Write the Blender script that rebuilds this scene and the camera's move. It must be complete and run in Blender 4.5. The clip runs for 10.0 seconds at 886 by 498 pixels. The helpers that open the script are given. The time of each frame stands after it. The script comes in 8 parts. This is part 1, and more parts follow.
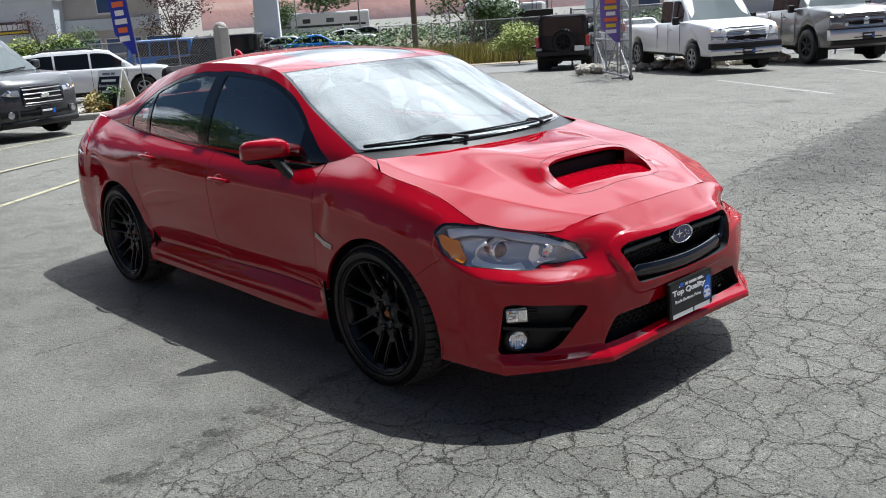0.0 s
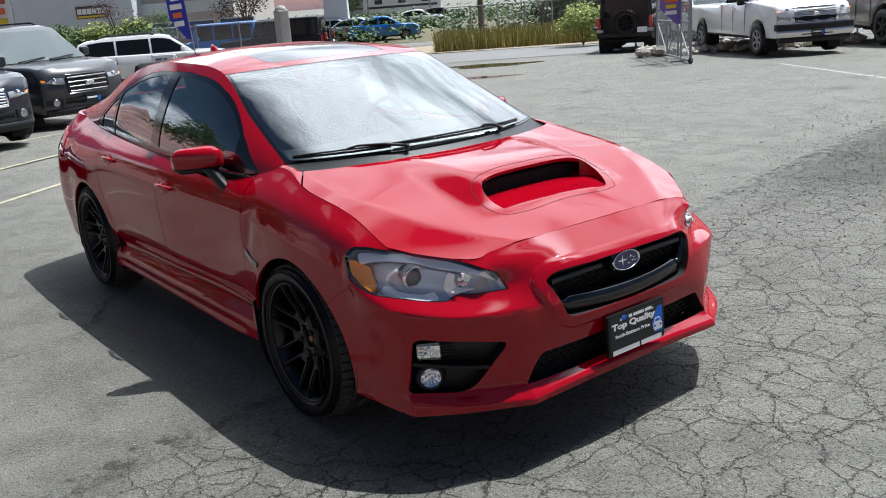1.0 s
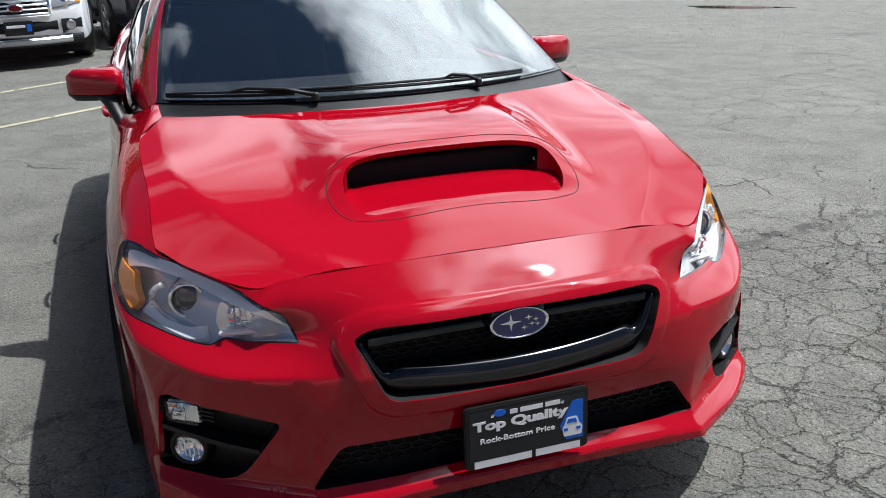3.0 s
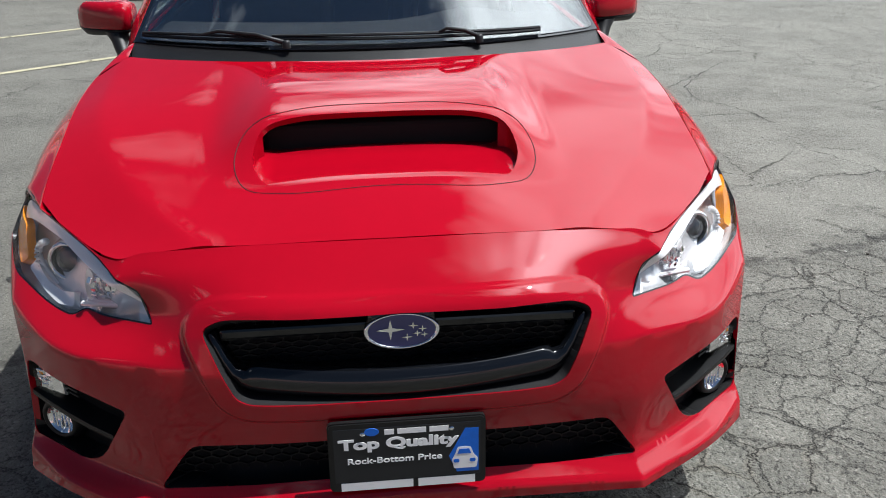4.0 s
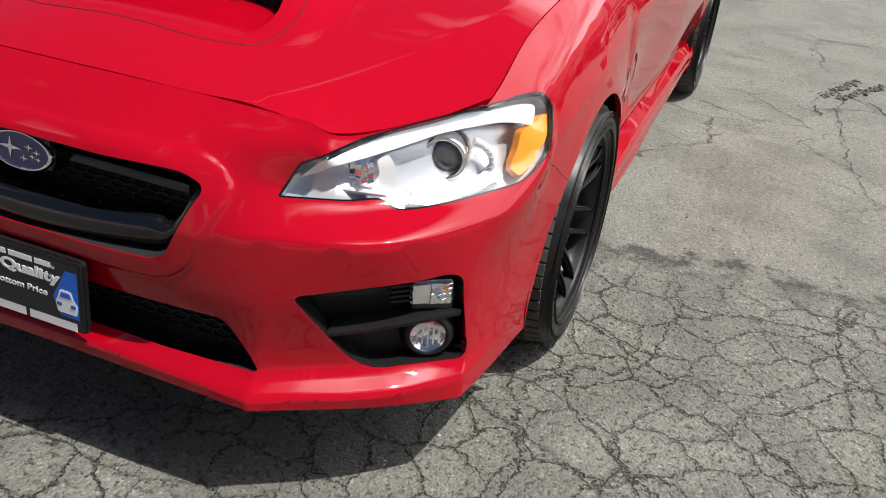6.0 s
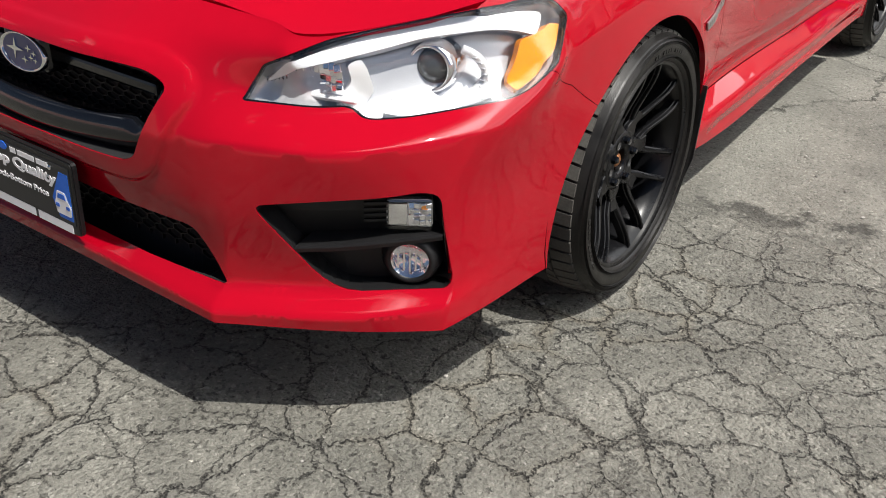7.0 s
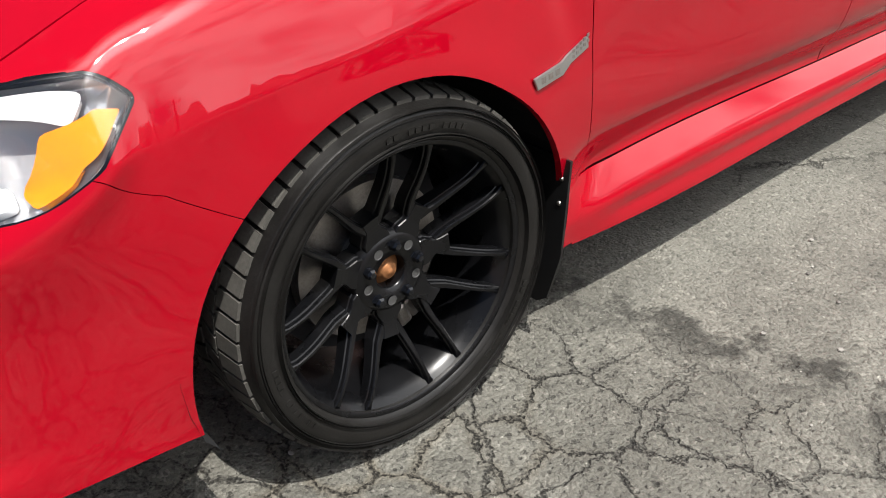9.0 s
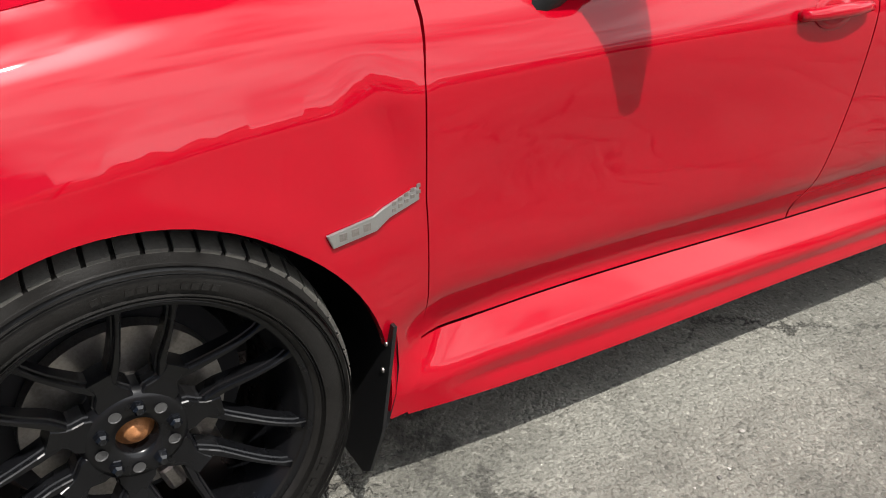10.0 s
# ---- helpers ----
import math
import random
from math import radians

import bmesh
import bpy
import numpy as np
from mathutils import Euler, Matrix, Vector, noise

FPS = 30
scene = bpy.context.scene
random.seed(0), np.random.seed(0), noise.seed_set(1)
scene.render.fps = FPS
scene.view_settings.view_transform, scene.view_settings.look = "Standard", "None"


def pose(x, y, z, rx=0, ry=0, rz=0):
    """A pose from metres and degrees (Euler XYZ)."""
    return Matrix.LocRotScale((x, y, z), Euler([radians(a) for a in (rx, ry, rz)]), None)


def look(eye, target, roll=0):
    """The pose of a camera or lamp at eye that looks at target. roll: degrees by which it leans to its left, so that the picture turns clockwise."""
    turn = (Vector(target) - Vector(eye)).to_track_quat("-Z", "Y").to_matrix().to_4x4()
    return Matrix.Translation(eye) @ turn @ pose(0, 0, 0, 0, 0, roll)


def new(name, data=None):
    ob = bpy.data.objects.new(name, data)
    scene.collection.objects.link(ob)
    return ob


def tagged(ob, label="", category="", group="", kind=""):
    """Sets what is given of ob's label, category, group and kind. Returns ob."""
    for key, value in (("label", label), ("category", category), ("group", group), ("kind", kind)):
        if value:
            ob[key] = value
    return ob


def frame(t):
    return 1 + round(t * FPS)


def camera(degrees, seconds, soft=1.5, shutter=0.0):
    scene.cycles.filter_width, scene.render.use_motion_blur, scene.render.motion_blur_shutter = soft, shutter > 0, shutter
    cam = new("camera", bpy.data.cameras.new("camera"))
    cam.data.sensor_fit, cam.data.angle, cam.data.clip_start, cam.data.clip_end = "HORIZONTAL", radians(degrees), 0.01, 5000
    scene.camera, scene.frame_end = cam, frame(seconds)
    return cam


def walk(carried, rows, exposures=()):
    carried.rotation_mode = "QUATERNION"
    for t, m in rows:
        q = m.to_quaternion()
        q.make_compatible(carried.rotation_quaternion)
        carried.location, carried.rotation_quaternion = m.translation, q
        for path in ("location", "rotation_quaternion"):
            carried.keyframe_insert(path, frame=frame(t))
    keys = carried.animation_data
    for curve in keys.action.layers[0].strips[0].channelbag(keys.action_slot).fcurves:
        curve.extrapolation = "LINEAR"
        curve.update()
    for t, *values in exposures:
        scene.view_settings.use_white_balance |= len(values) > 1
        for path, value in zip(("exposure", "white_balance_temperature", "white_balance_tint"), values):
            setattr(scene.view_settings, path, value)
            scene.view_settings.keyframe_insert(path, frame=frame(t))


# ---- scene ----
cam = camera(52.5, 10.0, soft=1.0, shutter=0.0)
PATH = [
    (0, (-3.109, -2.984, 1.6), (-1.831, -1.534, 1.085), -3.8),
    (0.5, (-2.816, -2.988, 1.626), (-1.575, -1.515, 1.088), -3.8),
    (1, (-2.416, -3.097, 1.635), (-1.274, -1.549, 1.09), -4.4),
    (1.5, (-2.035, -3.075, 1.596), (-1.05, -1.434, 1.015), -4.8),
    (2, (-1.596, -2.985, 1.59), (-0.664, -1.343, 0.93), -2.6),
    (2.5, (-1.133, -2.849, 1.555), (-0.451, -1.095, 0.878), -3.2),
    (2.7, (-0.966, -2.775, 1.537), (-0.329, -1.005, 0.856), -2.8),
    (3.8, (-0.229, -2.499, 1.46), (0.093, -0.671, 0.714), -0.1),
    (4, (-0.08, -2.482, 1.467), (0.113, -0.652, 0.683), -0.6),
    (4.5, (0.321, -2.378, 1.446), (0.395, -0.579, 0.575), 3.2),
    (5, (0.745, -2.336, 1.441), (0.577, -0.568, 0.521), 4.7),
    (5.5, (1.062, -2.289, 1.436), (0.586, -0.606, 0.466), 4.1),
    (6, (1.252, -2.131, 1.331), (0.675, -0.455, 0.404), 6.2),
    (6.2, (1.3, -2.082, 1.296), (0.685, -0.429, 0.353), 5.6),
    (7.3, (1.712, -1.692, 1.18), (0.652, -0.326, 0.174), 1.9),
    (7.5, (1.749, -1.549, 1.176), (0.68, -0.195, 0.164), 2.1),
    (8, (1.794, -1.26, 1.167), (0.681, 0.051, 0.147), 0.4),
    (8.5, (1.857, -0.995, 1.137), (0.691, 0.245, 0.087), 0.2),
    (9, (1.882, -0.755, 1.149), (0.57, 0.34, 0.11), -2.1),
    (9.5, (1.857, -0.407, 1.232), (0.468, 0.671, 0.279), 0.0),
    (10, (1.89, -0.172, 1.205), (0.424, 0.77, 0.223), 2.5),
]
walk(cam, [(t, look(eye, target, roll)) for t, eye, target, roll in PATH],
     [(0, .38, 5850, 8), (2.7, .29, 5850, 8), (4.5, .36, 6050, 8), (5.5, .34, 6250, 9), (7.5, .45, 6450, 10), (8.5, .52, 6450, 10), (10, .52, 6400, 10)])

# ---- sky and sun ----
world = bpy.data.worlds.new("sky")
scene.world = world
world.use_nodes = True
wn, wl = world.node_tree.nodes, world.node_tree.links
SUN = Vector((0.44, -0.05, 1.0)).normalized()
sky = wn.new("ShaderNodeTexSky")
sky.sky_type, sky.sun_disc = "NISHITA", False
sky.ozone_density, sky.dust_density = 2.2, 0.4
sky.sun_elevation = math.asin(SUN.z)
sky.sun_rotation = math.atan2(SUN.x, SUN.y)
coord = wn.new("ShaderNodeTexCoord")
cmap = wn.new("ShaderNodeMapping")
cmap.inputs["Scale"].default_value = (1.0, 1.0, 2.6)
wl.new(coord.outputs["Generated"], cmap.inputs["Vector"])
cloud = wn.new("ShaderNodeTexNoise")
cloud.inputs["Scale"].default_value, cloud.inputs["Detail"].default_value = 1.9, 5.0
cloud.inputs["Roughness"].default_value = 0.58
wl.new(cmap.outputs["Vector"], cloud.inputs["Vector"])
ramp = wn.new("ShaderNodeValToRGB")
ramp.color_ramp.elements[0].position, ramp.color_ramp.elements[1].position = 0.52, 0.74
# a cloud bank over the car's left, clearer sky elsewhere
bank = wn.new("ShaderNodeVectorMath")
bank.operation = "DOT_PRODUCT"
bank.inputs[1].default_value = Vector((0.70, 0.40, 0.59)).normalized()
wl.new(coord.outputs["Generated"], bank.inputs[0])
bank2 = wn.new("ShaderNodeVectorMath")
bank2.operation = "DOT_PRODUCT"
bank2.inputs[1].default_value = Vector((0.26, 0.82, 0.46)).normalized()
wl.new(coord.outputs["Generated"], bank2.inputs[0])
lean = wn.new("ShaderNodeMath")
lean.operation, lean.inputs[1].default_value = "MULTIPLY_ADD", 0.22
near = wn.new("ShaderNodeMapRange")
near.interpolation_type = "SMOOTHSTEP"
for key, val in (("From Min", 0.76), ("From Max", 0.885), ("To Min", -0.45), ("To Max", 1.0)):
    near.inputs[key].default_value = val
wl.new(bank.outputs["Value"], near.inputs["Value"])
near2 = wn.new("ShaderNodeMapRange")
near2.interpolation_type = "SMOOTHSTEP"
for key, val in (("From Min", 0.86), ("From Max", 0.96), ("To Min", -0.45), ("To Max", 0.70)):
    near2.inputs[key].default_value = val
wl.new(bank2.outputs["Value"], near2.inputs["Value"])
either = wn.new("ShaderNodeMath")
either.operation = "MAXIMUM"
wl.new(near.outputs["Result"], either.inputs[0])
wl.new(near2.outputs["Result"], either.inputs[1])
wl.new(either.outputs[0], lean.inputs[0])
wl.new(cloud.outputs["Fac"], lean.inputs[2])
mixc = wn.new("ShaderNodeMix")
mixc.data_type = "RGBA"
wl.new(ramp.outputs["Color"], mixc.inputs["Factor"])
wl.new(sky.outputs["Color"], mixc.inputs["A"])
# thin cloud glows round the sun
halo = wn.new("ShaderNodeVectorMath")
halo.operation, halo.inputs[1].default_value = "DOT_PRODUCT", SUN
wl.new(coord.outputs["Generated"], halo.inputs[0])
glow = wn.new("ShaderNodeMapRange")
glow.interpolation_type = "SMOOTHSTEP"
for key, val in (("From Min", 0.962), ("From Max", 1.0), ("To Min", 60.0), ("To Max", 230.0)):
    glow.inputs[key].default_value = val
wl.new(halo.outputs["Value"], glow.inputs["Value"])
veil = wn.new("ShaderNodeMapRange")
veil.interpolation_type = "SMOOTHSTEP"
for key, val in (("From Min", 0.93), ("From Max", 0.985), ("To Min", 0.0), ("To Max", 0.30)):
    veil.inputs[key].default_value = val
wl.new(halo.outputs["Value"], veil.inputs["Value"])
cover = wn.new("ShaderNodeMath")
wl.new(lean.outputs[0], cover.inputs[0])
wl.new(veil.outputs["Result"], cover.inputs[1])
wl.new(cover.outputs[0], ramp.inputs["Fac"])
wl.new(glow.outputs["Result"], mixc.inputs["B"])
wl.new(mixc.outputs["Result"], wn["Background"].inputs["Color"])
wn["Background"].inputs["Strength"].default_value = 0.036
sun = new("sun", bpy.data.lights.new("sun", "SUN"))
sun.data.energy, sun.data.angle, sun.data.color = 5.0, radians(0.53), (1.0, 0.955, 0.89)
sun.matrix_world = look(SUN * 50, (0, 0, 0))

# ---- materials ----
def material(name, color, rough=0.5, metal=0.0, coat=0.0, spec=0.5, vary=0.0, scale=8.0, bump=0.0, bump_scale=60.0,
             glass=0.0, ior=1.45, emit=None, alpha=1.0, vary_rough=0.0, island=0.0):
    """A principled surface with two scales of tone variation, uneven gloss and fine relief."""
    m = bpy.data.materials.new(name)
    m.use_nodes = True
    n, l = m.node_tree.nodes, m.node_tree.links
    b = n["Principled BSDF"]
    b.inputs["Base Color"].default_value = (*color, 1)
    b.inputs["Roughness"].default_value, b.inputs["Metallic"].default_value = rough, metal
    b.inputs["Coat Weight"].default_value, b.inputs["Coat Roughness"].default_value = coat, 0.02
    b.inputs["Specular IOR Level"].default_value = spec
    b.inputs["Transmission Weight"].default_value, b.inputs["IOR"].default_value = glass, ior
    b.inputs["Alpha"].default_value = alpha
    if emit:
        b.inputs["Emission Color"].default_value, b.inputs["Emission Strength"].default_value = (*emit, 1), 1.0
    if vary or vary_rough or bump or island:
        tc = n.new("ShaderNodeTexCoord")
        big, small = n.new("ShaderNodeTexNoise"), n.new("ShaderNodeTexNoise")
        for tex, s in ((big, scale), (small, scale * 9)):
            tex.inputs["Scale"].default_value, tex.inputs["Detail"].default_value = s, 5.0
            l.new(tc.outputs["Object"], tex.inputs["Vector"])
        add = n.new("ShaderNodeMath")
        add.operation = "ADD"
        l.new(big.outputs["Fac"], add.inputs[0])
        l.new(small.outputs["Fac"], add.inputs[1])
        mr = n.new("ShaderNodeMapRange")
        mr.inputs["From Min"].default_value, mr.inputs["From Max"].default_value = 0.6, 1.4
        mr.inputs["To Min"].default_value, mr.inputs["To Max"].default_value = 1 - vary, 1 + vary
        l.new(add.outputs[0], mr.inputs["Value"])
        mul = n.new("ShaderNodeMix")
        mul.data_type, mul.blend_type = "RGBA", "MULTIPLY"
        mul.inputs["Factor"].default_value = 1
        mul.inputs["A"].default_value = (*color, 1)
        l.new(mr.outputs["Result"], mul.inputs["B"])
        l.new(mul.outputs["Result"], b.inputs["Base Color"])
        if island:
            geo = n.new("ShaderNodeNewGeometry")
            ir = n.new("ShaderNodeMapRange")
            ir.inputs["To Min"].default_value, ir.inputs["To Max"].default_value = 1 - island, 1 + island
            l.new(geo.outputs["Random Per Island"], ir.inputs["Value"])
            mul2 = n.new("ShaderNodeMix")
            mul2.data_type, mul2.blend_type = "RGBA", "MULTIPLY"
            mul2.inputs["Factor"].default_value = 1
            l.new(mul.outputs["Result"], mul2.inputs["A"])
            l.new(ir.outputs["Result"], mul2.inputs["B"])
            l.new(mul2.outputs["Result"], b.inputs["Base Color"])
        if vary_rough:
            rr = n.new("ShaderNodeMapRange")
            rr.inputs["From Min"].default_value, rr.inputs["From Max"].default_value = 0.3, 0.7
            rr.inputs["To Min"].default_value, rr.inputs["To Max"].default_value = max(rough - vary_rough, 0.02), rough + vary_rough
            l.new(big.outputs["Fac"], rr.inputs["Value"])
            l.new(rr.outputs["Result"], b.inputs["Roughness"])
        if bump:
            tex = n.new("ShaderNodeTexNoise")
            tex.inputs["Scale"].default_value, tex.inputs["Detail"].default_value = bump_scale, 6.0
            l.new(tc.outputs["Object"], tex.inputs["Vector"])
            bp = n.new("ShaderNodeBump")
            bp.inputs["Strength"].default_value, bp.inputs["Distance"].default_value = 1.0, bump
            l.new(tex.outputs["Fac"], bp.inputs["Height"])
            l.new(bp.outputs["Normal"], b.inputs["Normal"])
    return m


PAINT = material("red_car_paint", (0.305, 0.0010, 0.0090), 0.5, 0.0, 1.0, 0.0, vary=0.03, scale=3, vary_rough=0.05)
PAINT.node_tree.nodes["Principled BSDF"].inputs["Coat IOR"].default_value = 1.46
PAINT.node_tree.nodes["Principled BSDF"].inputs["Coat Roughness"].default_value = 0.025
PAINT.node_tree.nodes["Principled BSDF"].inputs["Specular IOR Level"].default_value = 0.0
GLOSS_BLACK = material("gloss_black", (0.004, 0.0045, 0.006), 0.10, 0, 0.3)
PLASTIC = material("black_plastic", (0.008, 0.008, 0.0085), 0.42, spec=0.4, bump=0.0003, bump_scale=900, vary=0.15)
MATTE = material("matte_black", (0.006, 0.006, 0.007), 0.85)
TREAD = material("dusty_tread", (0.060, 0.057, 0.050), 0.8, vary=0.3, scale=20, bump=0.0004, bump_scale=400)
RUBBER = material("tyre_rubber", (0.0085, 0.0080, 0.0074), 0.42, spec=0.34, vary=0.4, scale=14, vary_rough=0.12, bump=0.0004, bump_scale=300)
RIM = material("satin_black_alloy", (0.0035, 0.0036, 0.0042), 0.28, 0.0, 0.0, 0.38, vary_rough=0.05, vary=0.2, scale=10)
CHROME = material("chrome", (0.82, 0.83, 0.85), 0.07, 1.0)
SATIN = material("satin_silver", (0.58, 0.60, 0.62), 0.28, 0.9, vary=0.08, scale=30)
BADGE_SILVER = material("dull_silver", (0.40, 0.40, 0.39), 0.3, 0.85, vary=0.08, scale=40)
HOUSING = material("lamp_housing", (0.88, 0.89, 0.90), 0.24, 0.35, 0.5)
LAMP_BACK = material("lamp_back", (0.62, 0.63, 0.65), 0.26, 0.60, 0.4)
REFLECTOR = material("lamp_reflector", (0.9, 0.9, 0.92), 0.06, 1.0)
AMBER = material("amber_plastic", (0.85, 0.27, 0.008), 0.16, 0, 0.6, vary=0.1, scale=40)
PROJECTOR = material("projector_glass", (0.045, 0.052, 0.062), 0.04, 0.35, 0.8)
LAMP_GREY_RIB = material("rib_grey", (0.42, 0.43, 0.45), 0.3, 0.3)
RED_LENS = material("red_lens", (0.42, 0.004, 0.012), 0.1, 0, 1.0)


def clear_cover(name, mirror):
    m = bpy.data.materials.new(name)
    m.use_nodes = True
    n, l = m.node_tree.nodes, m.node_tree.links
    mix, clear, gloss = n.new("ShaderNodeMixShader"), n.new("ShaderNodeBsdfTransparent"), n.new("ShaderNodeBsdfGlossy")
    gloss.inputs["Roughness"].default_value = 0.0
    mix.inputs[0].default_value = mirror
    l.new(clear.outputs[0], mix.inputs[1])
    l.new(gloss.outputs[0], mix.inputs[2])
    l.new(mix.outputs[0], n["Material Output"].inputs["Surface"])
    return m


LENS = clear_cover("clear_lens", 0.045)
GLASS = material("car_glass", (0.86, 0.93, 0.91), 0.0, glass=1.0, ior=2.0)
TINT = material("tinted_glass", (0.66, 0.73, 0.71), 0.0, glass=1.0, ior=1.9)
DISC = material("brake_disc", (0.32, 0.30, 0.28), 0.35, 0.9, vary=0.3, scale=25)
RUST = material("rusty_hub", (0.30, 0.13, 0.05), 0.6, 0.5, vary=0.5, scale=60, bump=0.0005, bump_scale=200)
SEAT = material("charcoal_fabric", (0.022, 0.022, 0.024), 0.9, vary=0.25, scale=40)
DASH = material("dark_dashboard", (0.012, 0.012, 0.013), 0.9, spec=0.1, bump=0.0004, bump_scale=500, vary=0.1)
LINER = material("grey_headliner", (0.42, 0.41, 0.39), 0.9, vary=0.05)
WHITE_INK = material("white_print", (0.82, 0.82, 0.82), 0.5)
BLUE_INK = material("blue_print", (0.01, 0.13, 0.62), 0.45, vary=0.1, scale=60)
BADGE_BLUE = material("blue_enamel", (0.03, 0.03, 0.14), 0.15, 0, 0.8)
PLATE = material("plate_black", (0.010, 0.011, 0.014), 0.35)
# ---- building helpers ----
from mathutils.geometry import delaunay_2d_cdt


def link(name, mesh, mat, parent=None, label=""):
    ob = new(name, mesh)
    if mat and not mesh.materials:
        mesh.materials.append(mat)
    if parent:
        ob.parent = parent
    if label:
        tagged(ob, label)
    return ob


def part(name, bm, mat, parent=None, label="", smooth=False):
    """Links a bmesh as one mesh object under a thing or a part."""
    me = bpy.data.meshes.new(name)
    bmesh.ops.recalc_face_normals(bm, faces=bm.faces)
    bm.to_mesh(me)
    bm.free()
    if smooth:
        me.shade_smooth()
    return link(name, me, mat, parent, label)


def raw(name, verts, faces, mat, parent=None, label="", smooth=False, normals=None):
    me = bpy.data.meshes.new(name)
    me.from_pydata([tuple(v) for v in verts], [], [tuple(int(i) for i in f) for f in faces])
    me.update()
    if smooth or normals is not None:
        me.shade_smooth()
    if normals is not None:
        me.normals_split_custom_set_from_vertices([tuple(n) for n in normals])
    return link(name, me, mat, parent, label)


def thing(name, label, category, at=None, group=""):
    ob = new(name)
    ob.empty_display_size = 0.2
    if at is not None:
        ob.matrix_world = at
    return tagged(ob, label, category, group)


def box(bm, size, at=(0, 0, 0), bevel=0.0, m=None, seg=2):
    r = bmesh.ops.create_cube(bm, size=1, matrix=(m or Matrix()) @ Matrix.Translation(at) @ Matrix.Diagonal((*size, 1)))
    if bevel:
        bmesh.ops.bevel(bm, geom=list({e for v in r["verts"] for e in v.link_edges}), offset=bevel, segments=seg, affect="EDGES", profile=0.5)
    return bm


def boxed(name, size, at, mat, parent=None, label="", bevel=0.01, m=None):
    return part(name, box(bmesh.new(), size, at, bevel, m), mat, parent, label)


def lathe(bm, profile, m=Matrix(), n=48, closed=False):
    """Turns (radius, height) pairs about the local z axis."""
    rings = [[bm.verts.new(m @ Vector((r * math.cos(2 * math.pi * i / n), r * math.sin(2 * math.pi * i / n), z))) for i in range(n)] for r, z in profile]
    pairs = list(zip(rings, rings[1:])) + ([(rings[-1], rings[0])] if closed else [])
    for a, b in pairs:
        for i in range(n):
            bm.faces.new((a[i], a[(i + 1) % n], b[(i + 1) % n], b[i]))
    return rings


def tube(points, r, n=8, caps=True):
    """A round bar along a chain of points."""
    bm = bmesh.new()
    pts = [Vector(p) for p in points]
    rings = []
    for i, p in enumerate(pts):
        d = (pts[min(i + 1, len(pts) - 1)] - pts[max(i - 1, 0)]).normalized()
        a = d.cross(Vector((0, 0, 1)) if abs(d.z) < 0.95 else Vector((1, 0, 0))).normalized()
        b = d.cross(a)
        rr = r[i] if isinstance(r, (list, tuple)) else r
        rings.append([bm.verts.new(p + rr * (a * math.cos(2 * math.pi * k / n) + b * math.sin(2 * math.pi * k / n))) for k in range(n)])
    for a, b in zip(rings, rings[1:]):
        for i in range(n):
            bm.faces.new((a[i], a[(i + 1) % n], b[(i + 1) % n], b[i]))
    if caps:
        bm.faces.new(rings[0])
        bm.faces.new(rings[-1])
    return bm


def prism(poly, depth, m=Matrix(), bevel=0.0):
    """A flat outline (x, y) made solid along z by depth."""
    bm = bmesh.new()
    vs = [bm.verts.new(m @ Vector((x, y, 0))) for x, y in poly]
    f = bm.faces.new(vs)
    r = bmesh.ops.extrude_face_region(bm, geom=[f])
    d = m.to_3x3() @ Vector((0, 0, depth))
    top = [v for v in r["geom"] if isinstance(v, bmesh.types.BMVert)]
    for v in top:
        v.co += d
    if bevel:
        edges = [e for e in bm.edges if all(v in top for v in e.verts)]
        bmesh.ops.bevel(bm, geom=edges, offset=bevel, segments=2, affect="EDGES")
    return bm


def rounded(poly, r, n=5):
    """Rounds the corners of a closed outline."""
    out, k = [], len(poly)
    for i in range(k):
        a, b, c = (np.array(poly[j % k], float) for j in (i - 1, i, i + 1))
        u, w = a - b, c - b
        lu, lw = np.linalg.norm(u), np.linalg.norm(w)
        d = min(r[i] if isinstance(r, (list, tuple)) else r, lu * 0.45, lw * 0.45)
        if d < 1e-6:
            out.append(b)
            continue
        s, e = b + u / lu * d, b + w / lw * d
        for t in np.linspace(0, 1, n):
            out.append((1 - t) ** 2 * s + 2 * t * (1 - t) * b + t * t * e)
    return np.array(out)


def dense(poly, step, closed=True):
    """Cuts the sides of an outline into short steps."""
    poly, out = np.array(poly, float), []
    k = len(poly)
    for i in range(k if closed else k - 1):
        a, b = poly[i], poly[(i + 1) % k]
        c = max(1, int(np.linalg.norm(b - a) / step + 0.5))
        out += [a + (b - a) * j / c for j in range(c)]
    if not closed:
        out.append(poly[-1])
    return np.array(out)


def spline(points, n, closed=False):
    """A smooth chain of n points through the given ones."""
    p = np.array(points, float)
    if closed:
        p = np.vstack([p, p[:1]])
    d = np.concatenate([[0], np.cumsum(np.linalg.norm(np.diff(p, axis=0), axis=1))])
    m = slopes(d, p)
    if closed:
        m[0] = m[-1] = ((p[1] - p[0]) / (d[1] - d[0]) + (p[-1] - p[-2]) / (d[-1] - d[-2])) / 2
    t = np.linspace(0, d[-1], n + 1 if closed else n)
    out = hermite(d, p, m, m, t)
    return out[:-1] if closed else out


def slopes(d, p):
    h = np.diff(d)
    h = h.reshape((-1,) + (1,) * (p.ndim - 1))
    s = np.diff(p, axis=0) / h
    m = np.empty_like(p)
    m[1:-1] = (h[1:] * s[:-1] + h[:-1] * s[1:]) / (h[1:] + h[:-1])
    m[0] = s[0]
    m[-1] = s[-1]
    return m


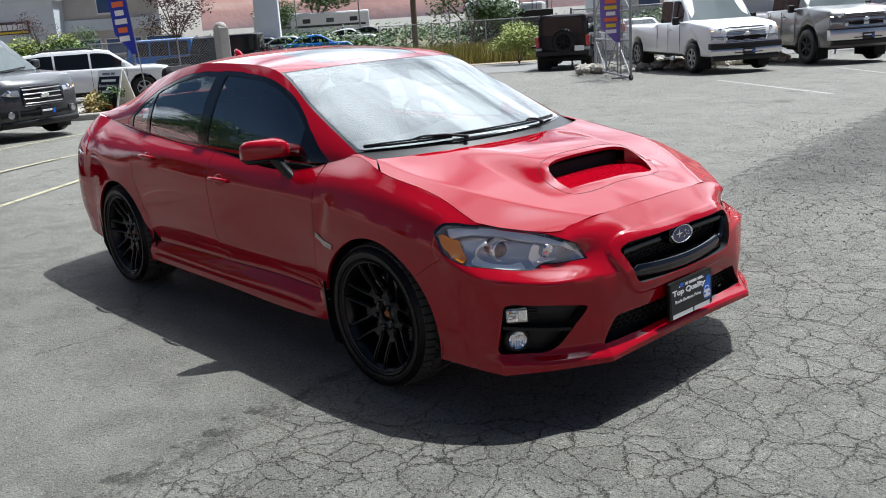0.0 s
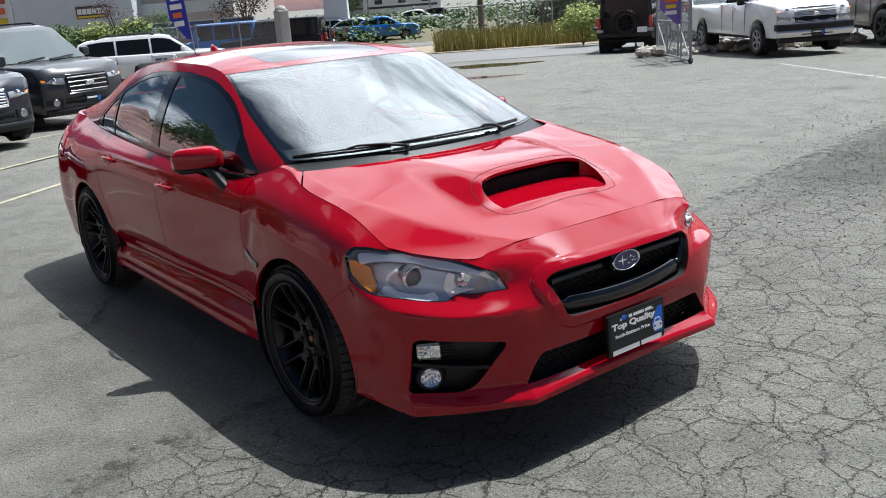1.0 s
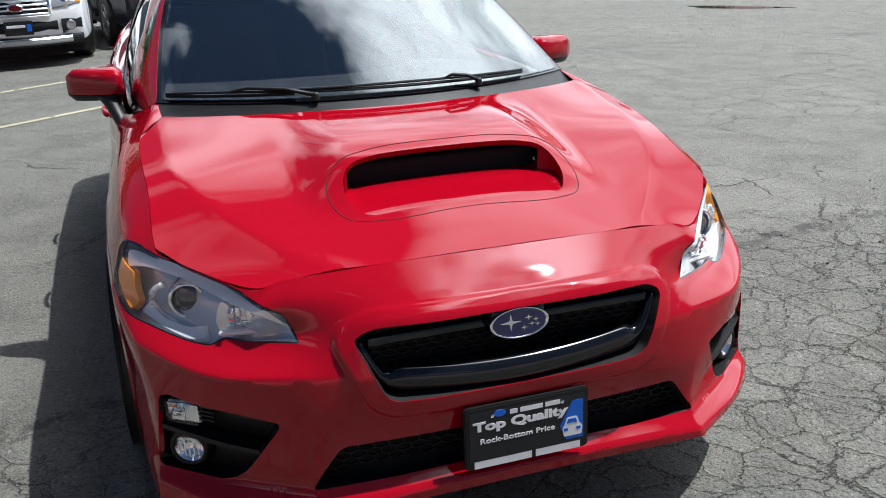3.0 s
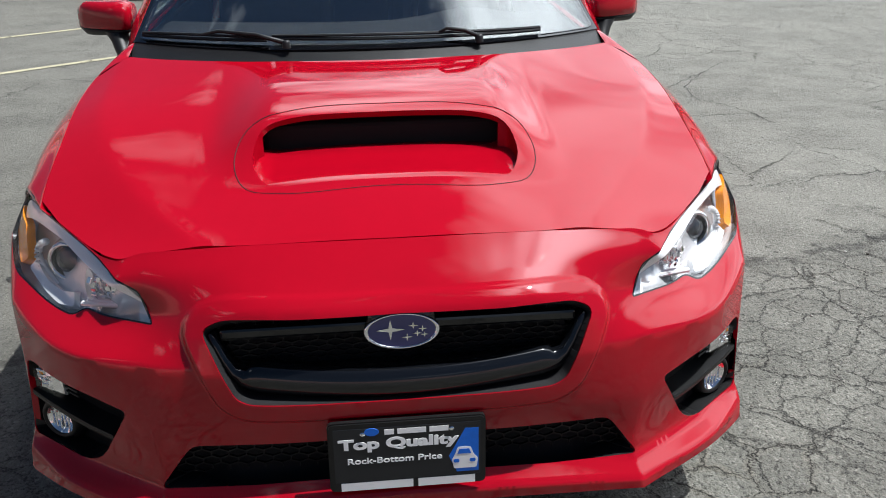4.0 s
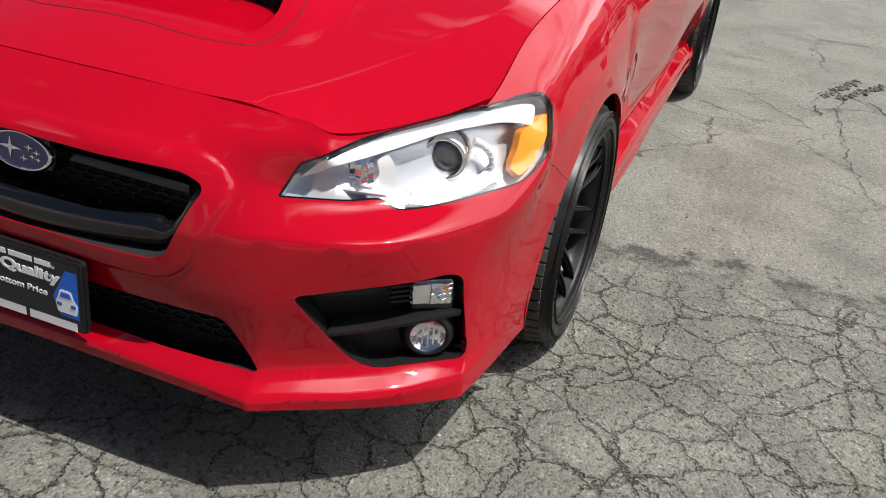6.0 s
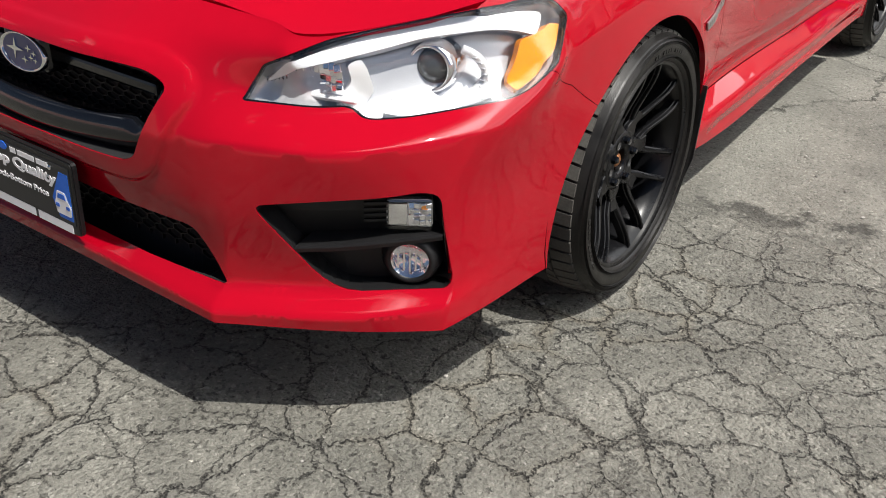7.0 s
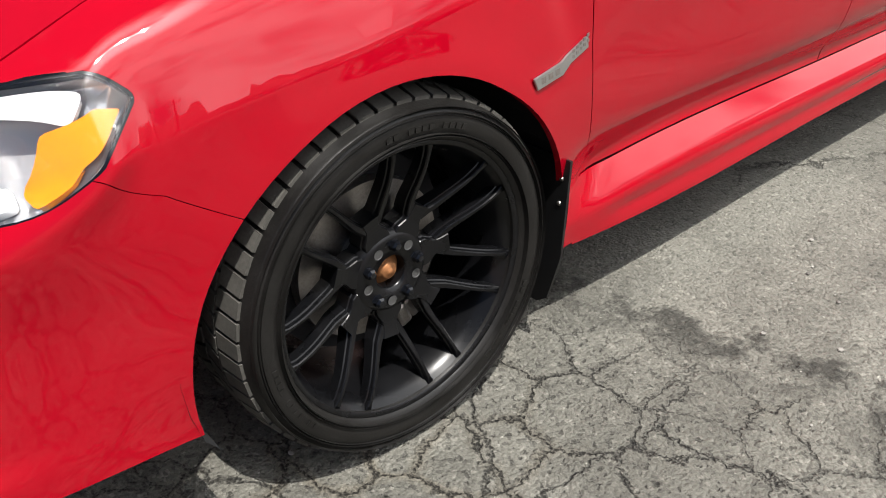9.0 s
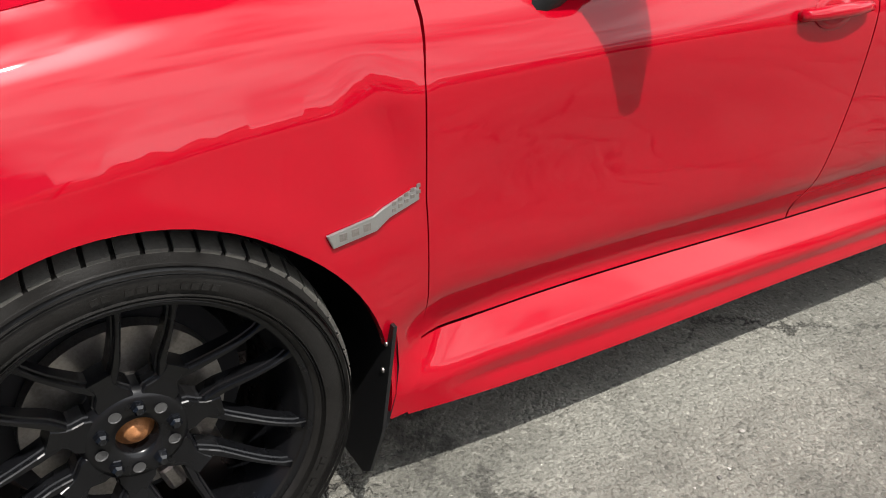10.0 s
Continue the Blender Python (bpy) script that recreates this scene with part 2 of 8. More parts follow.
def hermite(d, p, ml, mr, t):
    """Cubic through p at the knots d; ml arrives at a knot, mr leaves it."""
    t = np.asarray(t, float)
    i = np.clip(np.searchsorted(d, t, side="right") - 1, 0, len(d) - 2)
    h = d[i + 1] - d[i]
    u = (t - d[i]) / h
    sh = (-1,) + (1,) * (p.ndim - 1)
    h, u = h.reshape(sh), u.reshape(sh)
    return (2 * u ** 3 - 3 * u ** 2 + 1) * p[i] + (u ** 3 - 2 * u ** 2 + u) * h * mr[i] + (-2 * u ** 3 + 3 * u ** 2) * p[i + 1] + (u ** 3 - u ** 2) * h * ml[i + 1]


def inside(pts, poly):
    x, y = pts[:, 0], pts[:, 1]
    res = np.zeros(len(pts), bool)
    a = np.asarray(poly)
    for (x1, y1), (x2, y2) in zip(a, np.roll(a, -1, axis=0)):
        if y1 == y2:
            continue
        c = ((y1 > y) != (y2 > y)) & (x < (x2 - x1) * (y - y1) / (y2 - y1) + x1)
        res ^= c
    return res


def shrink(poly, d):
    """Draws an outline in by d (out for a negative d)."""
    p = np.array(poly, float)
    area = 0.5 * np.sum(p[:, 0] * np.roll(p[:, 1], -1) - np.roll(p[:, 0], -1) * p[:, 1])
    e = np.roll(p, -1, axis=0) - p
    n = np.stack([-e[:, 1], e[:, 0]], 1)
    n /= np.maximum(np.linalg.norm(n, axis=1, keepdims=True), 1e-9)
    if area < 0:
        n = -n
    m = n + np.roll(n, 1, axis=0)
    l = np.maximum(np.linalg.norm(m, axis=1, keepdims=True), 0.5)
    return p + m / l * d / np.maximum(l / 2, 0.5)


def sheet(surface, outline, holes=(), step=0.03, gap=0.0018, offset=0.0, rim=0.014, flip=False, lines=()):
    """Vertices, faces and normals of a panel cut from a surface (a function of two metre-like coordinates)."""
    loops = [shrink(outline, gap)] + [shrink(h, -0.0004) for h in holes]
    allp = np.vstack(loops)
    lo, hi = loops[0].min(0), loops[0].max(0)
    nx, ny = max(2, int((hi[0] - lo[0]) / step)), max(2, int((hi[1] - lo[1]) / step))
    g = np.stack(np.meshgrid(np.linspace(lo[0], hi[0], nx), np.linspace(lo[1], hi[1], ny), indexing="ij"), -1).reshape(-1, 2)
    keep = inside(g, loops[0])
    for h in loops[1:]:
        keep &= ~inside(g, h)
    g = g[keep]
    allp, nb = np.vstack([allp] + [np.asarray(l) for l in lines]) if len(lines) else allp, len(allp)
    near = np.full(len(g), 9.0)
    for c in range(0, len(allp), 64):
        near = np.minimum(near, np.linalg.norm(g[:, None] - allp[None, c:c + 64], axis=2).min(1))
    g = g[near > step * 0.45]
    edges, k = [], 0
    for l in loops:
        edges += [(k + i, k + (i + 1) % len(l)) for i in range(len(l))]
        k += len(l)
    for l in lines:
        edges += [(k + i, k + i + 1) for i in range(len(l) - 1)]
        k += len(l)
    pts = np.vstack([allp, g])
    vs, es, fs, ov, *_ = delaunay_2d_cdt([Vector(p) for p in pts], edges, [], 0, 1e-7)
    uv = np.array([(v.x, v.y) for v in vs])
    tri = np.array([f for f in fs if len(f) == 3])
    cen = uv[tri].mean(1)
    ok = inside(cen, loops[0])
    for h in loops[1:]:
        ok &= ~inside(cen, h)
    tri = tri[ok]
    used = np.unique(tri)
    remap = np.full(len(uv), -1)
    remap[used] = np.arange(len(used))
    uv, tri = uv[used], remap[tri]
    co = surface(uv)
    e = 0.002
    du, dv = surface(uv + (e, 0)) - surface(uv - (e, 0)), surface(uv + (0, e)) - surface(uv - (0, e))
    nor = np.cross(du, dv)
    nor /= np.maximum(np.linalg.norm(nor, axis=1, keepdims=True), 1e-9)
    if flip:
        nor = -nor
    co = co + nor * offset
    fn = np.cross(co[tri[:, 1]] - co[tri[:, 0]], co[tri[:, 2]] - co[tri[:, 0]])
    bad = (fn * nor[tri[:, 0]]).sum(1) < 0
    tri[bad] = tri[bad][:, ::-1]
    verts, norms, faces = [co], [nor], [tri]
    if rim:
        count = {}
        for t in tri:
            for a, b in ((t[0], t[1]), (t[1], t[2]), (t[2], t[0])):
                count[(a, b)] = 1
        border = [(a, b) for a, b in count if (b, a) not in count]
        ids = sorted({i for ab in border for i in ab})
        pos = {i: j for j, i in enumerate(ids)}
        base = len(co)
        top, low = co[ids], co[ids] - nor[ids] * rim
        out = np.zeros((len(ids), 3))
        for a, b in border:
            w = np.cross(co[b] - co[a], nor[a])
            w /= max(np.linalg.norm(w), 1e-9)
            out[pos[a]] += w
            out[pos[b]] += w
        out /= np.maximum(np.linalg.norm(out, axis=1, keepdims=True), 1e-9)
        verts += [top, low]
        norms += [out, out]
        m = len(ids)
        faces.append(np.array([(base + pos[b], base + pos[a], base + m + pos[a]) for a, b in border] + [(base + pos[b], base + m + pos[a], base + m + pos[b]) for a, b in border]))
    return np.vstack(verts), np.vstack(faces), np.vstack(norms)


def glazed(name, data, thick, mat, parent, label=""):
    """A pane with two faces from a sheet made without a rim."""
    v, f, n = data
    k = len(v)
    ob = raw(name, np.vstack([v, v - n * thick]), np.vstack([f, f[:, ::-1] + k]), mat, parent, label, normals=np.vstack([n, -n]))
    ob.visible_shadow = False
    return ob


def mirrored(data):
    v, f, n = data
    s = np.array([-1, 1, 1])
    return v * s, f[:, ::-1], n * s


def joined(*datas):
    k, vs, fs, ns = 0, [], [], []
    for v, f, n in datas:
        vs.append(v)
        fs.append(f + k)
        ns.append(n)
        k += len(v)
    return np.vstack(vs), np.vstack(fs), np.vstack(ns)


def panel(name, data, mat, parent, label=""):
    v, f, n = data
    return raw(name, v, f, mat, parent, label, normals=n)


def lettering(text, size, m, mat, parent, name="lettering", bold=0.0, depth=0.0006, width=None):
    """Raised letters, middled on the pose m."""
    cu = bpy.data.curves.new(name, "FONT")
    cu.body, cu.size, cu.align_x, cu.align_y, cu.extrude, cu.offset = text, size, "CENTER", "CENTER", depth, bold
    ob = new(name, cu)
    bpy.context.view_layer.update()
    me = bpy.data.meshes.new_from_object(ob.evaluated_get(bpy.context.evaluated_depsgraph_get()))
    bpy.data.objects.remove(ob)
    if width:
        xs = [v.co.x for v in me.vertices]
        k = width / (max(xs) - min(xs))
        me.transform(Matrix.Diagonal((k, 1, 1, 1)))
    me.transform(m)
    me.materials.clear()
    return link(name, me, mat, parent)

# ---- the red sedan: x to its left, y to its tail, front axle at y = 0 ----
BASE = 2.63
HUB_X, HUB_Z, TYRE = 0.884, 0.326, 0.326
# chains of control points from the nose's middle round the flank to the tail's middle, bottom to top
CHAIN = [
    [(0, -.985, .258), (.30, -.984, .255), (.505, -.976, .246), (.738, -.806, .232), (.832, -.712, .224), (.866, -.42, .222), (.878, 0, .22), (.864, .38, .215),
     (.872, .52, .212), (.872, 1.45, .212), (.870, 2.23, .212), (.88, 2.63, .22), (.87, 3.0, .23), (.80, 3.40, .28), (.5, 3.56, .28), (0, 3.60, .28)],
    [(0, -.987, .286), (.30, -.985, .283), (.503, -.975, .268), (.740, -.806, .266), (.831, -.704, .268), (.866, -.42, .27), (.884, 0, .27), (.868, .38, .265),
     (.874, .52, .280), (.874, 1.45, .280), (.876, 2.23, .280), (.89, 2.63, .28), (.88, 3.0, .30), (.80, 3.42, .34), (.5, 3.60, .34), (0, 3.64, .34)],
    [(0, -.944, .318), (.30, -.940, .315), (.492, -.932, .304), (.730, -.756, .296), (.824, -.676, .300), (.868, -.42, .33), (.887, 0, .33), (.866, .38, .335),
     (.832, .52, .346), (.832, 1.45, .346), (.85, 2.23, .338), (.892, 2.63, .34), (.885, 3.0, .36), (.81, 3.45, .42), (.5, 3.62, .42), (0, 3.66, .42)],
    [(0, -.960, .455), (.30, -.955, .455), (.51, -.920, .462), (.732, -.768, .466), (.812, -.682, .474), (.868, -.42, .46), (.894, 0, .45), (.880, .38, .45),
     (.866, .52, .45), (.874, 1.45, .46), (.878, 2.23, .46), (.90, 2.63, .46), (.89, 3.0, .50), (.82, 3.45, .55), (.52, 3.62, .55), (0, 3.66, .55)],
    [(0, -.962, .565), (.30, -.955, .567), (.51, -.908, .578), (.732, -.772, .580), (.836, -.622, .594), (.874, -.40, .58), (.896, 0, .60), (.884, .38, .60),
     (.870, .52, .60), (.885, 1.45, .62), (.888, 2.23, .62), (.90, 2.63, .62), (.885, 3.0, .65), (.82, 3.42, .70), (.52, 3.58, .70), (0, 3.62, .70)],
    [(0, -.948, .692), (.30, -.932, .692), (.500, -.832, .650), (.690, -.690, .640), (.834, -.515, .668), (.872, -.36, .70), (.884, 0, .755), (.872, .36, .785),
     (.870, .52, .79), (.885, 1.45, .80), (.885, 2.23, .82), (.885, 2.63, .82), (.865, 3.0, .84), (.79, 3.40, .86), (.5, 3.55, .88), (0, 3.59, .88)],
    [(0, -.892, .738), (.30, -.872, .737), (.500, -.820, .716), (.652, -.726, .706), (.806, -.520, .746), (.836, -.35, .800), (.842, 0, .856), (.830, .36, .880),
     (.836, .52, .867), (.855, 1.45, .88), (.85, 2.23, .90), (.835, 2.63, .91), (.81, 3.0, .93), (.73, 3.36, .96), (.45, 3.5, .985), (0, 3.55, .99)],
    [(0, -.822, .785), (.30, -.810, .780), (.49, -.780, .764), (.600, -.740, .747), (.764, -.545, .785), (.764, -.33, .868), (.770, 0, .932), (.728, .345, .978),
     (.775, .50, .935), (.80, 1.45, .945), (.77, 2.23, .972), (.745, 2.63, 1.0), (.70, 3.0, 1.03), (.66, 3.30, 1.055), (.42, 3.42, 1.06), (0, 3.46, 1.065)],
]
NET = np.array(CHAIN)
KP = np.concatenate([[0], np.cumsum(np.linalg.norm(np.diff(NET[3], axis=0), axis=1))])
KQ = np.array([0, .047, .09, .21, .325, .445, .515, .60])
# the chain goes on mirrored past both ends so that it crosses the middle squarely
_net = np.concatenate([NET[:, 1:2] * (-1, 1, 1), NET, NET[:, -2:-1] * (-1, 1, 1)], axis=1)
_kp = np.concatenate([[-KP[1]], KP, [2 * KP[-1] - KP[-2]]])
_mp = np.stack([slopes(_kp, _net[k]) for k in range(len(NET))])


_mp[2, 8:11, 0] = 0
# the chin's corner breaks sharply, and so do the ends of the lip
_ml, _mr2 = _mp.copy(), _mp.copy()
for _k, _c, _w in [(0, 3, 1.0), (1, 3, 1.0), (2, 3, .9), (0, 5, .85), (1, 5, .85), (2, 5, .8), (3, 5, .55), (4, 5, .35), (6, 5, .4), (7, 5, .9), (7, 4, .5)]:
    _a = (_net[_k, _c] - _net[_k, _c - 1]) / (_kp[_c] - _kp[_c - 1])
    _b = (_net[_k, _c + 1] - _net[_k, _c]) / (_kp[_c + 1] - _kp[_c])
    _ml[_k, _c] += (_a - _ml[_k, _c]) * _w
    _mr2[_k, _c] += (_b - _mr2[_k, _c]) * _w


def flank(pq):
    """The car's outer skin below hood and windows, at arc p round the car and q up its side."""
    pq = np.asarray(pq, float)
    p, q = np.clip(pq[:, 0], -0.02, KP[-1] + 0.02), np.clip(pq[:, 1], -0.004, KQ[-1] + 0.004)
    rows = np.stack([hermite(_kp, _net[k], _ml[k], _mr2[k], p) for k in range(len(NET))])
    m = slopes(KQ, rows)
    ml, mr = m.copy(), m.copy()
    front = np.clip((KP[5] - p) / .25, 0, 1)[:, None]
    wing = np.clip(1 - np.abs(p - KP[6]) / .62, 0, 1)[:, None]
    for k, sharp in ((1, 1.0), (2, 0.6), (4, .80 * front), (5, .45 + .45 * np.minimum(wing * 2, 1))):
        a = (rows[k] - rows[k - 1]) / (KQ[k] - KQ[k - 1])
        b = (rows[k + 1] - rows[k]) / (KQ[k + 1] - KQ[k])
        ml[k], mr[k] = m[k] * (1 - sharp) + a * sharp, m[k] * (1 - sharp) + b * sharp
    i = np.clip(np.searchsorted(KQ, q, side="right") - 1, 0, len(KQ) - 2)
    h = (KQ[i + 1] - KQ[i])[:, None]
    u = ((q - KQ[i])[:, None]) / h
    j = np.arange(len(q))
    co = (2 * u ** 3 - 3 * u ** 2 + 1) * rows[i, j] + (u ** 3 - 2 * u ** 2 + u) * h * mr[i, j] + (-2 * u ** 3 + 3 * u ** 2) * rows[i + 1, j] + (u ** 3 - u ** 2) * h * ml[i + 1, j]
    # a groove runs along the side skirt between its shelf and its lower lip
    run_ = np.clip((co[:, 1] - .50) / .10, 0, 1) * np.clip((2.26 - co[:, 1]) / .10, 0, 1)
    co[:, 0] -= .006 * np.exp(-((q - .021) / .011) ** 2) * run_ * np.clip((co[:, 0] - .6) / .2, 0, 1)
    # a pressed gill between the front wheel and the door
    lo, hi = np.clip((co[:, 2] - .54) / .20, 0, 1), np.clip((.86 - co[:, 2]) / .13, 0, 1)
    gill = np.exp(-((co[:, 1] - .362 - .22 * (.796 - co[:, 2])) / .042) ** 2) * lo * lo * (3 - 2 * lo) * hi * hi * (3 - 2 * hi)
    co[:, 0] -= .010 * gill * np.clip((co[:, 0] - .6) / .2, 0, 1)
    # rolled lips round the wheel openings
    for wy in (0.0, BASE):
        r = np.hypot(co[:, 1] - wy, co[:, 2] - HUB_Z)
        co[:, 0] += 0.006 * np.exp(-((r - 0.352) / 0.055) ** 2) * np.clip((co[:, 0] - 0.6) / 0.2, 0, 1)
    return co


_P, _Q = np.meshgrid(np.linspace(0, KP[-1], 520), np.linspace(0, KQ[-1], 110), indexing="ij")
_tab = flank(np.stack([_P.ravel(), _Q.ravel()], 1))
_pq = np.stack([_P.ravel(), _Q.ravel()], 1)
P_CORNER, P_TAIL = KP[3], KP[13]


def place(target, axes):
    """Where on the flank a point given by two of its coordinates lies."""
    t = np.asarray(target, float)
    ok = (_pq[:, 0] > P_CORNER) & (_pq[:, 0] < P_TAIL) if axes == (1, 2) else (_pq[:, 0] < KP[5])
    d = np.where(ok, ((_tab[:, axes] - t) ** 2).sum(1), 9e9)
    g = _pq[np.argmin(d)].copy()
    for _ in range(4):
        e = 1e-4
        f0 = flank(g[None])[0][list(axes)]
        J = np.stack([(flank((g + (e, 0))[None])[0][list(axes)] - f0) / e, (flank((g + (0, e))[None])[0][list(axes)] - f0) / e], 1)
        if abs(np.linalg.det(J)) < 1e-3:
            break
        g = g + np.clip(np.linalg.solve(J, t - f0), -0.02, 0.02)
    return np.array([np.clip(g[0], 0, KP[-1]), np.clip(g[1], 0, KQ[-1])])


def side(*pts):
    return [place(p, (1, 2)) for p in pts]


def nose(*pts):
    return [place(p, (0, 2)) for p in pts]


def arc(wy, a0, a1, r=0.352, n=18):
    rr = [r + (.048 * min(max((a - 118) / 75, 0), 1) ** 1.3 + .055 * min(max((55 - a) / 70, 0), 1) ** 1.3) * (1 if wy == 0 else 0) for a in np.linspace(a0, a1, n)]
    return side(*[(wy + q * math.cos(radians(a)), HUB_Z + q * math.sin(radians(a))) for q, a in zip(rr, np.linspace(a0, a1, n))])


car = thing("car", "glossy red four-door sedan with hood scoop parked on cracked asphalt", "car")

# outlines on the flank
HEADLAMP = rounded(nose((.486, .637), (.58, .631), (.642, .632), (.672, .615), (.735, .618)) + side((-.53, .638), (-.455, .676), (-.370, .752), (-.405, .785))
                   + [np.array((KP[4], .5975)), np.array((KP[3] + .01, .5975))] + nose((.512, .698)), [.012, .05, .03, .03, .05, .05, .05, .02, .03, .01, .03, .015])
FOG = rounded(nose((.545, .474), (.780, .500), (.806, .486)) + [np.array((place((.822, .33), (0, 2))[0], .105)), np.array((place((.812, .36), (0, 2))[0], .0895)), np.array((place((.655, .36), (0, 2))[0], .0895))], [.03, .05, .03, .03, .03, .05])
GRILLE = rounded(nose((0, .684), (.20, .684), (.345, .676), (.385, .655), (.325, .525), (.30, .512), (0, .506)), [0, .02, .04, .03, .05, .02, 0])
INTAKE = rounded(nose((0, .405), (.25, .405), (.425, .405), (.50, .305), (.30, .308), (0, .312)), [0, .02, .02, .015, .02, 0])
for loop in (GRILLE, INTAKE):
    loop[np.abs(loop[:, 0]) < 0.012, 0] = 0.0
seam = side((-.470, .678), (-.372, .624))


def doubled(loop):
    """Half an outline that begins and ends on the middle, closed by its mirror image."""
    h = np.array(loop)
    return np.vstack([h, h[::-1][1:-1] * (-1, 1)]) if abs(h[0, 0]) < 1e-6 and abs(h[-1, 0]) < 1e-6 else h


_gr = doubled(dense(GRILLE, .04, False))


def whole_flank(pq):
    pq = np.asarray(pq, float)
    co = flank(np.stack([np.abs(pq[:, 0]), pq[:, 1]], 1))
    co[:, 0] *= np.where(pq[:, 0] < 0, -1, 1)
    # raised border round the grille
    near = (np.abs(pq[:, 0]) < .55) & (pq[:, 1] > .2)
    if near.any():
        d = np.full(len(pq), .2)
        a = _gr[None]
        b = np.roll(_gr, -1, axis=0)[None]
        t = np.clip(((pq[near][:, None] - a) * (b - a)).sum(2) / np.maximum(((b - a) ** 2).sum(2), 1e-9), 0, 1)[..., None]
        d[near] = np.linalg.norm(pq[near][:, None] - (a + (b - a) * t), axis=2).min(1)
        lift = np.where(d < .034, 1, np.clip(1 - (d - .034) / .018, 0, 1))
        lift = lift * lift * (3 - 2 * lift)
        up = np.clip((co[:, 2] - .64) / .06, 0, 1)
        co[:, 1] -= .016 * lift * (1 - .75 * up)
        co[:, 2] += .002 * lift * up
    return co


flip_p = np.array((-1, 1))
half = dense([(0, 0)] + [(k, 0) for k in KP[1:5]] + side((-.388, .224)) + arc(0, 194, 140, n=14) + seam[::-1] + [np.array((KP[4] - .015, .50)), np.array((KP[4] - .02, .598)), np.array((KP[3], .60)), np.array((0, .60))], 0.02, closed=False)
holes = [doubled(dense(GRILLE, .015, False)), doubled(dense(INTAKE, .02, False)), FOG, FOG * flip_p, HEADLAMP, HEADLAMP * flip_p]
def crease(q, p0, p1):
    return np.stack([np.linspace(p0, p1, int(abs(p1 - p0) / .015)), np.full(int(abs(p1 - p0) / .015), q)], 1)


rings = [np.vstack([r, r[:1]]) for r in (shrink(dense(doubled(dense(GRILLE, .015, False)), .012), -d) for d in (.033, .043, .053))]
lines = [crease(KQ[2], -KP[5], KP[5]), crease(KQ[4], -KP[4] + .03, -.43), crease(KQ[4], .43, KP[4] - .03), crease(KQ[1], -KP[5], KP[5])] + rings
panel("front_bumper", sheet(whole_flank, doubled(half), holes, 0.014, gap=.0005, lines=lines), PAINT, car)

top = KQ[-1]
FENDER = dense(seam + arc(0, 140, -15, n=34) + [np.array((place((.398, .222), (1, 2))[0], 0))] + side((.43, .218), (.466, .341), (.458, .45), (.446, .62), (.444, .80))
               + [np.array((place((.462, .90), (1, 2))[0], top)), np.array((KP[4] - .02, top)), np.array((KP[4] - .015, .50))], 0.02)
fender = sheet(flank, FENDER, [HEADLAMP], 0.016, gap=.0007, lines=[crease(KQ[5], KP[5] - .04, place((.46, .79), (1, 2))[0])])
SILL = dense(side((.43, .218), (.466, .341)) + [np.array((k, .0875)) for k in np.linspace(place((.56, .33), (1, 2))[0], place((2.24, .33), (1, 2))[0], 9)]
             + side((2.278, .31), (2.292, .224)) + [np.array((place((2.292, .224), (1, 2))[0], 0)), np.array((place((.43, .22), (1, 2))[0], 0))], 0.02)
sill = sheet(flank, SILL, [], 0.02, gap=-.0006, lines=[crease(q_, place((.47, .25), (1, 2))[0], place((2.26, .25), (1, 2))[0]) for q_ in (.008, .015, .021, .027, .035, .047)])
FDOOR = dense(side((.462, .345)) + [np.array((k, .0885)) for k in np.linspace(place((.6, .33), (1, 2))[0], place((1.375, .33), (1, 2))[0], 6)] + side((1.392, .46), (1.415, .62), (1.425, .80))
              + [np.array((place((1.43, .92), (1, 2))[0], top)), np.array((place((.462, .92), (1, 2))[0], top))] + side((.444, .80), (.446, .62), (.458, .45)), 0.02)
fdoor = sheet(flank, FDOOR, [], 0.022)
RDOOR = dense([np.array((k, .0885)) for k in np.linspace(place((1.377, .33), (1, 2))[0], place((2.18, .33), (1, 2))[0], 5)] + side((2.235, .40), (2.25, .50), (2.31, .62), (2.36, .72), (2.38, .85))
              + [np.array((place((2.39, .95), (1, 2))[0], top)), np.array((place((1.43, .92), (1, 2))[0], top))] + side((1.425, .80), (1.415, .62), (1.392, .46)), 0.02)
rdoor = sheet(flank, RDOOR, [], 0.03)
QUARTER = dense(side((2.235, .40), (2.25, .50), (2.31, .62), (2.36, .72), (2.38, .85)) + [np.array((place((2.39, .95), (1, 2))[0], top)), np.array((KP[-1], top)), np.array((KP[-1], 0)),
                np.array((place((2.98, .24), (1, 2))[0], 0))] + arc(BASE, -17, 196, n=34) + side((2.278, .31)), 0.03)
quarter = sheet(flank, QUARTER, [], 0.035)
for data, name in ((fender, "fender"), (sill, "side_skirt"), (fdoor, "front_door"), (rdoor, "rear_door"), (quarter, "rear_quarter")):
    panel(name, data, PAINT, car)
    panel(name, mirrored(data), PAINT, car)

# hood: crowned sheet between its front line, the fenders and the cowl
EDGE = flank(np.stack([np.linspace(KP[3], KP[7], 60), np.full(60, top)], 1))
FRONT = flank(np.stack([np.linspace(0, KP[3], 40), np.full(40, top)], 1))
mid_y, mid_z = np.array((-.90, -.822, -.65, -.40, -.15, .02, .12)), np.array((.75, .785, .840, .902, .957, .990, 1.005))

_my = slopes(mid_y, mid_z)


def fold_x(y):
    y = np.clip(y, -.95, -.10) + .76
    return .415 + .86 * y - .63 * y * y


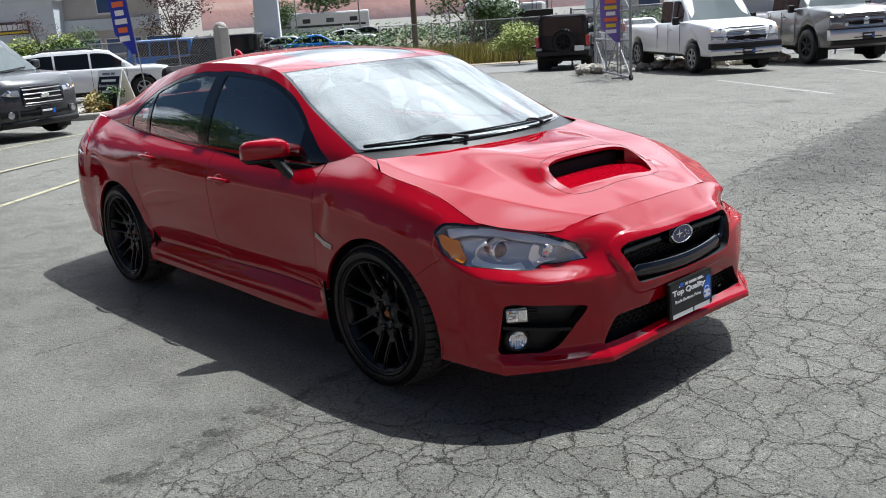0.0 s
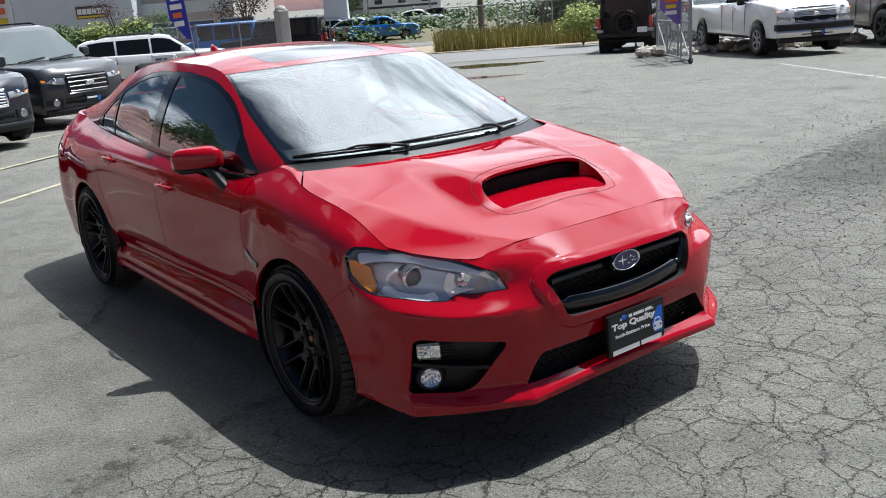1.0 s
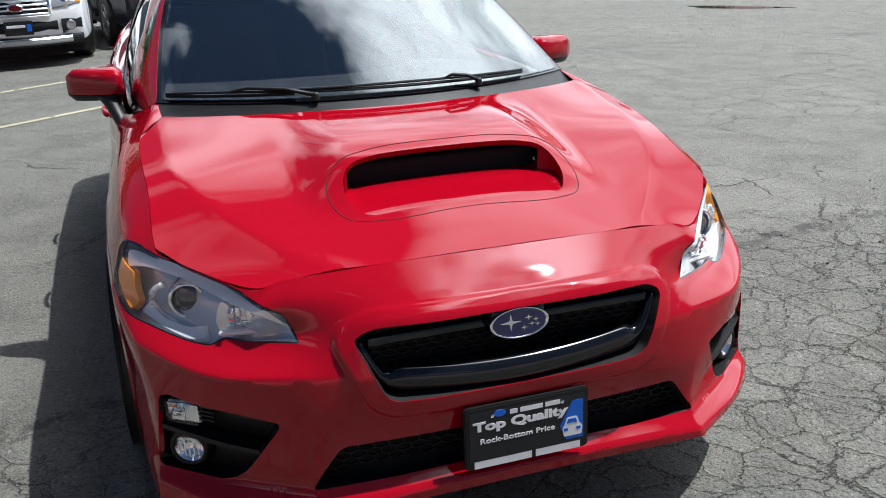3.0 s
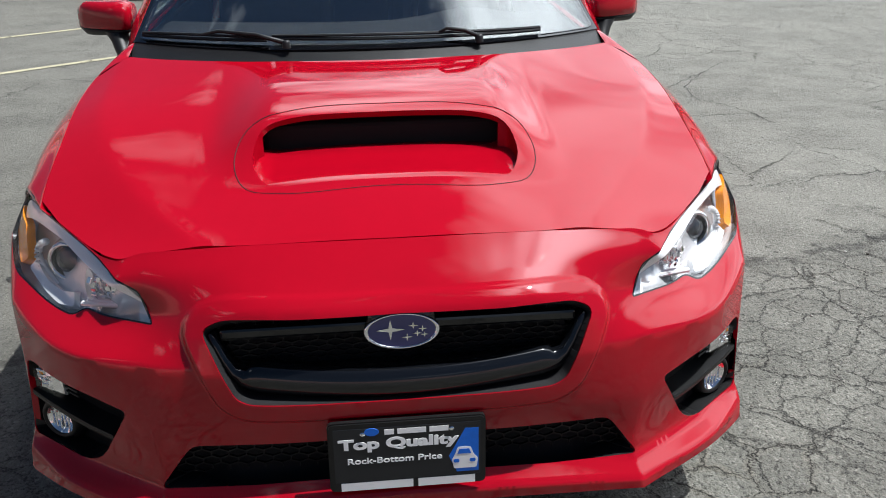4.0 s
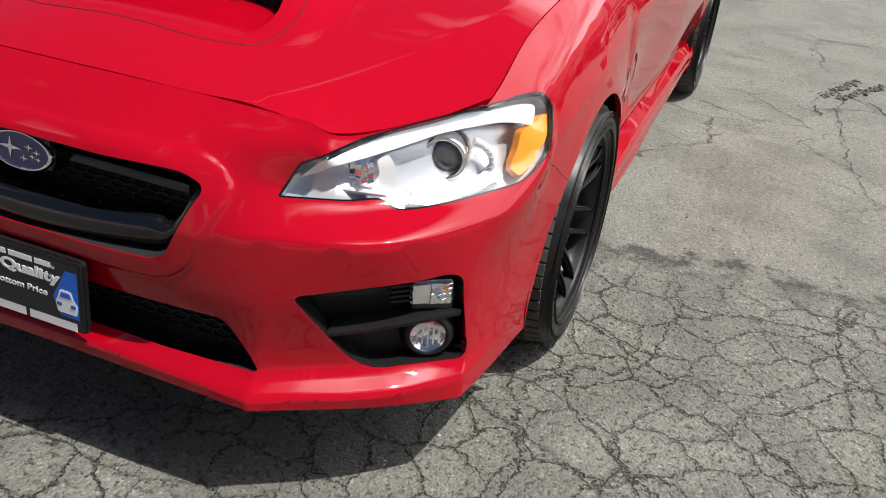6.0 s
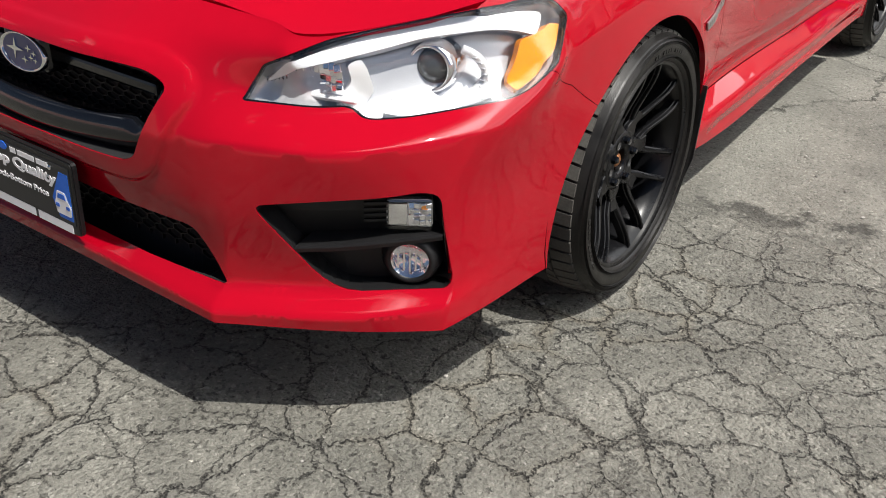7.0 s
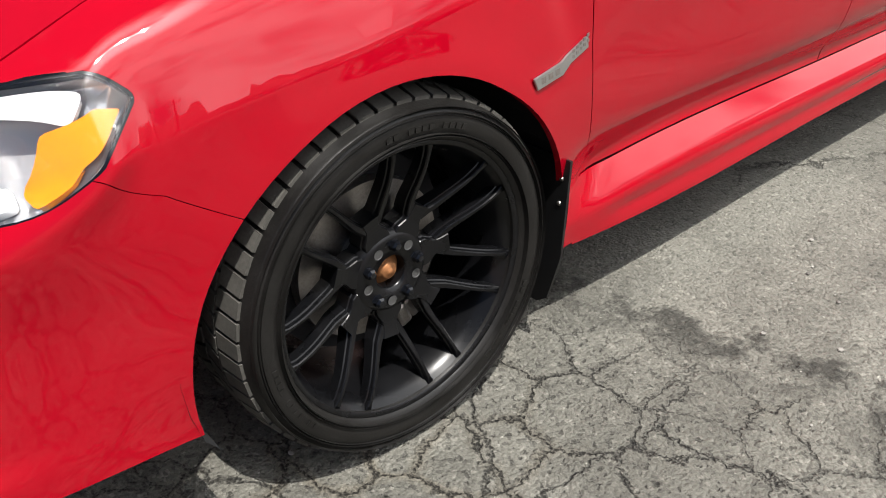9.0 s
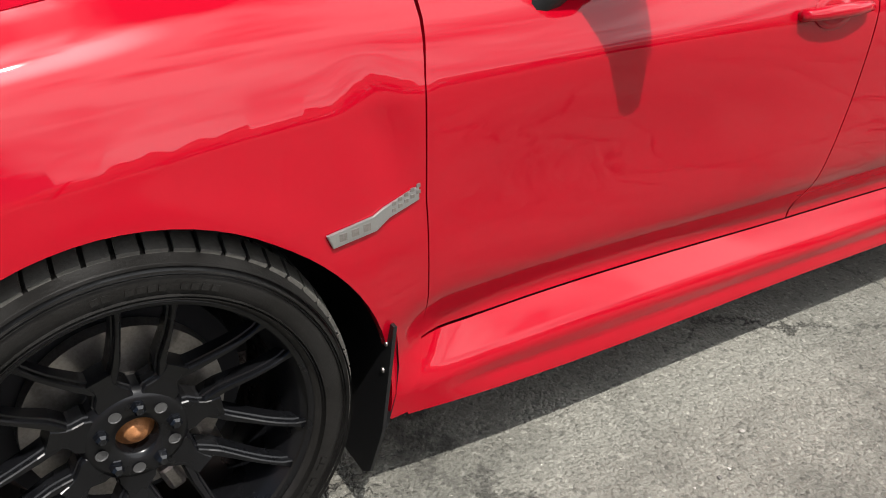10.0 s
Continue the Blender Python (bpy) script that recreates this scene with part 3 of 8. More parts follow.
def fold(x, y):
    """The outer hood drops away along a crease that runs from the rear corner to the nose."""
    return .24 * .006 * np.logaddexp(0, (np.abs(x) - fold_x(y)) / .006)


def terms(x, y):
    X, Y = (x / .7) ** 2, (y + .3) / .55
    return np.stack([X ** i * Y ** j for i in range(4) for j in range(6) if 2 * i + j < 8], 1)


_cy = np.linspace(-.822, .12, 40)
_known = np.vstack([np.stack([0 * _cy, _cy, hermite(mid_y, mid_z, _my, _my, _cy)], 1), FRONT, EDGE[:56]])
_wt = np.concatenate([np.full(40, 1.0), np.full(len(FRONT), 4.0), np.full(56, 4.0)])[:, None]
# between middle and edge the crown follows one even curve
_gy, _gu = (g.ravel() for g in np.meshgrid(np.linspace(-.72, .34, 22), np.linspace(.1, 1.05, 14)))
_gc, _ge = hermite(mid_y, mid_z, _my, _my, np.clip(_gy, -.9, .12)), np.interp(_gy, EDGE[:, 1], EDGE[:, 2])
_gc = _gc + np.clip(_gy - .12, 0, 1) * .08
_known = np.vstack([_known, np.stack([_gu * np.interp(_gy, EDGE[:, 1], EDGE[:, 0]), _gy, _gc - (_gc - _ge) * _gu ** 2.4], 1)])
_wt = np.vstack([_wt, np.full((len(_gy), 1), .6)])
_cf = np.linalg.lstsq(terms(_known[:, 0], _known[:, 1]) * _wt, (_known[:, 2] + fold(_known[:, 0], _known[:, 1])) * _wt[:, 0], rcond=1e-7)[0]


def hood(xy):
    xy = np.asarray(xy, float)
    x, y = xy[:, 0], xy[:, 1]
    z = terms(x, np.clip(y, -.95, .40)) @ _cf - fold(x, y)
    # settle the sheet on the lines that it shares with bumper and fenders
    w = np.exp(-((np.abs(x)[:, None] - _rim[None, :, 0]) ** 2 + (y[:, None] - _rim[None, :, 1]) ** 2) / .16 ** 2)
    z += (w * _res).sum(1) / (w.sum(1) + .02)
    return np.stack([x, y, z], 1)


_rim, _res = np.vstack([FRONT[::2], EDGE[:56:2]]), np.zeros(48)
for _ in range(6):
    _res = _res + .8 * (_rim[:, 2] - hood(_rim[:, :2])[:, 2])


cowl = [(x, -.03 + .20 * (x / .70) ** 2) for x in np.linspace(.69, 0, 16)]
hood_half = [(x, y) for x, y, z in FRONT[::2]] + [(x, y) for x, y, z in EDGE[1::3] if y < .10] + cowl
hood_half[0] = (0, hood_half[0][1])
hh = dense(hood_half, .02, False)
HOOD = np.vstack([hh, hh[::-1][1:-1] * (-1, 1)])
SCOOP = rounded([(-.262, -.628), (.262, -.628), (.302, -.555), (.284, -.472), (.200, -.446), (-.200, -.446), (-.284, -.472), (-.302, -.555)], [.05, .05, .06, .05, .05, .05, .05, .06])


def smooth(t):
    t = np.clip(t, 0, 1)
    return t * t * (3 - 2 * t)


def humped(xy):
    """The hood with the scoop's hump swelling behind the mouth."""
    c = hood(xy)
    x, y = np.abs(c[:, 0]), c[:, 1]
    c[:, 2] += .056 * np.where(y > -.44, smooth((.06 - y) / .50), smooth((y + .64) / .20)) * smooth((.42 - x) / .17)
    return c


def ramp_floor(xy):
    c = hood(xy)
    edge = np.minimum((.296 - np.abs(c[:, 0])) / .05, (c[:, 1] + .628) / .12)
    c[:, 2] -= .0055 + .0135 * smooth(edge) + .045 * smooth((c[:, 1] + .50) / .2)
    return c


_fy = np.linspace(-.765, .06, 60)
fold_lines = [np.stack([sx * (fold_x(_fy) + o), _fy], 1) for sx in (1, -1) for o in (-.011, -.004, .004, .011)]
panel("hood", sheet(humped, HOOD, [dense(SCOOP, .015)], 0.022, lines=fold_lines), PAINT, car)
panel("scoop_ramp", sheet(ramp_floor, dense(rounded([(-.264, -.630), (.264, -.630), (.312, -.55), (.312, -.30), (-.312, -.30), (-.312, -.55)], .05), .02), [], .02, rim=0), PAINT, car, "red ramp leading into the hood scoop")
groove = humped(dense(spline([(0, -.655), (.24, -.651), (.302, -.628), (.338, -.53), (.316, -.458), (.22, -.418), (0, -.405), (-.22, -.418), (-.316, -.458), (-.338, -.53), (-.302, -.628), (-.24, -.651), (0, -.655)], 90), .012, False))
part("scoop_seam", tube([Vector(p) for p in groove + (0, 0, .0002)], .0011, 5), MATTE, car)
# black block stands in for the shade inside the mouth behind the lip
boxed("scoop_mouth_shade", (.56, .12, .13), (0, -.352, .850), MATTE, car, "matte black block filling the hood scoop's shaded mouth", .01)
loop3 = humped(shrink(dense(SCOOP, .015), .0005))
n3 = len(loop3)
low3 = loop3.copy()
low3[:, 2] = ramp_floor(dense(SCOOP, .015))[:, 2] - .03
raw("scoop_lining", np.vstack([loop3 - (0, 0, .004), low3]), [(i, (i + 1) % n3, n3 + (i + 1) % n3, n3 + i) for i in range(n3) if loop3[i, 1] < -.475], PAINT, car, smooth=True)

# greenhouse: belt and roof rail, joined by the side windows' surface
BELT = np.array([(.742, .36, .962), (.785, .60, .938), (.80, 1.0, .941), (.80, 1.5, .947), (.775, 2.1, .968), (.748, 2.6, 1.0), (.705, 3.0, 1.03), (.665, 3.28, 1.055)])
RAIL = np.array([(.704, .294, .999), (.655, .68, 1.172), (.588, 1.04, 1.338), (.572, 1.55, 1.385), (.572, 2.10, 1.365), (.585, 2.50, 1.28), (.60, 2.85, 1.16), (.635, 3.22, 1.068)])
KA = np.concatenate([[0], np.cumsum(np.linalg.norm(np.diff(RAIL, axis=0), axis=1))])
_mb, _mr = slopes(KA, BELT), slopes(KA, RAIL)


def house(ab):
    ab = np.asarray(ab, float)
    a, b = ab[:, 0], (ab[:, 1] / .4)[:, None]
    lo, hi = hermite(KA, BELT, _mb, _mb, a), hermite(KA, RAIL, _mr, _mr, a)
    co = lo + (hi - lo) * b
    co[:, 0] += .035 * (4 * b * (1 - b))[:, 0] * np.clip((hi - lo)[:, 2] / .35, 0, 1)
    return co


_A, _B = np.meshgrid(np.linspace(0, KA[-1], 400), np.linspace(0, .4, 80), indexing="ij")
_ab = np.stack([_A.ravel(), _B.ravel()], 1)
_tabh = house(_ab)


def onhouse(*pts):
    return np.array([_ab[np.argmin(((_tabh[:, 1:] - p) ** 2).sum(1))] for p in np.array(pts)])


dlo_top = spline([(.43, .950), (.60, 1.070), (.80, 1.208), (1.04, 1.298), (1.30, 1.335), (1.62, 1.345), (2.0, 1.322), (2.30, 1.245), (2.55, 1.125), (2.68, 1.045)], 40)
DLO = onhouse(*([tuple(p) for p in dlo_top] + [(2.66, 1.012), (2.3, .985), (1.9, .972), (1.4, .962), (.9, .955)]))
DLO = dense(DLO, .03)


def window(y0, y1, trim=.022):
    """Part of the side glazing between two uprights."""
    up = [(y, np.interp(y, dlo_top[:, 0], dlo_top[:, 1]) - trim) for y in np.linspace(y0, y1, 14)]
    dn = [(y, max(.955 + .008 * (y - .9) + .013 * max(y - 1.9, 0) + trim * .6, 0)) for y in np.linspace(y1, y0, 8)]
    up = [(y, max(z, np.interp(y, [.5, 3], [.966, .998]))) for y, z in up]
    return dense(rounded(onhouse(*(up + dn)), .012, 3), .03)


PANES = [window(.66, 1.545), window(1.655, 2.325), window(2.375, 2.60)]
frame_all = dense([(KA[0], 0), (KA[-1], 0), (KA[-1], .4)] + [(k, .4) for k in np.linspace(KA[-1], 0, 30)[1:]], .03)
frame_side = sheet(house, frame_all, [DLO], .03, gap=.0005)
trim_side = sheet(house, DLO, PANES, .03, gap=.0, offset=-.002)
for data, name, mat in ((frame_side, "window_frame", PAINT), (trim_side, "window_trim", GLOSS_BLACK)):
    panel(name, data, mat, car)
    panel(name, mirrored(data), mat, car)
for pn in PANES:
    data = sheet(house, pn, [], .05, gap=-.002, offset=-.006, rim=0)
    glazed("side_window", data, .004, TINT, car)
    glazed("side_window", mirrored(data), .004, TINT, car)


def across(a0, a1, mid):
    """A crowned sheet from rail to rail over a stretch of the rails; mid: (y, z) down its middle."""
    mid = np.array(mid, float)
    km = np.linspace(0, 1, len(mid))
    mm = slopes(km, mid)

    def surf(uv):
        uv = np.asarray(uv, float)
        u, t = uv[:, 0] / .6, uv[:, 1]
        e = hermite(KA, RAIL, _mr, _mr, a0 + (a1 - a0) * t)
        c = hermite(km, mid, mm, mm, t)
        k = np.abs(u)[:, None] ** 2.2
        yz = c + (e[:, 1:] - c) * k
        return np.concatenate([(e[:, 0] * u)[:, None], yz], 1)
    return surf


ws = across(KA[0], KA[2], [(.035, 1.005), (.50, 1.196), (.905, 1.356)])
roof = across(KA[2], KA[5], [(.905, 1.356), (1.3, 1.418), (1.75, 1.432), (2.2, 1.39), (2.55, 1.30)])
rw = across(KA[5], KA[7], [(2.55, 1.30), (2.9, 1.17), (3.25, 1.07)])


def frame_of(u, v, r):
    return dense(rounded([(-u, v), (u, v), (u, 1 - v), (-u, 1 - v)], r), .04)


WS = frame_of(.588, .012, .03)
full = dense([(-.6, 0), (.6, 0), (.6, 1), (-.6, 1)], .04)
panel("windshield_trim", sheet(ws, full, [shrink(WS, .008)], .04, gap=-.001, offset=-.001), GLOSS_BLACK, car)
glazed("windshield", sheet(ws, WS, [], .05, gap=0, offset=.001, rim=0), .005, GLASS, car)
SUNROOF = dense(rounded([(-.36, .06), (.36, .06), (.36, .34), (-.36, .34)], .03), .04)
panel("roof", sheet(roof, full, [SUNROOF], .04, gap=0.001), PAINT, car)
panel("sunroof", sheet(roof, SUNROOF, [], .05, gap=.004, offset=-.001), GLOSS_BLACK, car, "dark glass sunroof")
glazed("rear_window", sheet(rw, frame_of(.565, .03, .04), [], .05, gap=0, rim=0), .005, TINT, car)
panel("rear_window_trim", sheet(rw, full, [frame_of(.56, .04, .04)], .04, gap=0, offset=-.002), GLOSS_BLACK, car)
deck_e = flank(np.stack([np.linspace(KP[12] + .15, KP[-1], 20), np.full(20, top)], 1))
raw("trunk_lid", np.vstack([deck_e, deck_e * (-1, 1, 1)]), [(i, i + 1, 20 + i + 1, 20 + i) for i in range(19)], PAINT, car, smooth=True)
# ---- wheels ----
RIM_WORN = material("worn_alloy", (.10, .10, .10), .5, .6)
def wheel(parent, at, out, turn=0.0):
    """A wheel whose face looks along out (+1: to the car's left); the local z axis is its axle."""
    m = pose(*at, 0, 90 * out, 0) @ pose(0, 0, 0, 0, 0, turn)
    w = new("wheel")
    w.parent = parent
    w.matrix_world = Matrix()
    R, r = TYRE, .243
    bm = bmesh.new()
    lathe(bm, [(r + .004, .006), (r + .014, .016), (r + .040, .021), (r + .062, .017), (R - .020, .008), (R - .013, -.004), (R - .0085, -.024), (R - .0075, -.10), (R - .0085, -.19), (R - .013, -.216),
               (R - .02, -.23), (r + .05, -.242), (r + .01, -.235), (r - .004, -.20), (r - .004, -.03)], m, 96, True)
    tyre = part("tyre", bm, RUBBER, w, smooth=True)
    # tread blocks: grooved shoulders and ribs standing on the casing
    bm = bmesh.new()
    n = 56
    for i in range(n):
        a = 2 * math.pi * i / n
        for z0, z1, skew in ((-.004, -.052, .015), (-.058, -.098, .05), (-.104, -.144, -.05), (-.150, -.206, .0)):
            vs = []
            for dz, da0 in ((z0, skew), (z1, 0.0)):
                for da in (0.011, 2 * math.pi / n - .011):
                    for rr in (R - .018 if dz in (-.004, -.206) else R - .009, R - (.0075 if dz in (-.004, -.206) else 0)):
                        aa = a + da + da0
                        vs.append(bm.verts.new(m @ Vector((rr * math.cos(aa), rr * math.sin(aa), dz))))
            for f in ((0, 1, 3, 2), (4, 6, 7, 5), (1, 5, 7, 3), (0, 2, 6, 4), (0, 4, 5, 1), (2, 3, 7, 6)):
                bm.faces.new([vs[k] for k in f])
    part("tread", bm, TREAD, w, "grooved tyre tread")
    # raised rings and marks on the sidewall
    bm = bmesh.new()
    for rr in (r + .016, r + .020, r + .050, r + .054, r + .064):
        lathe(bm, [(rr - .0012, .017), (rr, .0225), (rr + .0012, .017)], m, 96)
    for i in range(36):
        a = 2 * math.pi * (i // 12) / 3 + .05 * (i % 12) + .3
        if i % 12 in (4, 9):
            continue
        box(bm, (.009, .010, .003), (r + .034, 0, .0205), 0, m @ pose(0, 0, 0, 0, 0, math.degrees(a)))
    part("sidewall_marking", bm, RUBBER, tyre, "raised marks on the tyre sidewall")
    bm = bmesh.new()
    lathe(bm, [(r - .002, .004), (r + .005, .010), (r + .009, .006), (r + .004, -.004), (r - .006, -.012), (r - .014, -.030), (r - .022, -.06), (r - .026, -.19), (r - .004, -.20), (r + .004, -.19), (r - .016, -.06)], m, 96, False)
    rim = part("rim", bm, RIM, w, smooth=True)
    # seven forked spokes: a short broad stem that splits into two wide arms
    bm = bmesh.new()

    def face_z(rad):
        t = (rad - .05) / .186
        return -.047 + .004 * math.sin(math.pi * min(max(t, 0) * 1.1, 1)) + .043 * smooth((t - .2) / .8)

    def run(secs):
        n_ = len(secs[0])
        for a, b in zip(secs, secs[1:]):
            for i in range(n_):
                bm.faces.new((a[i], a[(i + 1) % n_], b[(i + 1) % n_], b[i]))
        bm.faces.new(secs[0])
        bm.faces.new(secs[-1])

    def section(c, tn, wl_, wr_, zt, dp):
        prof = ((-wl_, zt - dp), (-wl_, zt - .010), (-wl_ + .0022, zt - .0085), (-wl_ + .0030, zt - .002), (-wl_ + .0046, zt), (wr_ - .0046, zt), (wr_ - .0030, zt - .002), (wr_ - .0022, zt - .0085), (wr_, zt - .010), (wr_, zt - dp))
        return [bm.verts.new(m @ (c + tn * x + Vector((0, 0, z)))) for x, z in prof]

    for k in range(7):
        base = 2 * math.pi * (k + .5) / 7
        er, tn = Vector((math.cos(base), math.sin(base), 0)), Vector((-math.sin(base), math.cos(base), 0))
        run([section(er * rad, tn, ww, ww, face_z(rad), .040) for rad, ww in ((.050, .0250), (.070, .0300), (.080, .0290), (.087, .0245), (.094, .0200), (.102, .0178), (.111, .0178), (.119, .0195), (.124, .0205))])
        # each arm runs beside its neighbour from the next stem, with a round-ended gap between them
        for s_ in (-1, 1):
            pa = base + s_ * math.pi / 7
            ep, tp = Vector((math.cos(pa), math.sin(pa), 0)), Vector((-math.sin(pa), math.cos(pa), 0))
            secs = []
            for t in np.linspace(0, 1, 10):
                rad = .098 + .142 * t
                lat = -s_ * (.0300 + .0070 * t + .004 * (1 - smooth(t / .25)))
                wd = .0092 - .0024 * smooth(t / .7)
                if t > .92:
                    wd += .003
                secs.append(section(ep * rad + tp * lat, tp, wd, wd, face_z(rad) - .0004, .036 - .010 * t))
            run(secs)
    part("spokes", bm, RIM, w, smooth=False)
    bm = bmesh.new()
    lathe(bm, [(.030, -.076), (.030, -.050), (.033, -.044), (.064, -.0425), (.072, -.0455), (.078, -.052), (.080, -.064), (.080, -.085)], m, 48)
    hubring = part("hub", bm, RIM, w, smooth=True)
    for i in range(10):
        a = 2 * math.pi * i / 10 + .2
        bm = bmesh.new()
        if i % 2:
            lathe(bm, [(.0001, -.0412), (.0075, -.0412), (.0082, -.0406), (.0095, -.0406)], m @ pose(.054 * math.cos(a), .054 * math.sin(a), 0), 12)
            part("lug_hole", bm, RIM_WORN, hubring, "empty grey lug hole")
        else:
            lathe(bm, [(.0001, -.028), (.006, -.028), (.0095, -.032), (.0105, -.042), (.012, -.044)], m @ pose(.054 * math.cos(a), .054 * math.sin(a), 0), 6)
            part("lug_nut", bm, GLOSS_BLACK, hubring)
    bm = bmesh.new()
    lathe(bm, [(.0001, -.046), (.005, -.046), (.007, -.049), (.013, -.049), (.016, -.052), (.020, -.062), (.030, -.068)], m, 24)
    part("axle_nut", bm, RUST, hubring, "rusty brown axle nut", smooth=True)
    bm = bmesh.new()
    lathe(bm, [(.045, -.088), (.070, -.086), (.072, -.104), (.148, -.104), (.150, -.126), (.07, -.128)], m, 64)
    part("brake_disc", bm, DISC, w, "worn grey brake disc", smooth=False)
    bm = bmesh.new()
    for a in (20, 30, 40, 50):
        box(bm, (.052, .030, .055), (.140, 0, -.108), .008, m @ pose(0, 0, 0, 0, 0, a - turn))
    part("brake_caliper", bm, DISC, w)
    bm = bmesh.new()
    lathe(bm, [(.0001, -.135), (.185, -.135), (.19, -.20)], m, 48)
    part("dust_shield", bm, MATTE, w)
    return w


for wy in (0.0, BASE):
    for out in (1, -1):
        wheel(car, (out * HUB_X, wy, HUB_Z), out, 18.6 if wy == 0 else 30)
# wheel wells and underbody
for wy in (0.0, BASE):
    for s in (1, -1):
        bm = bmesh.new()
        n = 28
        ring = [[bm.verts.new((s * x, wy + .408 * math.cos(a), max(.18, HUB_Z + .385 * math.sin(a)))) for a in np.linspace(-.45, math.pi + .45, n)] for x in (.872, .52)]
        for i in range(n - 1):
            bm.faces.new((ring[0][i], ring[0][i + 1], ring[1][i + 1], ring[1][i]))
        bm.faces.new(ring[1])
        part("wheel_well", bm, MATTE, car)
boxed("underbody", (1.62, 1.82, .10), (0, 1.315, .265), MATTE, car, "", .02)
# unseen box added to stop sun leaking through the hollow front
boxed("engine_bay_blocker", (1.02, .95, .42), (0, 0, .50), MATTE, car, "", .05)
boxed("rear_floor", (1.02, 1.30, .30), (0, 2.80, .45), MATTE, car, "", .05)
boxed("undertray", (1.30, .34, .05), (0, -.60, .262), MATTE, car, "", .02)
# ---- the car's face ----
def recess(name, loop, depth, mat, parent, label="", step=.03, surf=whole_flank):
    """A pocket sunk behind an opening of the skin."""
    loop = np.array(loop)
    back = sheet(surf, shrink(loop, .004), [], step, gap=0, offset=-depth, rim=0)
    e = .002
    du, dv = surf(loop + (e, 0)) - surf(loop - (e, 0)), surf(loop + (0, e)) - surf(loop - (0, e))
    nor = np.cross(du, dv)
    nor /= np.maximum(np.linalg.norm(nor, axis=1, keepdims=True), 1e-12)
    a = surf(loop) - nor * .003
    inner = shrink(loop, .004)
    b = surf(inner) - nor * depth
    n, k = len(loop), len(back[0])
    foot = [int(np.argmin(((back[0] - p) ** 2).sum(1))) for p in b]
    verts = np.vstack([back[0], a])
    faces = [tuple(f) for f in back[1]]
    for i in range(n):
        q = (k + i, k + (i + 1) % n, foot[(i + 1) % n], foot[i])
        faces.append(q if q[2] != q[3] else q[:3])
    return raw(name, verts, faces, mat, parent, label)


def skin_at(target, axes, sx=1):
    """A point of the skin and the outward direction there."""
    g = place(target, axes)[None]
    e = .004
    du, dv = flank(g + (e, 0)) - flank(g - (e, 0)), flank(g + (0, e)) - flank(g - (0, e))
    n = np.cross(du, dv)[0]
    n /= np.linalg.norm(n)
    c = flank(g)[0]
    return Vector((c[0] * sx, c[1], c[2])), Vector((n[0] * sx, n[1], n[2]))


def facing(at, n):
    """A pose whose z axis runs along n and whose y axis stays upright."""
    z = Vector(n).normalized()
    x = Vector((0, 0, 1)).cross(z).normalized()
    y = z.cross(x)
    return Matrix.Translation(at) @ Matrix((x, y, z)).transposed().to_4x4()


def hexmesh(outline, cw, ch, bar, m, depth):
    """Honeycomb bars inside a flat outline, as one mesh."""
    o = np.array(outline)
    lo, hi = o.min(0), o.max(0)
    bm = bmesh.new()
    segs = []
    rows = int((hi[1] - lo[1]) / ch) + 2
    cols = int((hi[0] - lo[0]) / cw) + 2
    for r in range(rows):
        for c in range(cols):
            x, y = lo[0] + (c + .5 * (r % 2)) * cw, lo[1] + r * ch
            segs += [((x, y), (x + cw * .5, y + ch * .38)), ((x + cw * .5, y + ch * .38), (x + cw, y)), ((x + cw * .5, y + ch * .38), (x + cw * .5, y + ch))]
    mids = np.array([((a[0] + b[0]) / 2, (a[1] + b[1]) / 2) for a, b in segs])
    ok = inside(mids, o)
    for (a, b), k in zip(segs, ok):
        if k:
            d = Vector((b[0] - a[0], b[1] - a[1], 0))
            box(bm, (d.length + bar * .6, bar, depth), (0, 0, 0), 0, m @ Matrix.Translation(((a[0] + b[0]) / 2, (a[1] + b[1]) / 2, 0)) @ Matrix.Rotation(math.atan2(d.y, d.x), 4, "Z"))
    return bm


GR, IN = doubled(dense(GRILLE, .015, False)), doubled(dense(INTAKE, .02, False))
grille = recess("grille", GR, .085, MATTE, car, "black front grille with honeycomb mesh")
recess("lower_intake", IN, .075, MATTE, car, "black lower air intake")
g3, i3 = whole_flank(GR), whole_flank(IN)
UP = Matrix.Rotation(math.pi / 2, 4, "X")
part("grille_mesh", hexmesh(shrink(np.stack([g3[:, 0], g3[:, 2]], 1), .012), .034, .0125, .0022, Matrix.Translation((0, -.898, 0)) @ UP, .006), PLASTIC, grille)
bm = hexmesh(shrink(np.stack([i3[:, 0], i3[:, 2]], 1), .006), .036, .0165, .0026, Matrix.Translation((0, -.908, 0)) @ UP, .006)
for v in bm.verts:
    v.co.y += .10 * abs(v.co.x) ** 2
part("intake_mesh", bm, PLASTIC, car)
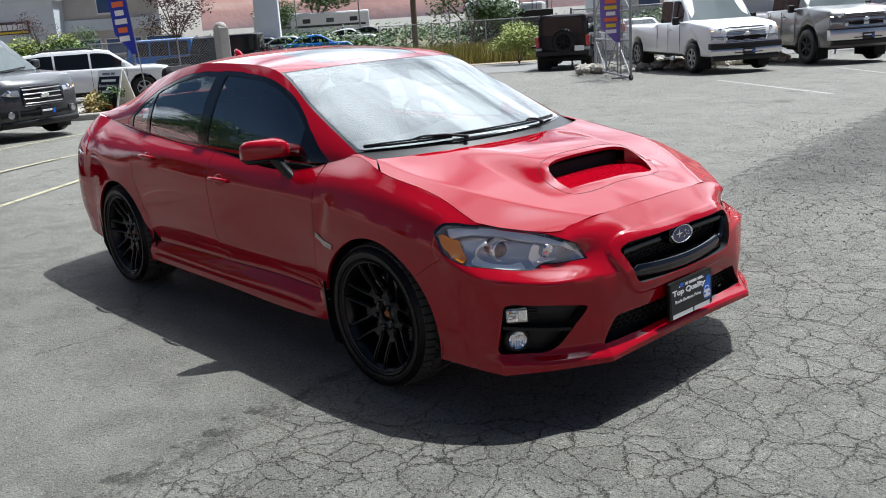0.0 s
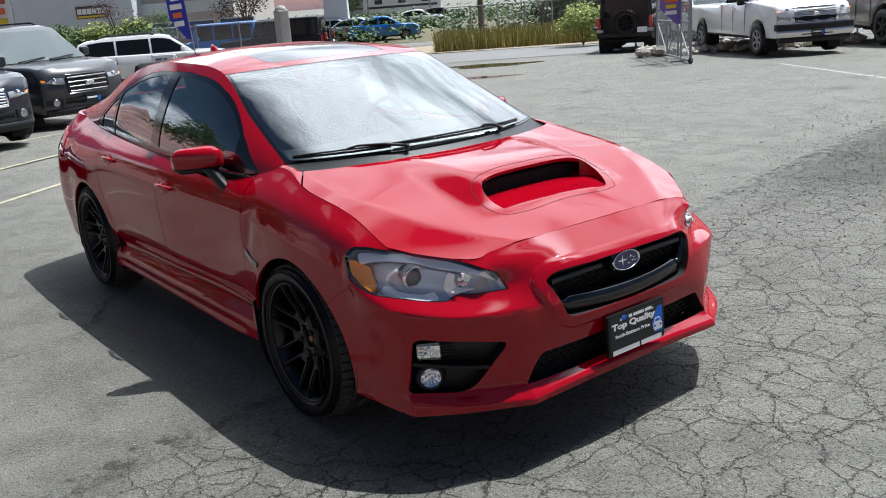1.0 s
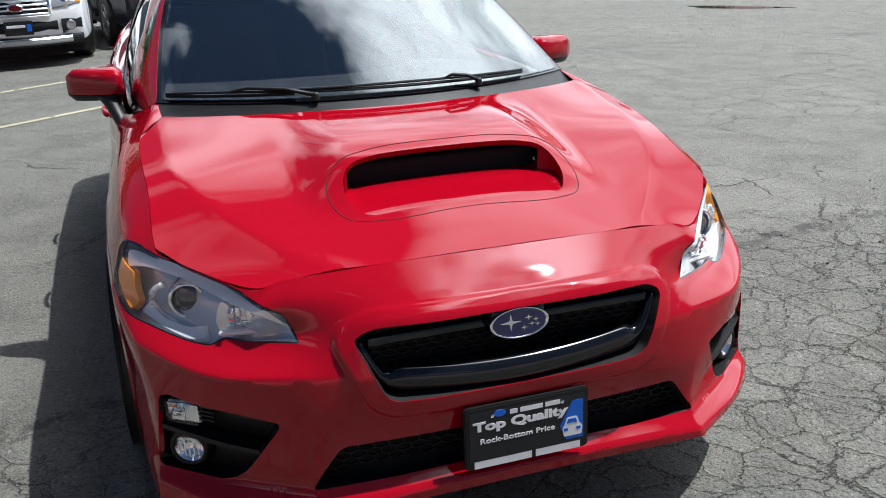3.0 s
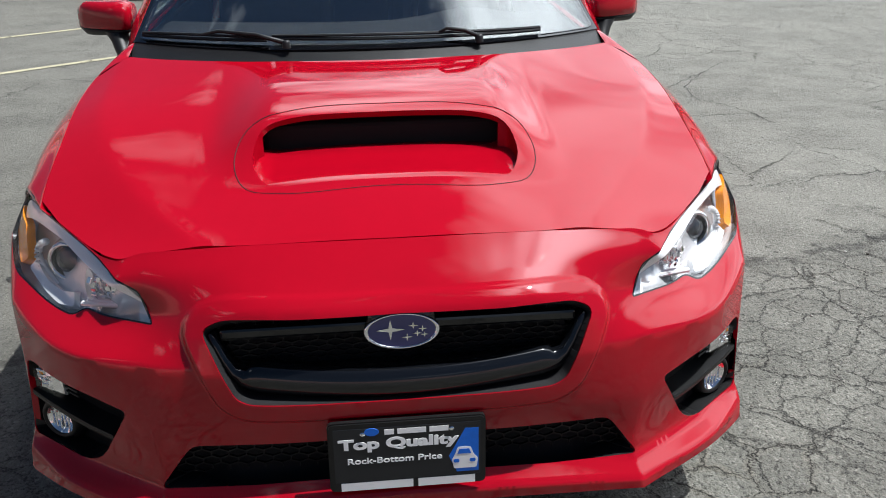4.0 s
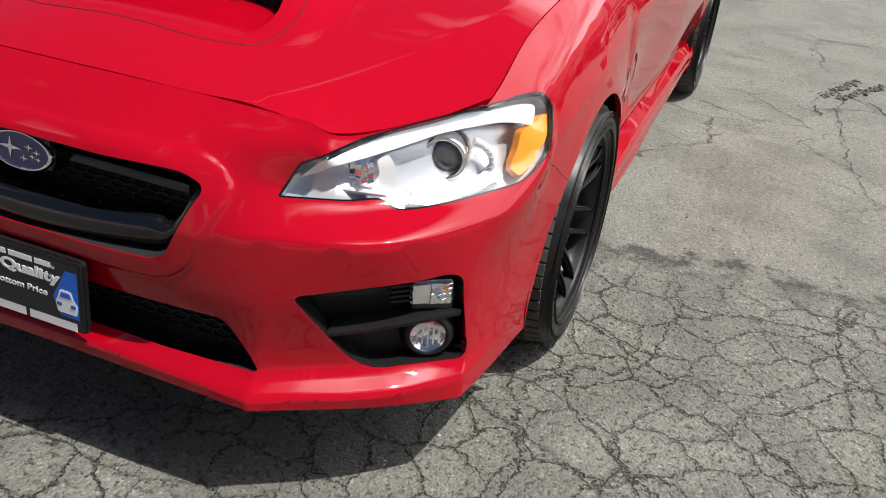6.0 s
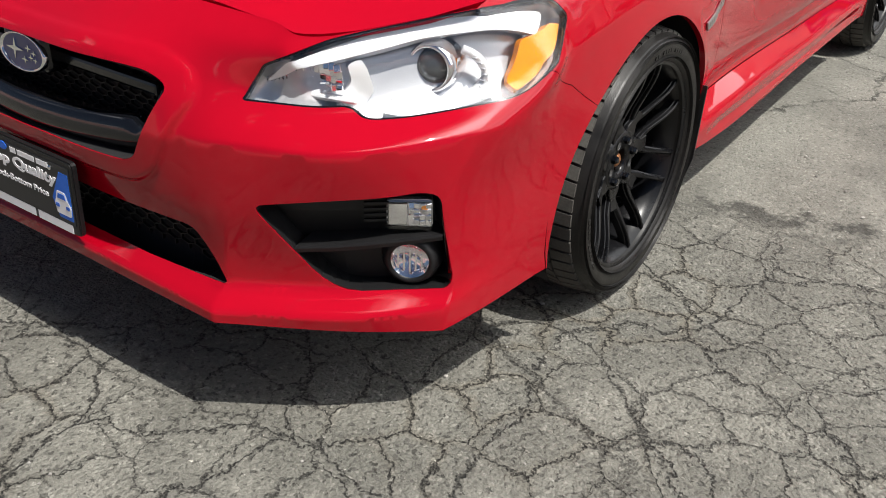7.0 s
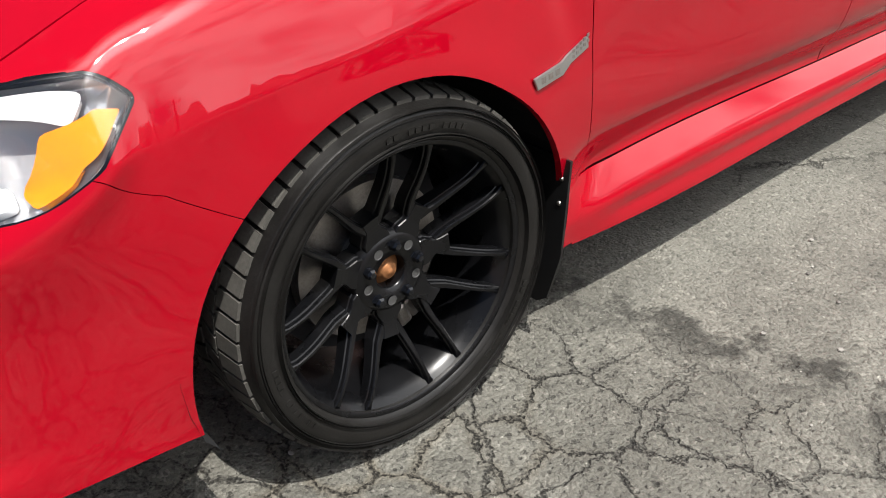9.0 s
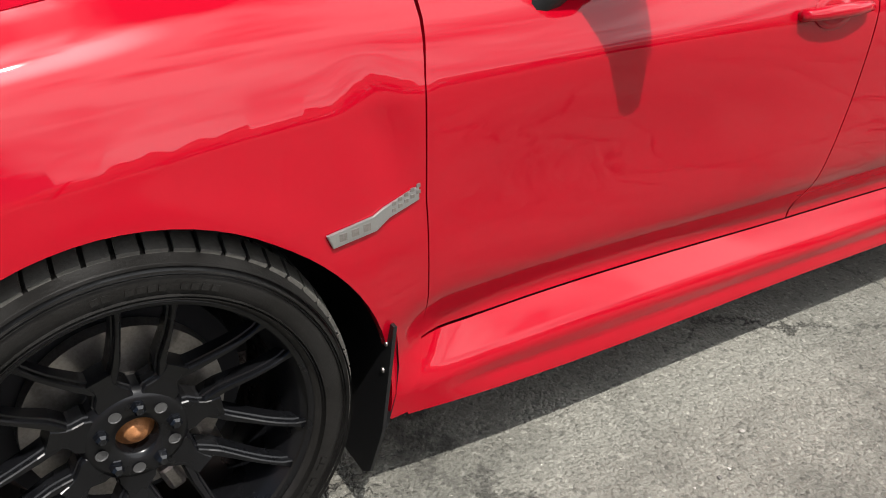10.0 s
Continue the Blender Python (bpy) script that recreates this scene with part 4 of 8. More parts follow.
# gloss wing along the grille's foot and up its ends
lowpts = [Vector((x, -.966 + .30 * x * x, .536 + .16 * x * x)) for x in np.linspace(0, .312, 22)] + [Vector(q) for q in ((.330, -.932, .566), (.345, -.926, .592), (.358, -.918, .620), (.368, -.910, .645))]
lowpts = [Vector((-p.x, p.y, p.z)) for p in lowpts[:0:-1]] + lowpts
bm = bmesh.new()
rings = []
for i, p in enumerate(lowpts):
    d = (lowpts[min(i + 1, len(lowpts) - 1)] - lowpts[max(i - 1, 0)]).normalized()
    a = d.cross(Vector((0, 1, 0))).normalized()
    hw = .032 - .020 * float(smooth((abs(p.x) - .285) / .05))
    rings.append([bm.verts.new(p + a * hw * ca + Vector((0, .022, 0)) * sa + Vector((0, .008, 0))) for ca, sa in ((-1, 1), (-1, -.1), (-.8, -.55), (-.25, -.85), (.25, -.8), (.8, -.45), (1, 0), (1, 1))])
for a, b in zip(rings, rings[1:]):
    for i in range(8):
        bm.faces.new((a[i], a[(i + 1) % 8], b[(i + 1) % 8], b[i]))
bm.faces.new(rings[0])
bm.faces.new(rings[-1])
part("grille_wing", bm, GLOSS_BLACK, grille, "gloss black wing across the grille", smooth=True)
for s in (1, -1):
    boxed("grille_bar", (.30, .02, .024), (s * .20, -.910, .640), GLOSS_BLACK, grille, "", .006, pose(0, 0, 0))
boxed("grille_hood", (.66, .03, .022), (0, -.898, .672), MATTE, grille, "", .006)
boxed("badge_mount", (.135, .05, .075), (0, -.922, .648), GLOSS_BLACK, grille, "", .012)

# oval badge with a star cluster in plain shapes
badge = new("badge")
badge.parent = car
tagged(badge, "oval blue badge with chrome rim and stars")
mb = pose(0, -.951, .645, 84, 0, 0)
bm = bmesh.new()
lathe(bm, [(.0635, -.006), (.0655, .002), (.070, .005), (.0735, .002), (.074, -.006)], mb @ Matrix.Diagonal((1, .50, 1, 1)), 64)
part("badge_rim", bm, CHROME, badge, smooth=True)
bm = bmesh.new()
lathe(bm, [(.0001, .0005), (.04, .0005), (.066, .0002)], mb @ Matrix.Diagonal((1, .50, 1, 1)), 64)
part("badge_field", bm, BADGE_BLUE, badge)


def star(cx, cy, r):
    out = []
    for k in range(8):
        rr = r if k % 2 == 0 else r * .26
        a = math.pi / 2 * (k / 2)
        out.append((cx + rr * math.cos(a) * (1.35 if k in (0, 4) else 1), cy + rr * math.sin(a)))
    return out


for cx, cy, r in ((-.022, .003, .021), (.022, .010, .008), (.040, .003, .007), (.030, -.006, .007), (.010, -.013, .008), (.044, -.009, .006)):
    part("badge_star", prism(star(cx, cy, r), .0022, mb @ Matrix.Translation((0, 0, .0008))), CHROME, badge)

# dealer plate in a black frame
plate = new("dealer_plate")
plate.parent = car
tagged(plate, "black dealer plate with white lettering and blue panel")
PW, PH = .314, .158
mp = pose(0.002, -.990, .390, 88, 0, 0)
part("plate_frame", prism([tuple(p) for p in rounded([(-PW / 2, -PH / 2), (PW / 2, -PH / 2), (PW / 2, PH / 2), (-PW / 2, PH / 2)], .012, 4)], .012, mp @ Matrix.Translation((0, 0, -.006)), .003), PLASTIC, plate)
part("plate_panel", prism([(-.146, -.056), (.146, -.056), (.146, .066), (-.146, .066)], .0014, mp @ Matrix.Translation((0, 0, .006))), PLATE, plate)
boxed("plate_bracket", (.16, .05, .08), (0, -.965, .39), PLASTIC, plate, "", .004)
T = mp @ Matrix.Translation((0, 0, .0078))
lettering("Top Quality", .031, T @ pose(-.018, .030, 0), WHITE_INK, plate, bold=.0014, width=.240)
lettering("Rock-Bottom Price", .0185, T @ pose(-.026, -.008, 0), WHITE_INK, plate, bold=.0003, width=.188)


def bars(words, y, x0, x1, h, m, mat, parent, name):
    """Plain bars for writing that is not spelled out; words: relative lengths."""
    total = sum(words) + .35 * (len(words) - 1)
    x = x0
    for w in words:
        l = (x1 - x0) * w / total
        part(name, prism([(x, y - h / 2), (x + l, y - h / 2), (x + l, y + h / 2), (x, y + h / 2)], .0006, m), mat, parent)
        x += l + (x1 - x0) * .35 / total


bars([1, 3, 2], .056, -.045, .082, .0115, T, WHITE_INK, plate, "name_bar")
bars([5, 4], -.067, -.135, .135, .0185, T @ Matrix.Translation((0, 0, -.0012)), WHITE_INK, plate, "address_bar")
bm = bmesh.new()
lathe(bm, [(.0001, .0008), (.014, .0008), (.0145, 0)], T @ pose(-.070, .058, 0) @ Matrix.Diagonal((1, .62, 1, 1)), 24)
part("blue_oval", bm, BLUE_INK, plate)
part("blue_panel", prism([(.098, -.048), (.142, -.048), (.142, .052), (.115, .052), (.098, .02), (.082, -.01)], .0005, T @ Matrix.Translation((0, 0, -.0004))), BLUE_INK, plate)
part("car_mark", prism([tuple(p) for p in rounded([(.092, -.040), (.138, -.040), (.141, -.018), (.132, -.008), (.126, .010), (.100, .010), (.094, -.008), (.088, -.018)], .004, 3)], .0006, T), WHITE_INK, plate)
part("car_mark_window", prism([(.099, -.006), (.127, -.006), (.123, .005), (.103, .005)], .0006, T @ Matrix.Translation((0, 0, .0005))), BLUE_INK, plate)
for lx in (.097, .130):
    part("car_mark_lamp", prism([tuple(p) for p in rounded([(lx - .006, -.026), (lx + .006, -.026), (lx + .006, -.018), (lx - .006, -.018)], .003, 3)], .0006, T @ Matrix.Translation((0, 0, .0005))), BLUE_INK, plate)
for sx in (-.088, .088):
    bm = bmesh.new()
    lathe(bm, [(.0001, .003), (.003, .0028), (.005, .001), (.005, 0)], T @ pose(sx, .054, 0), 12)
    part("plate_screw", bm, CHROME, plate)


def headlamp(s):
    """One headlamp; s: +1 on the car's left."""
    lamp = new("headlamp")
    lamp.parent = car
    tagged(lamp, "clear headlamp with silver housing and amber reflector")
    mir = (lambda d: d) if s > 0 else mirrored
    rec = recess("housing", HEADLAMP, .050, LAMP_BACK, lamp, step=.03, surf=flank)
    if s < 0:
        rec.data.transform(Matrix.Diagonal((-1, 1, 1, 1)))
        rec.data.flip_normals()
    # the chamber's back leans, its foot towards the lens
    for v in rec.data.vertices[:len(rec.data.vertices) - len(HEADLAMP)]:
        v.co.y += .40 * (v.co.z - .690)
    rec.data.shade_smooth()
    glazed("lens", mir(sheet(flank, HEADLAMP, [], .025, gap=.0035, offset=.001, rim=0)), .003, LENS, lamp)
    panel("seal", mir(sheet(flank, shrink(HEADLAMP, -.001), [shrink(HEADLAMP, .0045)], .02, gap=0, offset=-.0005)), GLOSS_BLACK, lamp)
    # silver brow along the top, amber end, lower light strip
    brow = np.array(nose((.512, .664), (.545, .700), (.60, .735)) + [np.array((KP[3] + .04, .594)), np.array((KP[4] - .03, .594))] + side((-.43, .772), (-.46, .735)) + [np.array((KP[4] - .05, .545)), np.array((KP[3] + .06, .548))] + nose((.60, .708), (.56, .685)))
    panel("brow", mir(sheet(flank, dense(rounded(brow, .012, 3), .015), [], .02, gap=0, offset=-.016, rim=.03)), HOUSING, lamp)
    amb = np.array(side((-.392, .744), (-.425, .752), (-.492, .730), (-.530, .664), (-.522, .650), (-.462, .688)))
    panel("amber_reflector", mir(sheet(flank, dense(rounded(amb, .008, 3), .012), [], .015, gap=0, offset=-.010, rim=.02)), AMBER, lamp, "amber side reflector")
    strip = np.array(nose((.685, .628), (.725, .624), (.765, .632)) + side((-.545, .652), (-.55, .668)) + nose((.765, .646), (.725, .640), (.690, .643)))
    panel("light_strip", mir(sheet(flank, dense(rounded(strip, .006, 3), .012), [], .015, gap=0, offset=-.014, rim=.02)), HOUSING, lamp)
    n = Vector((s * .20, -.97, .05)).normalized()
    m = facing(Vector((s * .706, -.594, .679)), n)
    bm = bmesh.new()
    lathe(bm, [(.034, -.03), (.035, .008), (.038, .016), (.043, .015), (.046, .006), (.049, -.010), (.050, -.04)], m, 40)
    part("projector_ring", bm, CHROME, lamp, smooth=True)
    bm = bmesh.new()
    lathe(bm, [(.0001, .022), (.011, .0205), (.022, .015), (.030, .006), (.0345, -.004)], m, 32)
    part("projector_lens", bm, PROJECTOR, lamp, "dark glass projector lens", smooth=True)
    # stepped mirror of the inner chamber: a bowl of tilted facets with fluted ends
    c, n = skin_at((.582, .668), (0, 2), s)
    n = (n + Vector((0, -.8, 0))).normalized()
    m = facing(c - n * .052, n)
    bm = bmesh.new()
    rnd = random.Random(5)
    cols, rows = 8, 4
    for i in range(cols):
        for j in range(rows):
            x, y = (i - cols / 2 + .5) * .0125 + .006 * s, .002 + (j - rows / 2 + .5) * .0135 + .05 * s * (i - 3.5) * .0125
            z = 5.5 * x * x + 9 * y * y
            box(bm, (.0122, .0132, .006), (0, 0, 0), .001, m @ pose(x, y, z, -900 * y + rnd.uniform(-14, 14), 500 * x + rnd.uniform(-16, 16), 0), 1)
    for i in range(6):
        box(bm, (.0032, .030 - .0030 * i, .014), (-s * (.050 + .0068 * i), -.003 - .0022 * i, .014 + .002 * i), .001, m, 1)
    part("facet_mirror", bm, REFLECTOR, lamp)
    bm = bmesh.new()
    for j in range(3):
        box(bm, (.155 - .016 * j, .010, .012), (s * .006, -.034 + .0005 * j, .020 - .010 * j), .003, m, 1)
    part("chamber_sill", bm, HOUSING, lamp, "silver sill under the inner lamp")
    # ribbed light guide that wraps the projector
    guide = []
    for t in np.linspace(0, 1, 15):
        a = radians(-112 + 175 * t)
        guide.append(Vector((s * (.730 + .058 * math.cos(a)), -.598 + .055 * math.cos(a), .672 + .050 * math.sin(a))))
    part("light_guide", tube(guide, .0085, 8), HOUSING, lamp, smooth=True)
    bm = bmesh.new()
    for q in guide[4:13]:
        box(bm, (.010, .006, .0035), (0, 0, 0), .001, Matrix.Translation(q + Vector((s * .002, -.009, 0))), 1)
    part("guide_ribs", bm, LAMP_GREY_RIB, lamp, "fine grey ribs of the light guide")
    m = facing(c - n * .052, n)
    bm = bmesh.new()
    lathe(bm, [(.0001, .030), (.006, .028), (.008, .02), (.008, 0)], m, 16)
    part("bulb", bm, LENS, lamp, smooth=True)
    div = np.array(nose((.628, .634), (.655, .632), (.672, .648), (.664, .690), (.652, .716), (.640, .704), (.646, .668)))
    panel("divider", mir(sheet(flank, dense(rounded(div, .008, 3), .012), [], .015, gap=0, offset=-.024, rim=.04)), HOUSING, lamp)
    return lamp


def foglamps(s):
    pocket = recess("fog_pocket", FOG, .055, PLASTIC, car, "black plastic fog lamp pocket", surf=flank)
    if s < 0:
        pocket.data.transform(Matrix.Diagonal((-1, 1, 1, 1)))
        pocket.data.flip_normals()
    # bar across the pocket
    pts = [Vector(flank(place((x, z), (0, 2))[None])[0]) for x, z in ((.600, .378), (.66, .382), (.71, .388), (.76, .395), (.806, .402))]
    bm = bmesh.new()
    rings = [[bm.verts.new(Vector((s * (p.x + dx), p.y + .018 + dy, p.z + dz))) for dx, dy, dz in ((0, -.014, .004), (0, -.012, .009), (-.01, .05, .014), (-.01, .05, -.012), (0, -.012, -.004))] for p in pts]
    for a, b in zip(rings, rings[1:]):
        for i in range(5):
            bm.faces.new((a[i], a[(i + 1) % 5], b[(i + 1) % 5], b[i]))
    part("pocket_bar", bm, PLASTIC, pocket)
    # louvres inboard of the lamps
    c, n = skin_at((.725, .445), (0, 2), s)
    for k in range(4):
        boxed("louvre", (.045, .006, .006), (0, .018 - .012 * k, -.034), PLASTIC, pocket, "", .001, facing(c, n))
    c, n = skin_at((.768, .446), (0, 2), s)
    m = facing(c - n * .014, n + Vector((0, -.25, 0)))
    part("signal_lamp", prism([tuple(p) for p in rounded([(-.042, -.027), (.042, -.030), (.040, .028), (-.042, .026)], .008, 3)], .016, m @ Matrix.Translation((0, 0, -.026)), .004), SATIN, pocket, "clear turn signal lamp")
    bm = bmesh.new()
    rnd = random.Random(3)
    for k in range(4):
        for j in range(4):
            box(bm, (.0105, .0115, .004), (0, 0, 0), .001, m @ pose(s * (.002 + .0105 * k), -.018 + .0118 * j, -.008, rnd.uniform(-25, 25), rnd.uniform(-25, 25), 0), 1)
    box(bm, (.036, .046, .004), (-s * .022, 0, -.008), .002, m, 1)
    part("signal_mirror", bm, REFLECTOR, pocket)
    glass = part("signal_lens", prism([tuple(p) for p in rounded([(-.042, -.027), (.042, -.030), (.040, .028), (-.042, .026)], .008, 3)], .004, m @ Matrix.Translation((0, 0, -.003)), .001), LENS, pocket)
    glass.visible_shadow = False
    part("signal_bulb", box(bmesh.new(), (.012, .010, .005), (.026 * s, .014, -.008), .002, m), AMBER, pocket)
    c, n = skin_at((.764, .345), (0, 2), s)
    m = facing(c - n * .022, n + Vector((0, -.45, 0)))
    bm = bmesh.new()
    lathe(bm, [(.036, .004), (.040, .010), (.047, .006), (.056, -.012), (.060, -.04)], m, 40)
    part("fog_bezel", bm, PLASTIC, pocket, smooth=True)
    bm = bmesh.new()
    lathe(bm, [(.0001, -.018), (.012, -.016), (.026, -.006), (.036, .004)], m, 32)
    part("fog_mirror", bm, REFLECTOR, pocket, smooth=True)
    for k in range(5):
        boxed("fog_flute", (.004, .05 - .008 * abs(k - 2), .002), (-.022 + .011 * k, 0, .003), REFLECTOR, pocket, "", .0006, m)
    bm = bmesh.new()
    lathe(bm, [(.0001, .010), (.018, .009), (.030, .006), (.036, .003), (.034, .0005), (.0001, .006)], m, 32)
    glass = part("fog_lens", bm, LENS, pocket, smooth=True)
    glass.visible_shadow = False


for s in (1, -1):
    headlamp(s)
    foglamps(s)
# ---- mirrors, handles, wipers, badges, flaps, cabin ----
def door_mirror(s):
    mir = new("door_mirror")
    mir.parent = car
    tagged(mir, "red door mirror with black lower half")
    xs = np.linspace(0, 1, 9)
    def shell(z_cut_low, z_cut_high, grow):
        bm = bmesh.new()
        rings = []
        for t in xs:
            x = .800 + .190 * t
            r = (1 - max(0, (t - .80) / .20) ** 2.4 * .38) * (1 - max(0, (.18 - t) / .18) ** 2 * .25)
            yf, yb = .690 + .105 * t ** 1.6, .845
            zc, hz = 1.000 - .006 * t, .058 * r + grow
            ring = []
            for k in range(20):
                a = 2 * math.pi * k / 20
                cy, cz = math.cos(a), math.sin(a)
                ey = abs(cy) ** .62 * (1 if cy > 0 else -1)
                ez = abs(cz) ** .62 * (1 if cz > 0 else -1)
                z = zc + ez * hz
                ring.append(bm.verts.new((s * x, (yf + yb) / 2 + ey * (yb - yf) / 2 * (.65 + .35 * r) + (0 if cy > 0 else grow * -1), min(max(z, z_cut_low), z_cut_high))))
            rings.append(ring)
        for a, b in zip(rings, rings[1:]):
            for i in range(20):
                bm.faces.new((a[i], a[(i + 1) % 20], b[(i + 1) % 20], b[i]))
        bm.faces.new(rings[0])
        bm.faces.new(rings[-1])
        bmesh.ops.remove_doubles(bm, verts=bm.verts, dist=.0004)
        return bm
    part("mirror_cap", shell(.966, 2, 0), PAINT, mir, smooth=True)
    part("mirror_base", shell(0, .968, -.002), PLASTIC, mir, smooth=True)
    bm = bmesh.new()
    secs = [((.802, .655, .850), (.03, .045)), ((.822, .690, .885), (.028, .040)), ((.842, .725, .93), (.03, .038)), ((.855, .745, .96), (.04, .04))]
    rings = [[bm.verts.new((s * (c[0] + w[0] * math.cos(a)), c[1] + w[1] * math.sin(a), c[2])) for a in np.linspace(0, 2 * math.pi, 12, endpoint=False)] for c, w in secs]
    for a, b in zip(rings, rings[1:]):
        for i in range(12):
            bm.faces.new((a[i], a[(i + 1) % 12], b[(i + 1) % 12], b[i]))
    part("mirror_arm", bm, PLASTIC, mir, smooth=True)
    part("mirror_glass", prism([tuple(p) for p in rounded([(-.075, -.045), (.075, -.045), (.07, .045), (-.07, .045)], .02, 4)], .003, pose(s * .885, .848, 1.0, 90, 0, 180)), CHROME, mir)


def on_skin(target, axes, s, m2=Matrix()):
    c, n = skin_at(target, axes, s)
    return facing(c, n) @ m2


for s in (1, -1):
    door_mirror(s)
    for y, z in ((1.295, .808), (2.17, .862)):
        m = on_skin((y, z), (1, 2), s)
        h = new("door_handle")
        h.parent = car
        bm = bmesh.new()
        rings = []
        for t in np.linspace(-1, 1, 11):
            wz = .013 * (1 - .25 * abs(t) ** 3)
            dz = .021 - .013 * abs(t) ** 2.4
            rings.append([bm.verts.new(m @ Vector((.095 * t, wz * math.cos(a), dz + .009 * math.sin(a)))) for a in np.linspace(0, 2 * math.pi, 10, endpoint=False)])
        for a, b in zip(rings, rings[1:]):
            for i in range(10):
                bm.faces.new((a[i], a[(i + 1) % 10], b[(i + 1) % 10], b[i]))
        bm.faces.new(rings[0])
        bm.faces.new(rings[-1])
        part("handle_grip", bm, PAINT, h, smooth=True)
        bm = bmesh.new()
        lathe(bm, [(.0001, .0012), (.03, .0012), (.05, .002), (.052, .0004)], m @ Matrix.Diagonal((1.0, .62, 1, 1)), 28)
        part("handle_cup", bm, PAINT, h, smooth=True)
    # fender badge: silver strip stepping up to the door line
    strip = [(-.078, -.018), (-.005, -.012), (.018, .002), (.072, .016), (.072, .038), (.008, .020), (-.010, .012), (-.088, .004)]
    m = on_skin((.362, .606), (1, 2), s)
    if s > 0:
        bm = prism([(x, y) for x, y in strip], .0035, m @ Matrix.Translation((0, 0, .001)), .001)
    else:
        bm = prism([(-x, y) for x, y in strip][::-1], .0035, m @ Matrix.Translation((0, 0, .001)), .001)
    fb = part("fender_badge", bm, BADGE_SILVER, car, "satin silver fender badge")
    for k in range(3):
        part("badge_mark", prism([(s * (-.062 + .020 * k) - .006, -.010 + .0015 * k), (s * (-.062 + .020 * k) + .006, -.010 + .0015 * k), (s * (-.062 + .020 * k) + .006, .001 + .0015 * k), (s * (-.062 + .020 * k) - .006, .001 + .0015 * k)], .0008, m @ Matrix.Translation((0, 0, .0044))), DISC, fb)
    for k in range(10):
        u, v = (k % 5) * .011 + .026, (k // 5) * .010 + .012 + (k % 5) * .0042
        boxed("badge_cell", (.007, .006, .0012), (s * u, v, .0046), DISC, fb, "", .0004, m)
    # mud flaps
    for wy, y0 in ((0, .315), (BASE, 2.945)):
        flap = [(-.105, .0), (.105, .0), (.108, -.20), (.085, -.30), (.06, -.318), (-.105, -.318)]
        poly = [(s * x, y) for x, y in flap]
        if s < 0:
            poly = poly[::-1]
        m = pose(s * .785, y0 + .078, .418, 90 - 6, 0, 0)
        f = part("mud_flap", prism(poly, .006, m), PLASTIC, car, "black mud flap behind the wheel")
        for k in range(2):
            bm = bmesh.new()
            lathe(bm, [(.0001, .003), (.004, .002), (.005, 0)], m @ pose(s * .088, -.04 - .05 * k, .006), 10)
            part("flap_bolt", bm, DISC, f)
    # tail lamp seen round the rear corner
    tl = np.array(side((3.12, .80), (3.30, .83), (3.42, .85), (3.43, .94), (3.30, .965), (3.16, .93)))
    data = sheet(flank, dense(rounded(tl, .03, 4), .02), [], .03, gap=0, offset=.004, rim=.008)
    panel("tail_lamp", data if s > 0 else mirrored(data), RED_LENS, car, "glossy red tail lamp")

# roof fin and wipers
bm = bmesh.new()
rings = [[bm.verts.new((w * math.cos(a), 2.36 + .16 * t + .0, 1.335 + hgt * max(math.sin(a), 0))) for a in np.linspace(0, math.pi, 9)] for t, w, hgt in ((0, .012, .012), (.3, .026, .050), (.6, .03, .085), (.85, .026, .10), (1, .008, .09))]
for a, b in zip(rings, rings[1:]):
    for i in range(8):
        bm.faces.new((a[i], a[i + 1], b[i + 1], b[i]))
part("roof_fin", bm, PAINT, car, smooth=True)


def on_glass(u, t, lift):
    g = np.array([(u * .6, t)])
    e = .004
    n = np.cross(ws(g + (e, 0)) - ws(g - (e, 0)), ws(g + (0, e)) - ws(g - (0, e)))[0]
    n /= np.linalg.norm(n)
    return Vector(ws(g)[0]) + Vector(n) * lift * (1 if n[2] > 0 else -1)


for (u0, t0, u1, t1), (pu, pt) in (((-.95, .024, -.42, .026), (-.34, 0)), ((-.40, .036, .70, .022), (.42, 0))):
    wiper = new("wiper")
    wiper.parent = car
    blade = [on_glass(u0 + (u1 - u0) * k / 10, t0 + (t1 - t0) * k / 10, .012) for k in range(11)]
    part("wiper_blade", tube(blade, .0055, 6), PLASTIC, wiper)
    spine = [p + Vector((0, 0, .007 + .004 * math.sin(math.pi * k / 10))) for k, p in enumerate(blade)]
    part("wiper_spine", tube(spine, .0045, 6), PLASTIC, wiper)
    mid = spine[6] if pu > 0 else spine[5]
    arm0 = on_glass(pu, max(pt, 0), .02)
    part("wiper_arm", tube([arm0, arm0.lerp(mid, .35) + Vector((0, 0, .014)), arm0.lerp(mid, .8) + Vector((0, 0, .014)), mid], [.007, .006, .005, .004], 8), PLASTIC, wiper, smooth=True)
    bm = bmesh.new()
    lathe(bm, [(.0001, .022), (.008, .021), (.011, .016), (.012, 0)], Matrix.Translation(arm0 - Vector((0, 0, .014))), 14)
    part("wiper_pivot", bm, PLASTIC, wiper, smooth=True)
